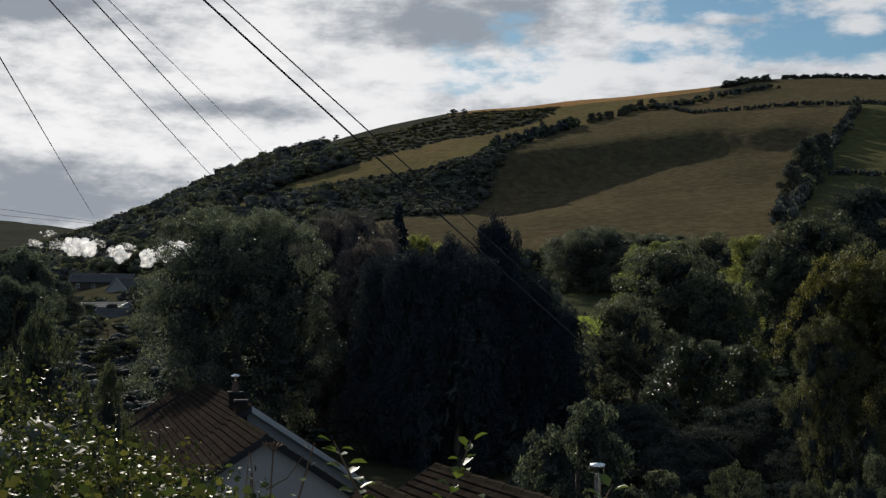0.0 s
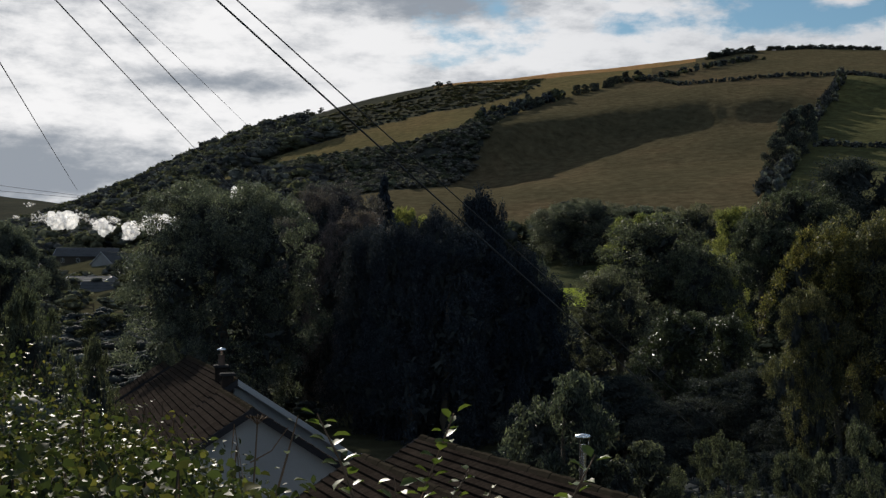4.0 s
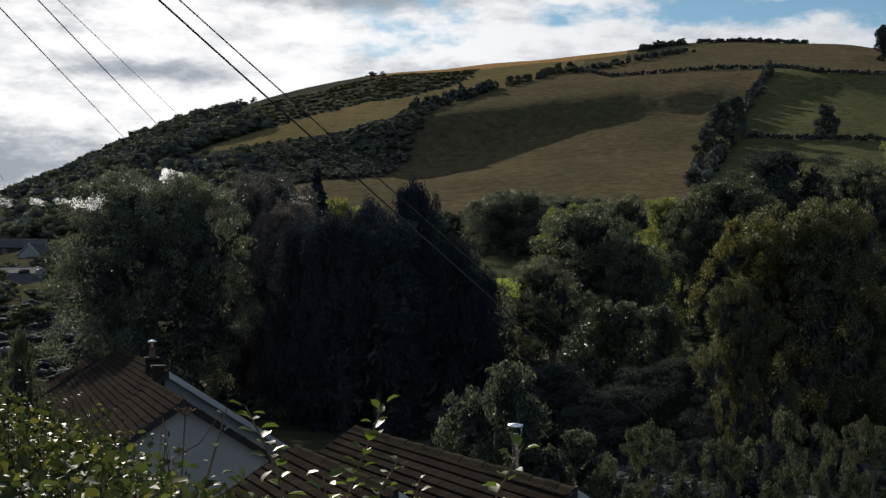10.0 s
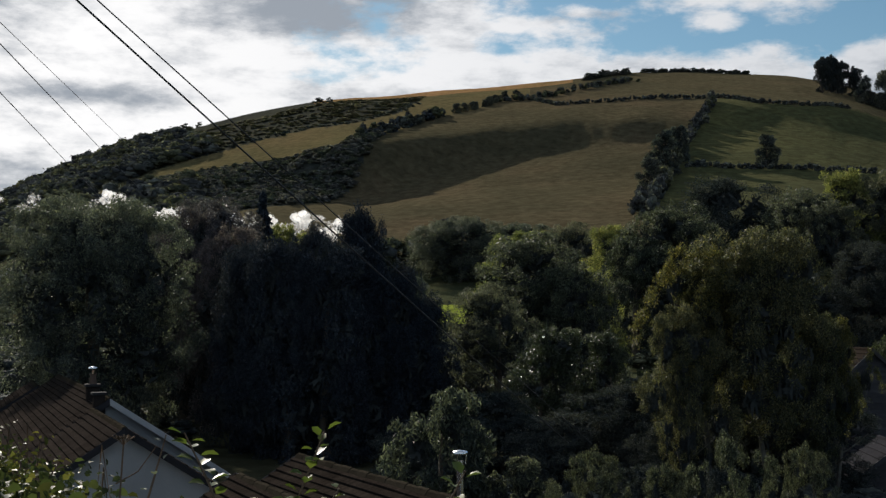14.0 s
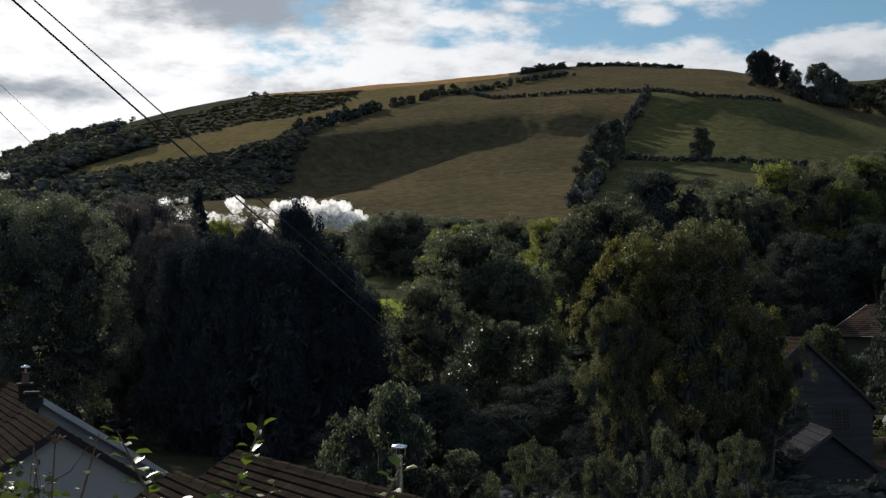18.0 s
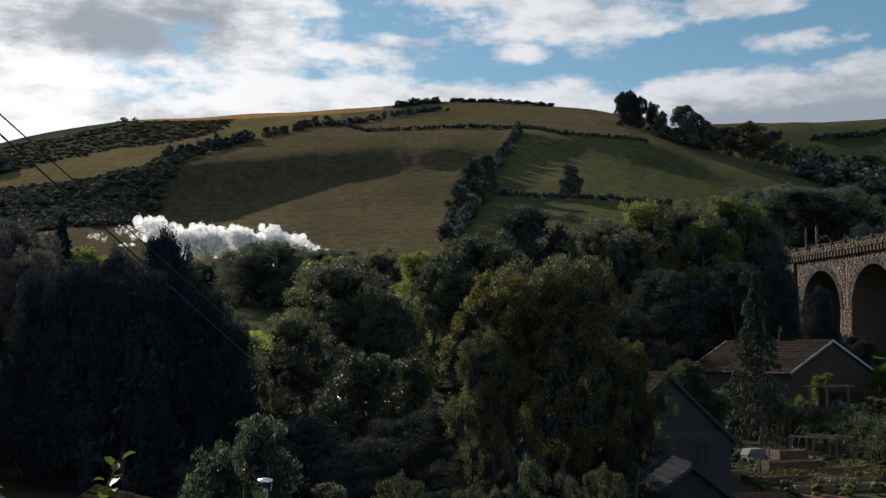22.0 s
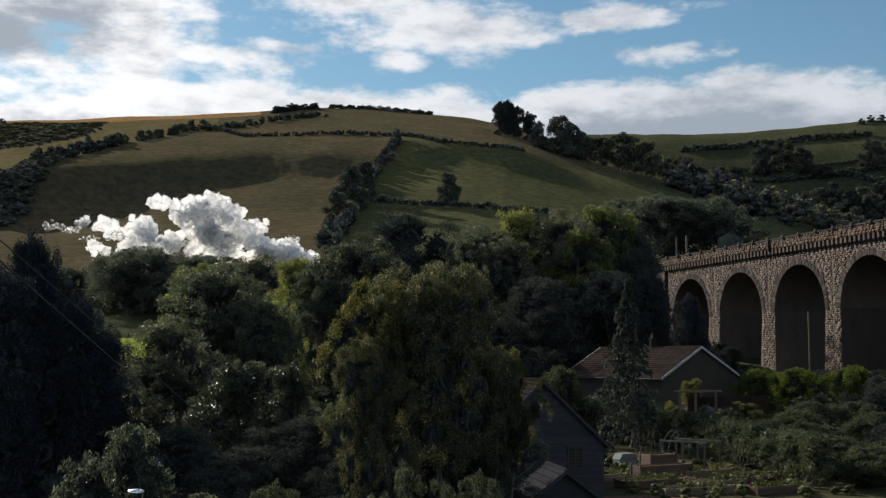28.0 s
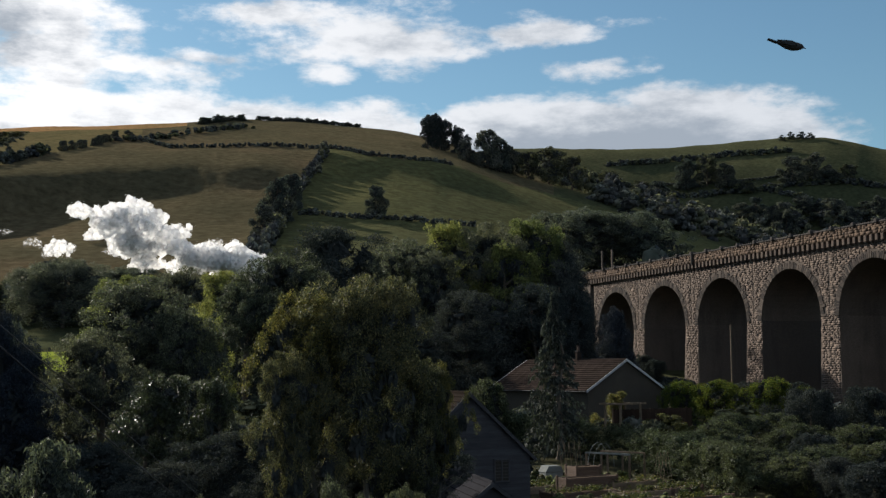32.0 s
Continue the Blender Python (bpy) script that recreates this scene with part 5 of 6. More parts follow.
def window(parent, x, y, z, w, h, face, depth=0.05, paint=M_FASCIA):
    """A window set on a wall: frame, bars and panes. face: which way it looks, in degrees about z."""
    m = pose(x, y, z, 0, 0, face)
    f = empty("window", m)
    f.parent = parent
    fr = bmesh.new()
    for a in ((-w / 2, -h / 2, w / 2, -h / 2 + 0.07), (-w / 2, h / 2 - 0.07, w / 2, h / 2), (-w / 2, -h / 2, -w / 2 + 0.07, h / 2), (w / 2 - 0.07, -h / 2, w / 2, h / 2), (-0.03, -h / 2, 0.03, h / 2)):
        box(fr, a[0], -depth, a[1], a[2], 0.02, a[3])
    part("window_frame", fr, paint, f)
    for s in (-1, 1):
        part("pane", boxed(min(0.03 * s, s * (w / 2 - 0.07)), -0.02, -h / 2 + 0.07, max(0.03 * s, s * (w / 2 - 0.07)), 0.0, h / 2 - 0.07), M_GLASS, f)
    return f


def chimney(x, y, z, w, h, label, pot=0.45, turn=0.0, cowl=None):
    c = empty("chimney_stack", pose(x, y, z, 0, 0, turn), label=label, category="chimney")
    part("brick_shaft", boxed(-w / 2, -w / 2, -0.8, w / 2, w / 2, h, 0.015), M_BRICK, c)
    part("cap", boxed(-w / 2 - 0.06, -w / 2 - 0.06, h, w / 2 + 0.06, w / 2 + 0.06, h + 0.1, 0.02), M_LEAD, c)
    if pot:
        v, f = tubes([[(0, 0, h + 0.1, 0.13), (0, 0, h + 0.1 + pot * 0.8, 0.10), (0, 0, h + 0.1 + pot, 0.13)]], 12)
        part("pot", mesh_of("pot", v, f, (M_POT,), smooth=True), None, c)
    if cowl:
        v, f = tubes([[(0, 0, h + 0.1 + pot, 0.05), (0, 0, h + 0.25 + pot, 0.05), (0, 0, h + 0.26 + pot, 0.17), (0, 0, h + 0.30 + pot, 0.16), (0, 0, h + 0.36 + pot, 0.02)]], 12)
        part("cowl", mesh_of("cowl", v, f, (M_STEEL,), smooth=True), None, c)
    return c


M_DARK_VERGE = plain("dark_bargeboard", (0.03, 0.03, 0.034), (0.02, 0.02, 0.023), 3, 0.95, 20, 0.2, spec=0.0)
house = gable_house("house", (-11.76, 38.22), (-19.55, 55.55), -0.85, 3.5, 2.3, -5.9, M_RENDER, M_TILE, "white rendered house under a brown tiled roof", 0.22, ridge_mat=M_MOSS, left_verge=M_DARK_VERGE)
wing = gable_house("house", (-9.26, 31.45), (-12.54, 38.75), -1.18, 3.0, 1.97, -5.9, M_RENDER, M_TILE, "white rendered gable wing with a brown tiled roof", 0.22, 0.3, verge=M_DARK_VERGE, ridge_mat=M_MOSS)
gable_house("house", (-20.4, 55.2), (-22.4, 59.8), -1.35, 2.6, 1.7, -5.9, M_RENDER, M_TILE, "lower end of the white house with a brown tiled roof", 0.22, verge=M_DARK_VERGE, ridge_mat=M_MOSS)
gable_house("house", (0.67, 18.99), (-4.12, 27.7), -1.45, 2.6, 1.6, -5.0, M_RENDER, M_TILE_RED, "low house under a mossy brown tiled roof", 0.2, ridge_mat=M_MOSS, left_verge=M_DARK_VERGE)
annex = gable_house("house", (-2.2, 19.6), (-5.1, 25.5), -1.6, 2.4, 1.5, -5.0, M_RENDER, M_TILE_RED, "lower annex under a brown tiled roof", 0.2, ridge_mat=M_MOSS, left_verge=M_DARK_VERGE)
bungalow = gable_house("bungalow", (44.9, 94.9), (40.3, 107.0), 2.2, 4.5, 2.45, -3.7, M_BUFF, M_TILE_BUNGALOW, "buff bungalow under a red-brown tiled roof")
window(bungalow, 4.0, 4.49, -3.6, 1.6, 1.2, 180)
chimney(42.8, 100.5, 2.0, 0.42, 0.85, "small brick chimney on the bungalow", 0.5)

barn = gable_house("barn", (18.5, 57.1), (17.9, 65.1), 0.35, 3.3, 3.1, -5.7, M_BOARD, M_TILE_RED, "dark weatherboarded barn under a brown tiled roof", verge=M_BOARD, over=0.25)
for k in range(38):
    # weatherboards, each lapping over the one below
    z = -6.0 + k * 0.158
    half = 3.3 if z < -3.1 else max(0.1, (0.1 - z - 0.16) / 3.1 * 3.3)
    bm = bmesh.new()
    prism(bm, [(0.19, z), (0.12, z + 0.004), (0.18, z + 0.17), (0.2, z + 0.17)], -half, half)
    part("weatherboard", bm, M_BOARD, barn)
window(barn, 0.15, -1.75, -3.9, 0.85, 1.15, -90, paint=M_BOARD)
# a porch leans on the barn's gable
porch = gable_house("porch", (17.3, 50.2), (17.9, 56.9), -3.4, 2.3, 1.8, -6.6, M_BOARD, M_DARK_VERGE, "low dark boarded porch against the barn", verge=M_BOARD, over=0.2)
for y in (-1.7, -1.35, -1.0, -0.65, -0.3, 2.0):
    part("stud", boxed(0.1, y - 0.05, -3.4, 0.2, y + 0.05, -2.0), M_RENDER, porch)

chimney(-12.15, 38.35, -1.65, 0.36, 0.92, "dark brick chimney stack on the white house", 0.0, 24)
chimney(-13.2, 40.95, -0.9, 0.42, 0.30, "tall chimney pot with a bright steel cowl", 0.35, 24, True)
M_PALE_ROOF = plain("pale_sheet_roof", (0.085, 0.09, 0.10), (0.06, 0.064, 0.07), 0.5, 0.95, 6, 0.2, spec=0.05)
for p, q, ridge, half, drop, wall, roof, label in (
        ((-99, 214), (-89, 211.5), 6.9, 3.2, 1.2, M_RENDER, M_PALE_ROOF, "low white building under a pale sheet roof"),
        ((-115, 266), (-111, 274), 13.9, 3.6, 2.6, M_RENDER, M_SLATE, "white gabled house in the village"),
        ((-97, 243), (-94, 252), 13.0, 4.2, 2.8, M_RENDER, M_SLATE, "white gabled house in the village"),
        ((-93, 232), (-99, 240), 9.6, 3.6, 2.4, M_BUFF, M_SLATE, "grey gabled house in the village"),
        ((-90, 200), (-80, 203), 5.6, 3.6, 2.2, M_BUFF, M_SLATE, "grey house at the edge of the village"),
        ((-142, 300), (-126, 303), 16.6, 3.6, 2.2, M_BUFF, M_SLATE, "terrace under slate roofs in the village"),
        ((-123, 255), (-129, 262), 11.2, 3.4, 2.3, M_RENDER, M_SLATE, "white house among the village trees")):
    home = gable_house("house", p, q, ridge, half, drop, ridge - drop - 5.5, wall, roof, label, 1.1)
    for y in (-1.5, 1.5):
        window(home, 0.19, y, -drop - 1.2, 0.9, 1.1, -90)
    for x in (2.5, 6.5):
        window(home, x, -half + 0.01, -drop - 1.2, 0.9, 1.1, 0)


def flue(x, y, z, h, label):
    f = empty("stove_flue", pose(x, y, z), label=label, category="flue")
    v, q = tubes([[(0, 0, -0.6, 0.075), (0, 0, h, 0.075)]], 12)
    part("pipe", mesh_of("pipe", v, q, (M_STEEL,), smooth=True), None, f)
    for a in (0, 2.1, 4.2):
        v, q = tubes([[(0.11 * math.cos(a), 0.11 * math.sin(a), h - 0.05, 0.012), (0.13 * math.cos(a), 0.13 * math.sin(a), h + 0.16, 0.012)]], 6)
        part("stay", mesh_of("stay", v, q, (M_STEEL,)), None, f)
    v, q = tubes([[(0, 0, h + 0.14, 0.165), (0, 0, h + 0.17, 0.17), (0, 0, h + 0.20, 0.15), (0, 0, h + 0.225, 0.01)]], 16)
    part("cap", mesh_of("cap", v, q, (M_STEEL,), smooth=True), None, f)


flue(-0.36, 25.0, -1.75, 0.5, "steel stove flue with a domed cap")

# ---- gardens below the viaduct ----
M_TIMBER = plain("weathered_timber", (0.17, 0.125, 0.085), (0.09, 0.068, 0.048), 2, 0.9, 25, 0.5, stretch=(0.3, 1, 1))
M_BED = plain("reddish_timber", (0.105, 0.066, 0.046), (0.058, 0.038, 0.029), 2, 0.9, 25, 0.5, stretch=(0.3, 1, 1))
M_EARTH = plain("garden_earth", (0.085, 0.062, 0.042), (0.05, 0.038, 0.028), 2, 1.0, 15, 0.8, spec=0.0)
M_PALE = plain("pale_plastic", (0.19, 0.205, 0.20), (0.12, 0.13, 0.125), 2, 0.8, 20, 0.1, spec=0.05)
M_PATH = plain("gravel_path", (0.30, 0.25, 0.19), (0.20, 0.17, 0.13), 3, 1.0, 40, 0.6, spec=0.0)
M_BRICKWAY = plain("red_brick_paving", (0.11, 0.06, 0.045), (0.065, 0.038, 0.03), 3, 0.95, 20, 0.5, spec=0.05)


def on_ground(name, x, y, turn, dz=0.0, **tags):
    return empty(name, pose(x, y, gz(x, y) + dz, 0, 0, turn), **tags)


def raised_bed(x, y, turn, length, wide, high, seed, mat=M_BED, crop=L_BRIGHT, label="timber raised bed with vegetables"):
    rg = rng_of(seed)
    b = on_ground("raised_bed", x, y, turn, label=label, category="raised bed", group="allotment beds")
    for s in (-1, 1):
        for k in range(max(1, round(high / 0.2))):
            part("board", boxed(-length / 2, s * wide / 2 - 0.03, k * 0.2, length / 2, s * wide / 2 + 0.03, k * 0.2 + 0.19, 0.01), mat, b)
            part("board", boxed(s * length / 2 - 0.03, -wide / 2, k * 0.2, s * length / 2 + 0.03, wide / 2, k * 0.2 + 0.19, 0.01), mat, b)
        for t in (-1, 1):
            part("corner_post", boxed(s * length / 2 - 0.06, t * wide / 2 - 0.06, -0.3, s * length / 2 + 0.06, t * wide / 2 + 0.06, high + 0.08, 0.01), mat, b)
    part("soil", boxed(-length / 2 + 0.04, -wide / 2 + 0.04, -0.2, length / 2 - 0.04, wide / 2 - 0.04, high - 0.06), M_EARTH, b)
    if crop:
        n = int(length * 5)
        c = np.stack(((rg.random(n) - 0.5) * length * 0.9, (rg.random(n) - 0.5) * wide * 0.8, np.full(n, high)), 1)
        v, f = leaf_cloud(rg, c, np.full((n, 3), 0.25), n * 34, 0.10)
        tagged(part("crop", mesh_of("crop", v, f, (crop,)), None, b), kind="stuff")
    return b


raised_bed(27.0, 62.4, 12, 3.4, 0.9, 0.8, 1, crop=None, label="deep reddish timber planter")
raised_bed(28.3, 66.0, 8, 1.6, 1.2, 1.0, 2, crop=None, label="tall reddish timber planter")
raised_bed(25.4, 59.6, 10, 4.2, 1.2, 0.4, 3)
raised_bed(28.6, 58.6, 14, 3.6, 1.2, 0.4, 4, M_TIMBER)
raised_bed(29.6, 62.8, 16, 3.2, 1.3, 0.4, 5, M_TIMBER)
raised_bed(31.0, 59.3, 20, 2.4, 1.2, 0.4, 6)
raised_bed(26.0, 56.2, 10, 4.0, 1.2, 0.35, 7, M_TIMBER)
raised_bed(30.2, 55.6, 16, 3.6, 1.2, 0.35, 8)
raised_bed(23.6, 62.5, 8, 2.4, 1.1, 0.4, 9, M_TIMBER)

frame_ = on_ground("cold_frame", 27.0, 67.8, 10, label="small pale plastic cold frame in the allotment", category="cold frame")
part("body", boxed(-0.6, -0.4, 0, 0.6, 0.4, 0.55, 0.03), M_PALE, frame_)
part("lid", prism(bmesh.new(), [(-0.63, 0.55), (0.63, 0.55), (0.4, 0.9), (-0.4, 0.9)], -0.43, 0.43), M_PALE, frame_)

cage = on_ground("fruit_cage", 30.6, 67.6, -58, label="pale rails on posts round a fruit plot", category="fruit cage")
part("rail", boxed(-1.6, -0.05, 1.45, 1.6, 0.05, 1.55), M_PALE, cage)
part("rail", boxed(-1.6, 1.6, 1.45, 1.6, 1.7, 1.55), M_TIMBER, cage)
for x in (-1.55, 0, 1.55):
    part("post", boxed(x - 0.05, -0.05, -0.3, x + 0.05, 0.05, 1.45), M_TIMBER, cage)
    part("post", boxed(x - 0.05, 1.6, -0.3, x + 0.05, 1.7, 1.45), M_TIMBER, cage)
arch = on_ground("hoop", 31.6, 70.4, 20, label="thin hoops over a vegetable bed", category="hoop")
for dy in (0.0, 0.5):
    v, f = tubes([[(0.9 * math.cos(a), dy, 0.4 + 1.5 * math.sin(a), 0.015) for a in np.linspace(0, math.pi, 15)]], 6)
    part("hoop_pipe", mesh_of("hoop_pipe", v, f, (M_PALE,), smooth=True), None, arch)
for i, (x, y, n) in enumerate(((29.0, 71.5, 5), (31.6, 63.0, 4), (23.5, 66.5, 5))):
    canes = on_ground("bean_canes", x, y, 15 + 20 * i, label="row of leaning bean canes", category="bean canes", group="bean rows")
    for k in range(n):
        for s in (-1, 1):
            v, f = tubes([[(k * 0.4, s * 0.35, -0.1, 0.014), (k * 0.4 + 0.05, 0, 1.9, 0.010)]], 5)
            part("cane", mesh_of("cane", v, f, (M_TIMBER,)), None, canes)
path_me = bmesh.new()
for k in range(12):
    x, y = 31.6 - 0.09 * k, 66.4 - 0.75 * k
    box(path_me, -0.16, -0.38, 0, 0.16, 0.38, 0.12, m=pose(x, y, gz(x, y) + 0.01 * (k % 3), 0, 0, -7))
tagged(new("garden_path", from_bm("garden_path", path_me, M_PATH)), "pale gravel path with a raised edge along the hedge", "path", kind="structure")


brick_me = bmesh.new()
for k in range(5):
    for j in range(10):
        x, y = 20.6 + k * 1.0 + 0.25 * j, 55.5 - j * 1.0
        box(brick_me, -0.48, -0.48, 0, 0.48, 0.48, 0.06, m=pose(x, y, gz(x, y) + 0.02, 0, 0, 14))
tagged(new("brick_path", from_bm("brick_path", brick_me, M_BRICKWAY)), "red-brown brick paving beside the barn", "path", kind="structure")


def clipped_hedge(name, line, h, wide, mat, label, seed, leaves=9000, leaf=0.11):
    """A garden hedge along a line: a dense core with leaves all over it."""
    rg = rng_of(seed)
    p = along(line, 0.09, rg, wide * 0.2)
    n = len(p)
    c = p.copy()
    lift = rg.random(n)
    c[:, 2] += h * (0.12 + 0.78 * lift) + rg.normal(0, 0.06, n)
    rr = np.full((n, 3), 0.42) * (0.6 + 0.7 * rg.random((n, 1)))
    base = np.array((*line[0], gz(*line[0])))
    ob = empty(name, Matrix.Translation(base), label=label, category="hedge")
    for k in np.array_split(np.arange(n), 9):
        lv, lf = leaf_cloud(rg, c[k], rr[k], leaves // 9, leaf, 0.7)
        cv, cf = cores(rg, c[k], rr[k], 0.55)
        tri = np.concatenate((lf[:, (0, 1, 2)], lf[:, (0, 2, 3)])) + len(cv)
        part("hedge_plant", mesh_of("hedge_plant", np.concatenate((cv, lv)) - base, np.concatenate((cf, tri)), (mat,)), None, ob)
    return ob


clipped_hedge("garden_hedge", ((30.6, 87.2), (32.0, 81.8), (33.3, 77.2), (34.3, 72.0), (34.0, 66.5), (33.4, 61.5), (32.8, 55.5)), 2.7, 1.2, L_HEDGE, "tall green garden hedge beside the allotment", 21, 90000, 0.085)

def board_fence(p, q, high):
    """A close-boarded fence: posts, two rails and upright boards."""
    turn = math.degrees(math.atan2(q[1] - p[1], q[0] - p[0]))
    length = math.hypot(q[0] - p[0], q[1] - p[1])
    f = on_ground("board_fence", p[0], p[1], turn, label="dark brown close-boarded garden fence", category="fence")
    for k in range(int(length / 1.8) + 1):
        part("post", boxed(k * 1.8 - 0.06, -0.02, -0.4, k * 1.8 + 0.06, 0.1, high + 0.08), M_FENCE, f)
    for z in (0.35, high - 0.35):
        part("rail", boxed(0, 0.0, z, length, 0.05, z + 0.09), M_FENCE, f)
    board = from_bm("board", boxed(0.004, -0.03, 0.02, 0.15, -0.005, high), M_FENCE)
    for k in range(int(length / 0.16)):
        part("board", board, None, f).location = (k * 0.16, 0, 0.02 * (k % 3))


M_FENCE = plain("brown_fence_boards", (0.030, 0.020, 0.016), (0.018, 0.013, 0.011), 2, 0.9, 25, 0.5, spec=0.05)
board_fence((38.4, 83.6), (46.0, 85.4), 2.6)
arbour = on_ground("pergola", 39.6, 83.2, 30, label="weathered timber pergola with climbers", category="pergola")
for x in (-1.3, 1.3):
    for y in (0, 1.4):
        part("post", boxed(x - 0.07, y - 0.07, -0.2, x + 0.07, y + 0.07, 3.0), M_TIMBER, arbour)
for k in range(6):
    part("beam", boxed(-1.5 + k * 0.6 - 0.04, -0.4, 3.0, -1.5 + k * 0.6 + 0.04, 1.8, 3.12), M_TIMBER, arbour)

mast = on_ground("telegraph_pole", 59.2, 102.1, 0, label="wooden telegraph pole beside the viaduct", category="pole")
v, f = tubes([[(0, 0, -0.5, 0.09), (0, 0, 8.2, 0.065)]], 8)
part("shaft", mesh_of("shaft", v, f, (M_TIMBER,), smooth=True), None, mast)

rail_fence = on_ground("field_fence", -72.7, 161.4, 12, label="pale two-rail fence below the village", category="fence")
for z in (0.35, 0.85):
    part("rail", boxed(-1.9, -0.04, z, 1.9, 0.04, z + 0.16), M_TIMBER, rail_fence)
for x in (-1.8, 0, 1.8):
    part("post", boxed(x - 0.06, -0.06, -0.5, x + 0.06, 0.06, 1.1), M_TIMBER, rail_fence)

# things grow under the trees
rg_ = rng_of(77)
free = lambda p: np.array([q for q in p if not (-21 < q[0] < -6 and 33 < q[1] < 57) and not (-8 < q[0] < 4 and 15 < q[1] < 31) and not (13.5 < q[0] < 23 and 51.5 < q[1] < 67) and not (38 < q[0] < 50 and 90 < q[1] < 110)])
LOW = [template(80 + i, "dome", 12, 200, 0.075, 0.45) for i in range(3)]
# undergrowth takes the leaf colour darkened for shade
scatter("undergrowth", free(np.concatenate((spread_out(rg_, -30, -14, 30, 62, 130), spread_out(rg_, -14, 5, 28, 50, 120), spread_out(rg_, 5, 15, 28, 62, 150), spread_out(rg_, 14, 24, 32, 47, 60), spread_out(rg_, -20, 21, 62, 100, 230)))), 1.3, 2.8, (L_SHADED, L_SHADED), "dark undergrowth of brambles and shrubs beneath the trees", "undergrowth", 9, LOW)
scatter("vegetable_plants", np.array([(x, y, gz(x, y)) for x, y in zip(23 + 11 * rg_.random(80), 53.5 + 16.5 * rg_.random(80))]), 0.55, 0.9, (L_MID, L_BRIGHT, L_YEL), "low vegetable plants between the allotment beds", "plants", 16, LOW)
scatter("valley_bushes", free(spread_out(rg_, -27, -18.5, 58, 160, 170)), 1.9, 4.0, (L_SHADED, L_SHADED), "dark bushes on the slope below the village", "bushes", 18, LOW)
scatter("village_shrubs", spread_out(rg_, -28, -19.5, 165, 262, 80), 2.3, 4.2, (F_DARK, F_MID), "garden shrubs and low trees between the village houses", "shrubs", 14)
scatter("thicket", free(np.concatenate((spread_out(rg_, -20, 21, 100, 150, 260), spread_out(rg_, -30, -20, 100, 150, 45), [p for p in spread_out(rg_, 21, 40, 90, 150, 150) if p[0] < 62]))), 1.8, 3.6, (F_DARK, F_MID), "thicket of bushes on the valley floor", "undergrowth", 10)
scatter("bushes_behind_viaduct", np.array([p for p in spread_out(rg_, 25, 62, 85, 190, 300) if 85 < p[0] < 98]), 3.6, 4.4, (L_DARK, L_DARK, L_OLIVE), "bushes behind the viaduct", "bushes", 15, LOW)
scatter("trees_behind_viaduct", np.array([p for p in spread_out(rg_, 25, 58, 90, 200, 420) if p[0] > 86]), 10.5, 8.5, (L_DARK, L_DARK, L_MID), "trees behind the viaduct", "trees", 12, LOW)

# ---- brambles and shoots in front of the camera ----
M_STEM = plain("woody_stem", (0.10, 0.075, 0.05), (0.055, 0.042, 0.03), 8, 0.8, 60, 0.3)
M_CANE = plain("dry_stem", (0.16, 0.10, 0.06), (0.09, 0.06, 0.04), 8, 0.8, 60, 0.3)
L_SHOOT = leafy("hazel_leaves", (0.048, 0.068, 0.020), (0.033, 0.048, 0.016), (0.095, 0.11, 0.026), 0.36, 0.42, 0.15)


def blades(rg, p, nrm, ax, size, broad=0.62):
    """Real leaves: two halves folded along a rib, pointed at the tip, six corners and two quads each."""
    n = len(p)
    nrm /= np.linalg.norm(nrm, axis=1)[:, None]
    ax = ax - nrm * (ax * nrm).sum(1)[:, None]
    ax /= np.linalg.norm(ax, axis=1)[:, None]
    b = np.cross(nrm, ax)
    s, w, up = size[:, None], size[:, None] * broad * 0.5, nrm * size[:, None] * 0.12
    v = np.stack((p, p + ax * s * 0.35 + b * w + up, p + ax * s * 0.75 + b * w * 0.7 + up, p + ax * s - nrm * s * 0.1, p + ax * s * 0.75 - b * w * 0.7 + up, p + ax * s * 0.35 - b * w + up, p + ax * s * 0.5), 1).reshape(-1, 3)
    k = np.arange(n)[:, None] * 7
    f = np.concatenate((k + (0, 1, 2, 6), k + (6, 2, 3, 4), k + (0, 6, 4, 5)))
    return v, f


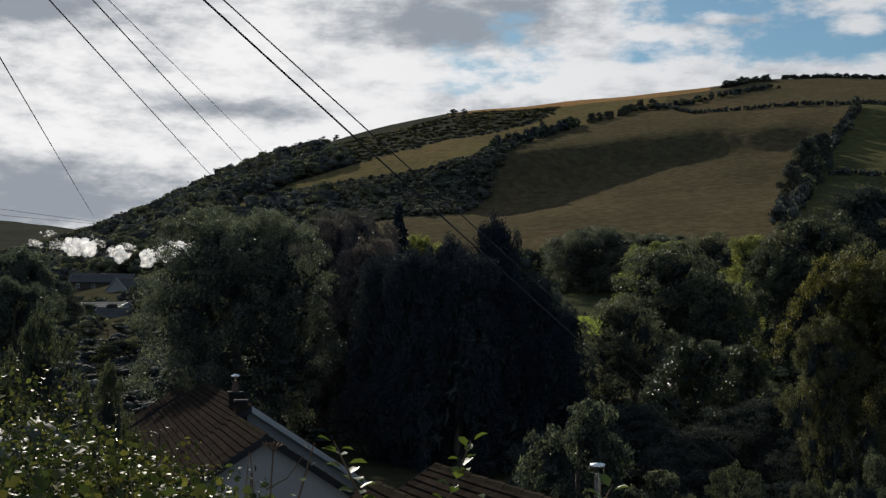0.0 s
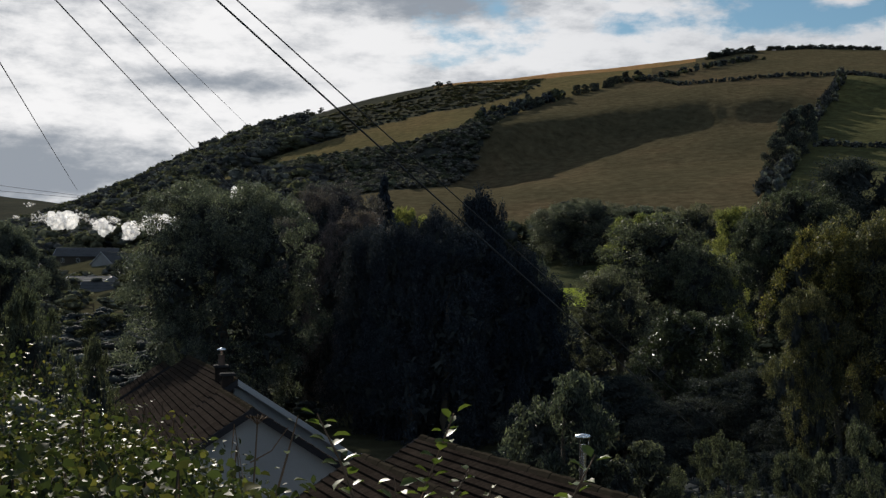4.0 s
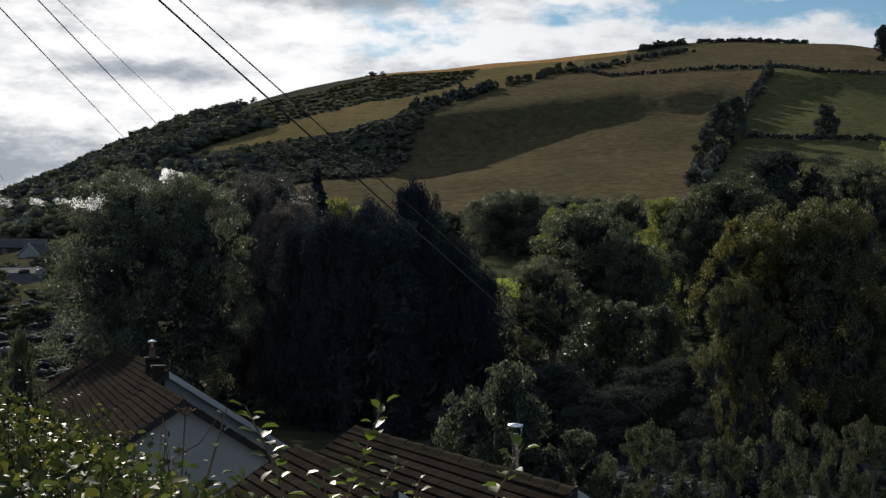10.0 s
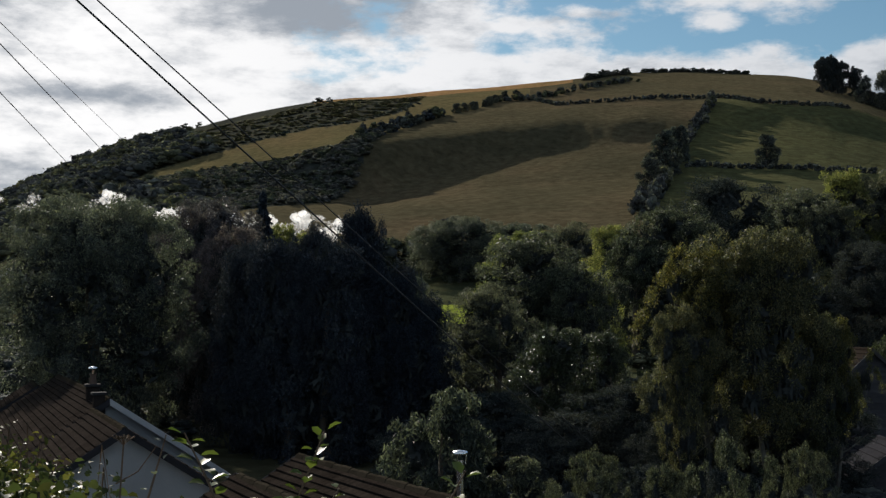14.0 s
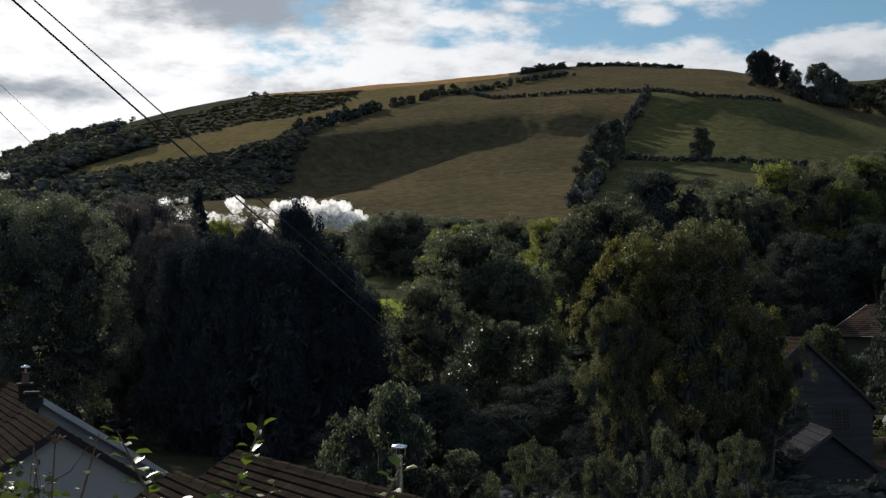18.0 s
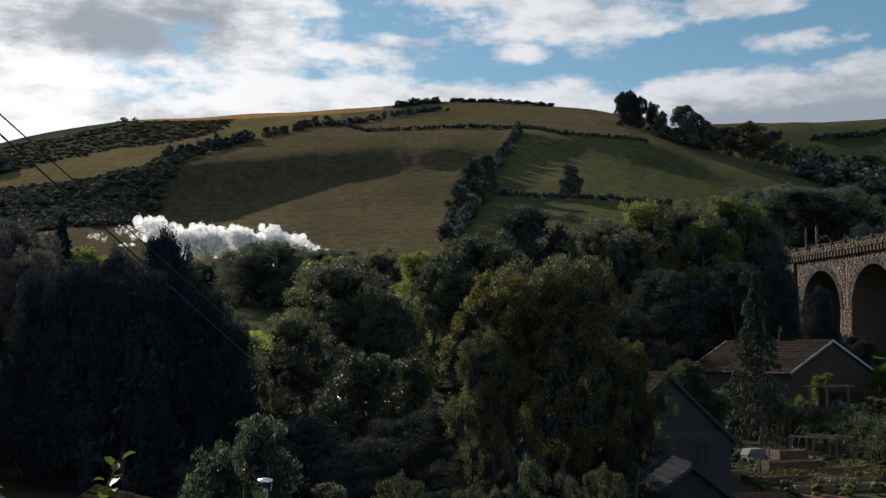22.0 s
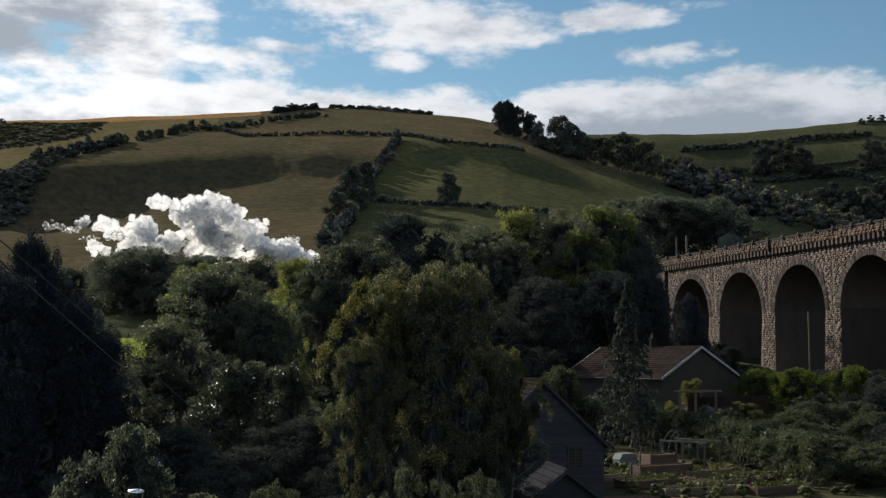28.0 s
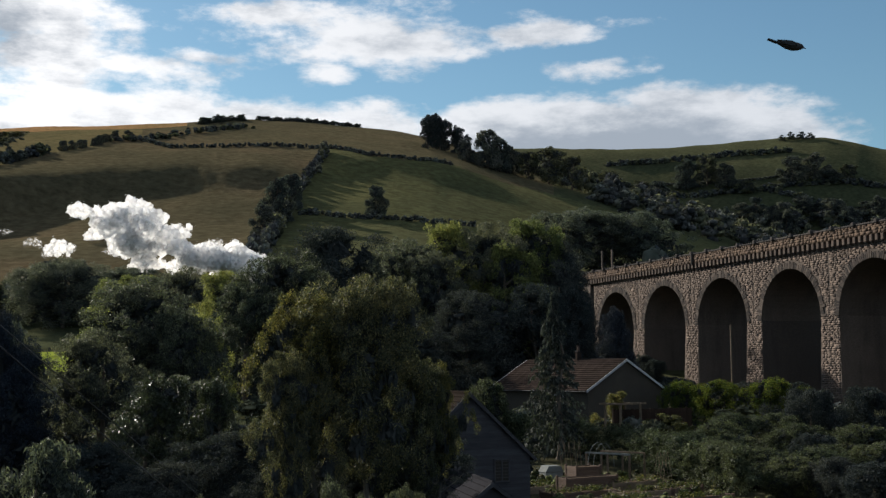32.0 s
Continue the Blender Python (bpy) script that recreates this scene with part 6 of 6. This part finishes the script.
def bramble(name, x, y, wide, deep, top, seed, leaves, size, label, mat=L_BRIGHT, turn=0):
    """A tangle of arching stems, leafy all over."""
    rg = rng_of(seed)
    z0 = gz(x, y)
    h = top - z0 - 0.04
    thing = empty(name, pose(x, y, z0, 0, 0, turn), label=label, category="bush")
    leaves = int(leaves * 4.0)
    n = 90
    c = np.stack(((rg.random(n) - 0.5) * wide, (rg.random(n) - 0.5) * deep, h * (0.35 + 0.60 * np.sqrt(rg.random(n)))), 1)
    c[:, 2] *= 1 - 0.35 * (np.abs(c[:, 0]) / wide * 2) ** 3
    rr = np.stack((0.14 + 0.16 * rg.random(n), 0.14 + 0.16 * rg.random(n), 0.12 + 0.12 * rg.random(n)), 1) * max(1.0, h * 0.55)
    k = rg.choice(n, leaves)
    d = rg.normal(0, 1, (leaves, 3))
    d /= np.linalg.norm(d, axis=1)[:, None]
    p = c[k] + d * rr[k] * (0.5 + 0.8 * rg.random((leaves, 1)))
    nrm = d * 0.6 + (0, 0, 0.3) + rg.normal(0, 0.55, (leaves, 3))
    v, f = blades(rg, p, nrm, rg.normal(0, 1, (leaves, 3)) + d * 0.6, size * 1.1 * (0.45 + 0.85 * rg.random(leaves) ** 1.5), 0.72)
    part("foliage", mesh_of("foliage", v, f, (mat,), smooth=False), None, thing)
    # solid lumps in the L_DARK leaf colour fill the thicket's inside
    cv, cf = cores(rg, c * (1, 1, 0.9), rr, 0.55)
    part("dead_growth", mesh_of("dead_growth", cv, cf, (L_DARK,)), None, thing, "solid lumps that fill the inside of the thicket")
    paths = []
    for _ in range(26):
        a, b = (rg.random(2) - 0.5) * (wide, deep) * 0.8, (rg.random(2) - 0.5) * (wide, deep)
        m = (a + b) / 2
        paths.append([(*a, 0, 0.008), (*(a * 0.7 + m * 0.3), h * 0.55, 0.007), (*m, h * (0.8 + 0.22 * rg.random()), 0.005), (*b, h * (0.45 + 0.35 * rg.random()), 0.003)])
    v, f = tubes(paths, 5)
    part("stem_tangle", mesh_of("stem_tangle", v, f, (M_STEM,), smooth=True), None, thing)
    return thing


for i, (x, y, wide, deep, top, n, size) in enumerate((
        (-3.9, 7.6, 2.6, 1.4, 0.90, 3400, 0.046), (-3.0, 6.9, 2.0, 1.4, 0.86, 3000, 0.046), (-2.35, 5.9, 1.7, 1.2, 0.84, 2600, 0.047),
        (-1.75, 5.2, 1.3, 1.0, 0.80, 2000, 0.048), (-1.9, 4.2, 1.4, 0.9, 1.02, 1500, 0.055), (-1.25, 3.8, 0.9, 0.8, 0.97, 900, 0.060),
        (-1.2, 4.7, 0.9, 0.8, 0.83, 1100, 0.050), (-0.75, 4.5, 0.8, 0.6, 0.80, 800, 0.050), (-5.4, 9.2, 2.6, 1.8, 1.25, 3000, 0.046), (-4.9, 11.0, 2.4, 1.8, 0.65, 2600, 0.046),
        (-0.15, 4.2, 0.9, 0.5, 0.74, 700, 0.050))):
    bramble("bramble_bush", x, y, wide, deep, top, 100 + i, n, size, "sunlit bramble thicket with yellowing leaves", turn=10)


def shoot(x0, y0, z0, x1, y1, z1, leaves, size, seed, label, mat=L_SHOOT):
    """A young shoot that stands up out of the thicket, with a few broad leaves."""
    rg = rng_of(seed)
    leaves, size = int(leaves * 1.7), size * 0.72
    low = gz(x0, y0)
    thing = empty("leafy_shoot", Matrix.Translation((x0, y0, low)), label=label, category="shoot", group="shoots before the thicket")
    a, b = Vector((0, 0, z0 - low)), Vector((x1 - x0, y1 - y0, z1 - low))
    mid = (a + b) / 2 + Vector((rg.normal(0, 0.02), rg.normal(0, 0.02), 0))
    v, f = tubes([[(0, 0, 0, 0.007), (*a, 0.006), (*mid, 0.005), (*b, 0.0025)]], 6)
    part("stem", mesh_of("stem", v, f, (M_CANE,), smooth=True), None, thing)
    for k in range(leaves):
        t = 0.12 + 0.88 * (k + 0.5) / leaves
        p = a.lerp(mid, t * 2) if t < 0.5 else mid.lerp(b, t * 2 - 1)
        ang = k * 2.4 + rg.normal(0, 0.4)
        ax = np.array([[math.cos(ang), math.sin(ang), 0.25 + rg.normal(0, 0.3)]])
        nr = np.array([[-0.3 * math.cos(ang) + rg.normal(0, 0.3), -0.3 * math.sin(ang) + rg.normal(0, 0.3), 1.0]])
        v, f = blades(rg, np.array([p[:]]) + ax * 0.015, nr, ax, np.array([size * (0.7 + 0.5 * rg.random())]), 0.72)
        part("leaf", mesh_of("leaf", v, f, (mat,), smooth=True), None, thing)
    return thing


shoot(-0.83, 4.21, 0.85, -1.03, 4.37, 1.20, 11, 0.085, 1, "green shoot with broad sunlit leaves")
shoot(-0.67, 4.24, 0.80, -0.53, 4.46, 1.20, 13, 0.080, 2, "green shoot with broad sunlit leaves")
shoot(-0.72, 4.10, 0.70, -0.70, 4.14, 1.00, 8, 0.085, 3, "short shoot with bright green leaves")
shoot(-0.60, 4.15, 0.70, -0.45, 4.25, 1.02, 12, 0.060, 4, "twiggy shoot with small leaves")
shoot(-0.17, 4.40, 0.70, -0.01, 4.58, 1.04, 9, 0.085, 5, "green shoot with broad sunlit leaves")
shoot(-0.48, 4.25, 0.65, -0.38, 4.33, 0.95, 10, 0.055, 6, "twiggy shoot with small dry leaves", L_YEL)
shoot(-1.38, 5.05, 0.75, -1.30, 5.15, 1.12, 3, 0.05, 7, "bare dark twig above the thicket", L_DARK)

dry_stalk = empty("dry_flower_stalk", Matrix.Translation((-1.47, 5.0, gz(-1.47, 5.0))), label="dry brown flower stalk with a flat umbel above the brambles", category="plant")
stalk_top = 1.13 - gz(-1.47, 5.0)
v, f = tubes([[(0, 0, 0, 0.006), (-0.02, 0, stalk_top * 0.6, 0.005), (0.03, 0, stalk_top - 0.04, 0.0035)]], 6)
part("stem", mesh_of("stem", v, f, (M_CANE,), smooth=True), None, dry_stalk)
v, f = tubes([[(0.0, 0, stalk_top - 0.20, 0.004), (0.09, 0.01, stalk_top - 0.15, 0.003), (0.16, 0.02, stalk_top - 0.05, 0.002)]], 6)
part("side_stem", mesh_of("side_stem", v, f, (M_CANE,), smooth=True), None, dry_stalk)
for k in range(16):
    a, q = k * 2.39996, 0.055 * math.sqrt((k + 0.5) / 16)
    v, f = tubes([[(0.03, 0, stalk_top - 0.04, 0.0012), (0.03 + q * 0.6 * math.cos(a), q * 0.6 * math.sin(a), stalk_top - 0.015, 0.001), (0.03 + q * math.cos(a), q * math.sin(a), stalk_top - 0.004 * (k % 3), 0.0045)]], 5)
    part("ray", mesh_of("ray", v, f, (M_CANE,)), None, dry_stalk)

# ---- overhead wires ----
M_CABLE = plain("black_cable", (0.028, 0.028, 0.03), (0.02, 0.02, 0.021), 3, 0.5, 20, 0.1)


def wire(a, b, back, sag, radius, label, n=28):
    """A cable from b to a and on past a, hung a little slack."""
    a, b = Vector(a), Vector(b)
    a = a + (a - b) * back
    pts = []
    for i in range(n + 1):
        t = i / n
        p = a.lerp(b, t)
        pts.append((p.x, p.y, p.z - sag * 4 * t * (1 - t), radius))
    v, f = tubes(pts and [pts], 6)
    ob = new("overhead_cable", mesh_of("overhead_cable", v, f, (M_CABLE,), smooth=True))
    return tagged(ob, label, "cable", "overhead cables")


wire((-3.96, 12.37, 4.83), (1.81, 23.94, -0.79), 0.9, 0.05, 0.011, "black service cable that slants down to a house")
wire((-3.85, 12.73, 4.92), (2.3, 24.4, -0.84), 0.9, 0.05, 0.008, "black service cable that slants down to a house")
wire((-7.17, 14.31, 5.84), (-23.93, 76.34, 9.23), 0.3, 0.03, 0.010, "thin overhead cable across the valley")
wire((-6.68, 14.54, 5.88), (-23.57, 81.67, 11.02), 0.3, 0.03, 0.010, "thin overhead cable across the valley")
wire((-6.91, 15.53, 6.17), (-22.91, 84.96, 12.22), 0.3, 0.03, 0.006, "thin overhead cable across the valley")
wire((-12.01, 21.92, 6.99), (-37.29, 81.91, 9.87), 0.3, 0.03, 0.014, "thin overhead cable across the valley")
wire((-67.95, 133.72, 15.45), (-69.9, 155.0, 16.4), 2.0, 0.1, 0.025, "far power line above the village")
wire((-67.95, 133.72, 14.9), (-69.9, 155.0, 16.1), 2.0, 0.1, 0.025, "far power line above the village")

# ---- steam of a train that runs behind the trees ----
def steam_material(name, torn):
    """Dense white droplets: light wanders about inside and comes out all round; wisps are torn thin in places."""
    def build(t):
        n = noise_of(t, 1.6, 5, 0.65)
        p = node(t, "ShaderNodeBsdfDiffuse", Color=(1.0, 1.0, 1.0))
        t.links.new(bump(t, n, 0.6, 0.5), p.inputs["Normal"])
        tl = node(t, "ShaderNodeBsdfTranslucent", Color=(1.0, 1.0, 1.0))
        both = node(t, "ShaderNodeMixShader", i0=0.85)
        t.links.new(p.outputs[0], both.inputs[1])
        t.links.new(tl.outputs[0], both.inputs[2])
        soft = node(t, "ShaderNodeMixShader", i0=0.42)
        t.links.new(node(t, "ShaderNodeBsdfTransparent").outputs[0], soft.inputs[1])
        t.links.new(both.outputs[0], soft.inputs[2])
        if not torn:
            return soft.outputs[0]
        clear = node(t, "ShaderNodeBsdfTransparent")
        rag = noise_of(t, 1.3, 7, 0.75)
        mx = node(t, "ShaderNodeMixShader")
        t.links.new(mrange(t, rag, 0.49, 0.66), mx.inputs[0])
        t.links.new(clear.outputs[0], mx.inputs[1])
        t.links.new(soft.outputs[0], mx.inputs[2])
        return mx.outputs[0]
    return material(name, build)


M_STEAM = steam_material("steam", False)
M_WISP = steam_material("thin_steam", True)


def puff_mesh(seed, lobes, size, stretch=1.0, mat=M_STEAM, voxel=0.042):
    """A billow: many rounded lobes, each with smaller bulges, and torn flecks round the rim."""
    rg = rng_of(seed)
    v0, f0 = ICO3
    vs, fs, n = [], [], 0
    for k in range(lobes):
        d = rg.normal(0, 1, 3)
        d /= np.linalg.norm(d)
        c = d * size * 0.36 * (rg.random() ** 0.4) * (1.3 * stretch, 1.0, 0.85)
        r = size * (0.06 + 0.15 * rg.random() ** 1.4)
        off = Vector((rg.random() * 40, rg.random() * 40, rg.random() * 40))
        b = np.array([noise.fractal(Vector(p) * 1.9 + off, 0.8, 2.1, 4) for p in v0])
        e = np.array([abs(noise.noise(Vector(p) * 3.4 + off)) for p in v0])
        vs.append(v0 * (r * (1 + 0.32 * b + 0.25 * e))[:, None] + c)
        fs.append(f0 + n)
        n += len(v0)
    # the lobes are melted into one skin, which is then roughened
    rough = bpy.data.objects.new("melt", mesh_of("melt", np.concatenate(vs), np.concatenate(fs), (mat,)))
    scene.collection.objects.link(rough)
    mod = rough.modifiers.new("melt", "REMESH")
    mod.mode, mod.voxel_size = "VOXEL", size * voxel
    me = bpy.data.meshes.new_from_object(rough.evaluated_get(bpy.context.evaluated_depsgraph_get()))
    bpy.data.objects.remove(rough)
    co = np.empty(len(me.vertices) * 3, np.float32)
    me.vertices.foreach_get("co", co)
    co = co.reshape(-1, 3)
    nm = np.array([v.normal[:] for v in me.vertices])
    bulge = np.array([noise.fractal(Vector(p) * (8.0 / size) + Vector((seed, 0, 0)), 0.6, 2.2, 5) for p in co])
    co = co + nm * (bulge * size * 0.085)[:, None]
    faces = np.array([(*p.vertices, p.vertices[0])[:4] if len(p.vertices) == 3 else tuple(p.vertices) for p in me.polygons])
    bpy.data.meshes.remove(me)
    tri = np.concatenate((faces[:, (0, 1, 2)], faces[:, (0, 2, 3)]))
    tri = tri[(tri[:, 0] != tri[:, 2]) & (tri[:, 1] != tri[:, 2])]
    n = 70 if mat is M_WISP else 150
    pick = rg.choice(len(co), n)
    far = rg.random((n, 1)) ** 2 * size * 0.12
    fr = size * (0.006 + 0.014 * rg.random((n, 3)))
    fv, ff = cores(rg, co[pick] + nm[pick] * far, fr, 1.0)
    return mesh_of("steam_puff", np.concatenate((co, fv)), np.concatenate((tri, ff + len(co))), (mat,), smooth=True)


PUFFS = {"big": [puff_mesh(30 + i, 40, 5.6, 1.15) for i in range(4)], "mid": [puff_mesh(40 + i, 26, 4.2, 1.25) for i in range(4)],
         "wisp": [puff_mesh(50 + i, 13, 3.0, 1.6, M_WISP, 0.045) for i in range(4)]}
TRACK_R = 232.0
HEAD = ((-12, -30.0), (0, -18.6), (9, -10.9), (12, -8.2), (14, -5.6), (17, -3.4), (19, -2.1), (24, 3.3), (27, 6.2), (29, 7.4), (32, 8.5))


def head_at(t):
    """The bearing of the train's chimney at t seconds."""
    return float(np.interp(t, [h[0] for h in HEAD], [h[1] for h in HEAD]))


# single puffs: kind, bearing, height at first and at last, when it rises, when it is gone
SINGLE = (("wisp", -26.7, 16.5, 17.5, -12, 2.4), ("wisp", -26.3, 18.0, 20.0, -11, 3.2), ("mid", -25.2, 16.5, 18.0, -9, 10.5), ("wisp", -25.8, 16.5, 18.0, -9, 5.0), ("mid", -24.6, 16.5, 17.5, -8, 4.4),
          ("wisp", -24.2, 17.0, 20.0, -8, 12.5), ("wisp", -23.5, 15.8, 17.0, -7, 4.2), ("mid", -23.0, 15.0, 17.5, -6, 8.0), ("wisp", -22.6, 16.0, 19.5, -6, 11.0), ("mid", -22.0, 15.0, 15.5, -5, 3.9), ("mid", -21.2, 15.6, 17.0, -4, 5.0),
          ("mid", -20.6, 16.0, 19.0, -3.5, 10.4), ("mid", -20.0, 16.5, 20.0, -3, 10.0), ("wisp", -21.7, 15.0, 23.5, -2, 13.6), ("wisp", -20.3, 16.0, 25.5, -2, 14.6), ("wisp", -19.2, 17.0, 22.5, -1, 11.4), ("mid", -18.7, 16.6, 19.5, -1, 9.5),
          ("mid", -18.0, 17.0, 21.5, 0, 10.6), ("wisp", -17.7, 16.0, 25.0, 0, 15.4), ("wisp", -18.4, 16.0, 27.5, 1, 17.8), ("wisp", -17.4, 16.0, 24.0, 1, 13.0),
          ("wisp", -13.2, 18.0, 26.0, 6, 20.5), ("wisp", -12.4, 18.0, 27.0, 7, 20.2), ("wisp", -11.6, 18.0, 26.5, 7.5, 19.8), ("wisp", -10.8, 18.5, 25.0, 8, 18.4), ("mid", -11.2, 17.5, 23.0, 8, 16.8),
          ("wisp", -4.4, 19.0, 26.5, 16, 28.4), ("wisp", -3.6, 19.0, 27.5, 16.6, 29.6), ("wisp", -2.8, 19.0, 27.0, 17.2, 31.0), ("wisp", -1.9, 20.0, 28.0, 18, 40), ("wisp", -1.2, 20.0, 25.5, 18.6, 40), ("wisp", -0.6, 20.0, 27.0, 19, 40))
# the thin line of steam that shows over the copper trees
OVER_TREES = (("wisp", -20.6, 20.3, 23.3, 2, 15), ("mid", -16.9, 22.6, 25.6, 3.5, 15.5), ("wisp", -17.1, 22.3, 25.3, 4, 16), ("mid", -13.4, 18.5, 21.5, 6.5, 16), ("wisp", -13.1, 19.4, 22.4, 6.8, 17),
          ("mid", -11.6, 18.1, 21.1, 7.6, 16.5), ("mid", -10.8, 18.1, 21.1, 8, 17), ("wisp", -11.2, 19.0, 22.0, 8.2, 17.5), ("mid", -9.5, 17.3, 20.3, 9.2, 17), ("wisp", -8.8, 17.1, 20.1, 9.6, 18))


def steam_plan():
    """kind, bearing, first height, climb in metres a second, when it rises and when it is gone."""
    rg = rng_of(99)
    plan = [(k, a, z0, (z1 - z0) / (t1 - t0), t0, t1, rg.normal(0, 0.5, 3), rg.random() * 360, int(rg.integers(4))) for k, a, z0, z1, t0, t1 in SINGLE]
    # the tallest billows
    for k in range(12):
        plan.append(("big" if k % 4 == 0 else "mid", 0.6 + 2.6 * rg.random(), 20.0, 0.9 + 0.6 * rg.random(), 21.6 + 2.0 * rg.random(), 44.0, rg.normal(0, 1.2, 3), rg.random() * 360, int(rg.integers(4))))
    t = 3.0
    while t < 31.8:
        if t < 10:
            step, kinds, z, climb, life = 0.55, (("wisp", 1.0), ("mid", 0.25)), 18.0, 0.5, 8.5
        elif t < 13.0:
            step, kinds, z, climb, life = 0.4, (("wisp", 1.0), ("mid", 0.6)), 18.8, 0.6, 8.0
        elif t < 20:
            step, kinds, z, climb, life = 0.36, (("big", 0.35 if t > 16.5 else 0.0), ("mid", 1.0), ("mid", 0.8), ("wisp", 0.5)), 19.4, 0.7, 9.0
        else:
            step, kinds, z, climb, life = 0.34, (("big", 0.55), ("mid", 0.95), ("mid", 0.6), ("wisp", 0.5)), 19.6, 0.98, 11.0
        for kind, chance in kinds:
            if rg.random() < chance:
                k = (0.30 + 0.70 * rg.random()) if t > 20 else 0.2 + 0.8 * rg.random() ** 0.7
                plan.append((kind, head_at(t + 0.3 * rg.random()), z + 0.8 * rg.normal(), climb * k, t, t + life * (0.75 + 0.35 * rg.random()) * (1.15 if kind == "wisp" else 1.0), rg.normal(0, 1.2, 3), rg.random() * 360, int(rg.integers(4))))
        t += step
    plan += [(k, a, z0, (z1 - z0) / (t1 - t0), t0, t1, rg.normal(0, 0.5, 3), rg.random() * 360, int(rg.integers(4))) for k, a, z0, z1, t0, t1 in OVER_TREES]
    return plan


def steam_rows(az, z, climb, born, gone, off, turn):
    """Rows of a puff: it waits below the line, bursts up, hangs and climbs, then drifts off into the slope behind."""
    a = radians(az)
    x, y = TRACK_R * math.sin(a) + off[0], TRACK_R * math.cos(a) + off[1]
    low = gz(x, y) - 7
    top = z + climb * (gone - born)
    k = 1.0
    while gz(x * k, y * k) < 1.6 + (top - 1.6) * k + 6 and k < 2.2:
        k += 0.02
    stops = ((-60, low, 1.0), (born - 0.9, low, 1.0), (born + 0.5, z, 1.0), (gone, top, 1.0), (gone + 2.0, 1.6 + (top - 1.6) * k, k), (80, 1.6 + (top - 1.6) * k, k))
    ts = [s[0] for s in stops]
    rows = []
    for t in sorted({0.0, 32.0, *(s for s in ts if 0 < s < 32)}):
        f = float(np.interp(t, ts, [s[2] for s in stops]))
        rows.append((t, pose((x - 0.12 * (t - born)) * f, y * f, float(np.interp(t, ts, [s[1] for s in stops])), 0, 0, turn + max(-20.0, min(40.0, (t - born) * 2.0)))))
    return rows


STEAM = []
for kind, az, z, climb, born, gone, off, turn, i in steam_plan():
    ob = new("steam_puff", PUFFS[kind][i])
    tagged(ob, "billow of white steam above the trees" if kind != "wisp" else "thin wisp of white steam above the trees", "steam", "steam of the train")
    STEAM.append((ob, steam_rows(az, z, climb, born, gone, off, turn)))

# ---- a bird flies past ----
M_BIRD = plain("dark_feathers", (0.022, 0.022, 0.026), (0.014, 0.014, 0.016), 20, 0.7, 90, 0.3)
bird = empty("bird", label="small dark bird in flight with folded wings", category="bird")
v, f = tubes([[(-0.055, 0, 0.005, 0.006), (-0.035, 0, 0.002, 0.011), (-0.005, 0, 0, 0.021), (0.03, 0, -0.002, 0.024), (0.055, 0, 0, 0.019), (0.072, 0, 0.002, 0.013), (0.082, 0, 0, 0.004)]], 12)
part("body", mesh_of("body", v, f, (M_BIRD,), smooth=True), None, bird)
v, f = tubes([[(0.080, 0, 0, 0.0045), (0.094, 0, -0.003, 0.0008)]], 6)
part("beak", mesh_of("beak", v, f, (M_BIRD,)), None, bird)
part("tail", prism(bmesh.new(), [(-0.05, 0.006), (-0.095, 0.012), (-0.097, 0.008), (-0.05, -0.002)], -0.014, 0.014), M_BIRD, bird)
for s in (-1, 1):
    wing = bmesh.new()
    prism(wing, [(0.045, 0.004), (0.02, 0.016), (-0.02, 0.013), (-0.055, 0.008), (-0.02, -0.004), (0.02, -0.010)], s * 0.020, s * 0.030)
    part("wing", wing, M_BIRD, bird)


def motions():
    for ob, rows in STEAM:
        walk(ob, rows)
    walk(bird, [(0.0, pose(-20.0, 2.0, 9.0, 0, 12, 0)), (31.6, pose(-1.2, 5.3, 4.9, 0, 14, -6)), (31.9, pose(2.2, 5.15, 3.62, 0, 13, -6)), (32.0, pose(3.37, 5.03, 3.16, 0, 12, -20))])


motions()
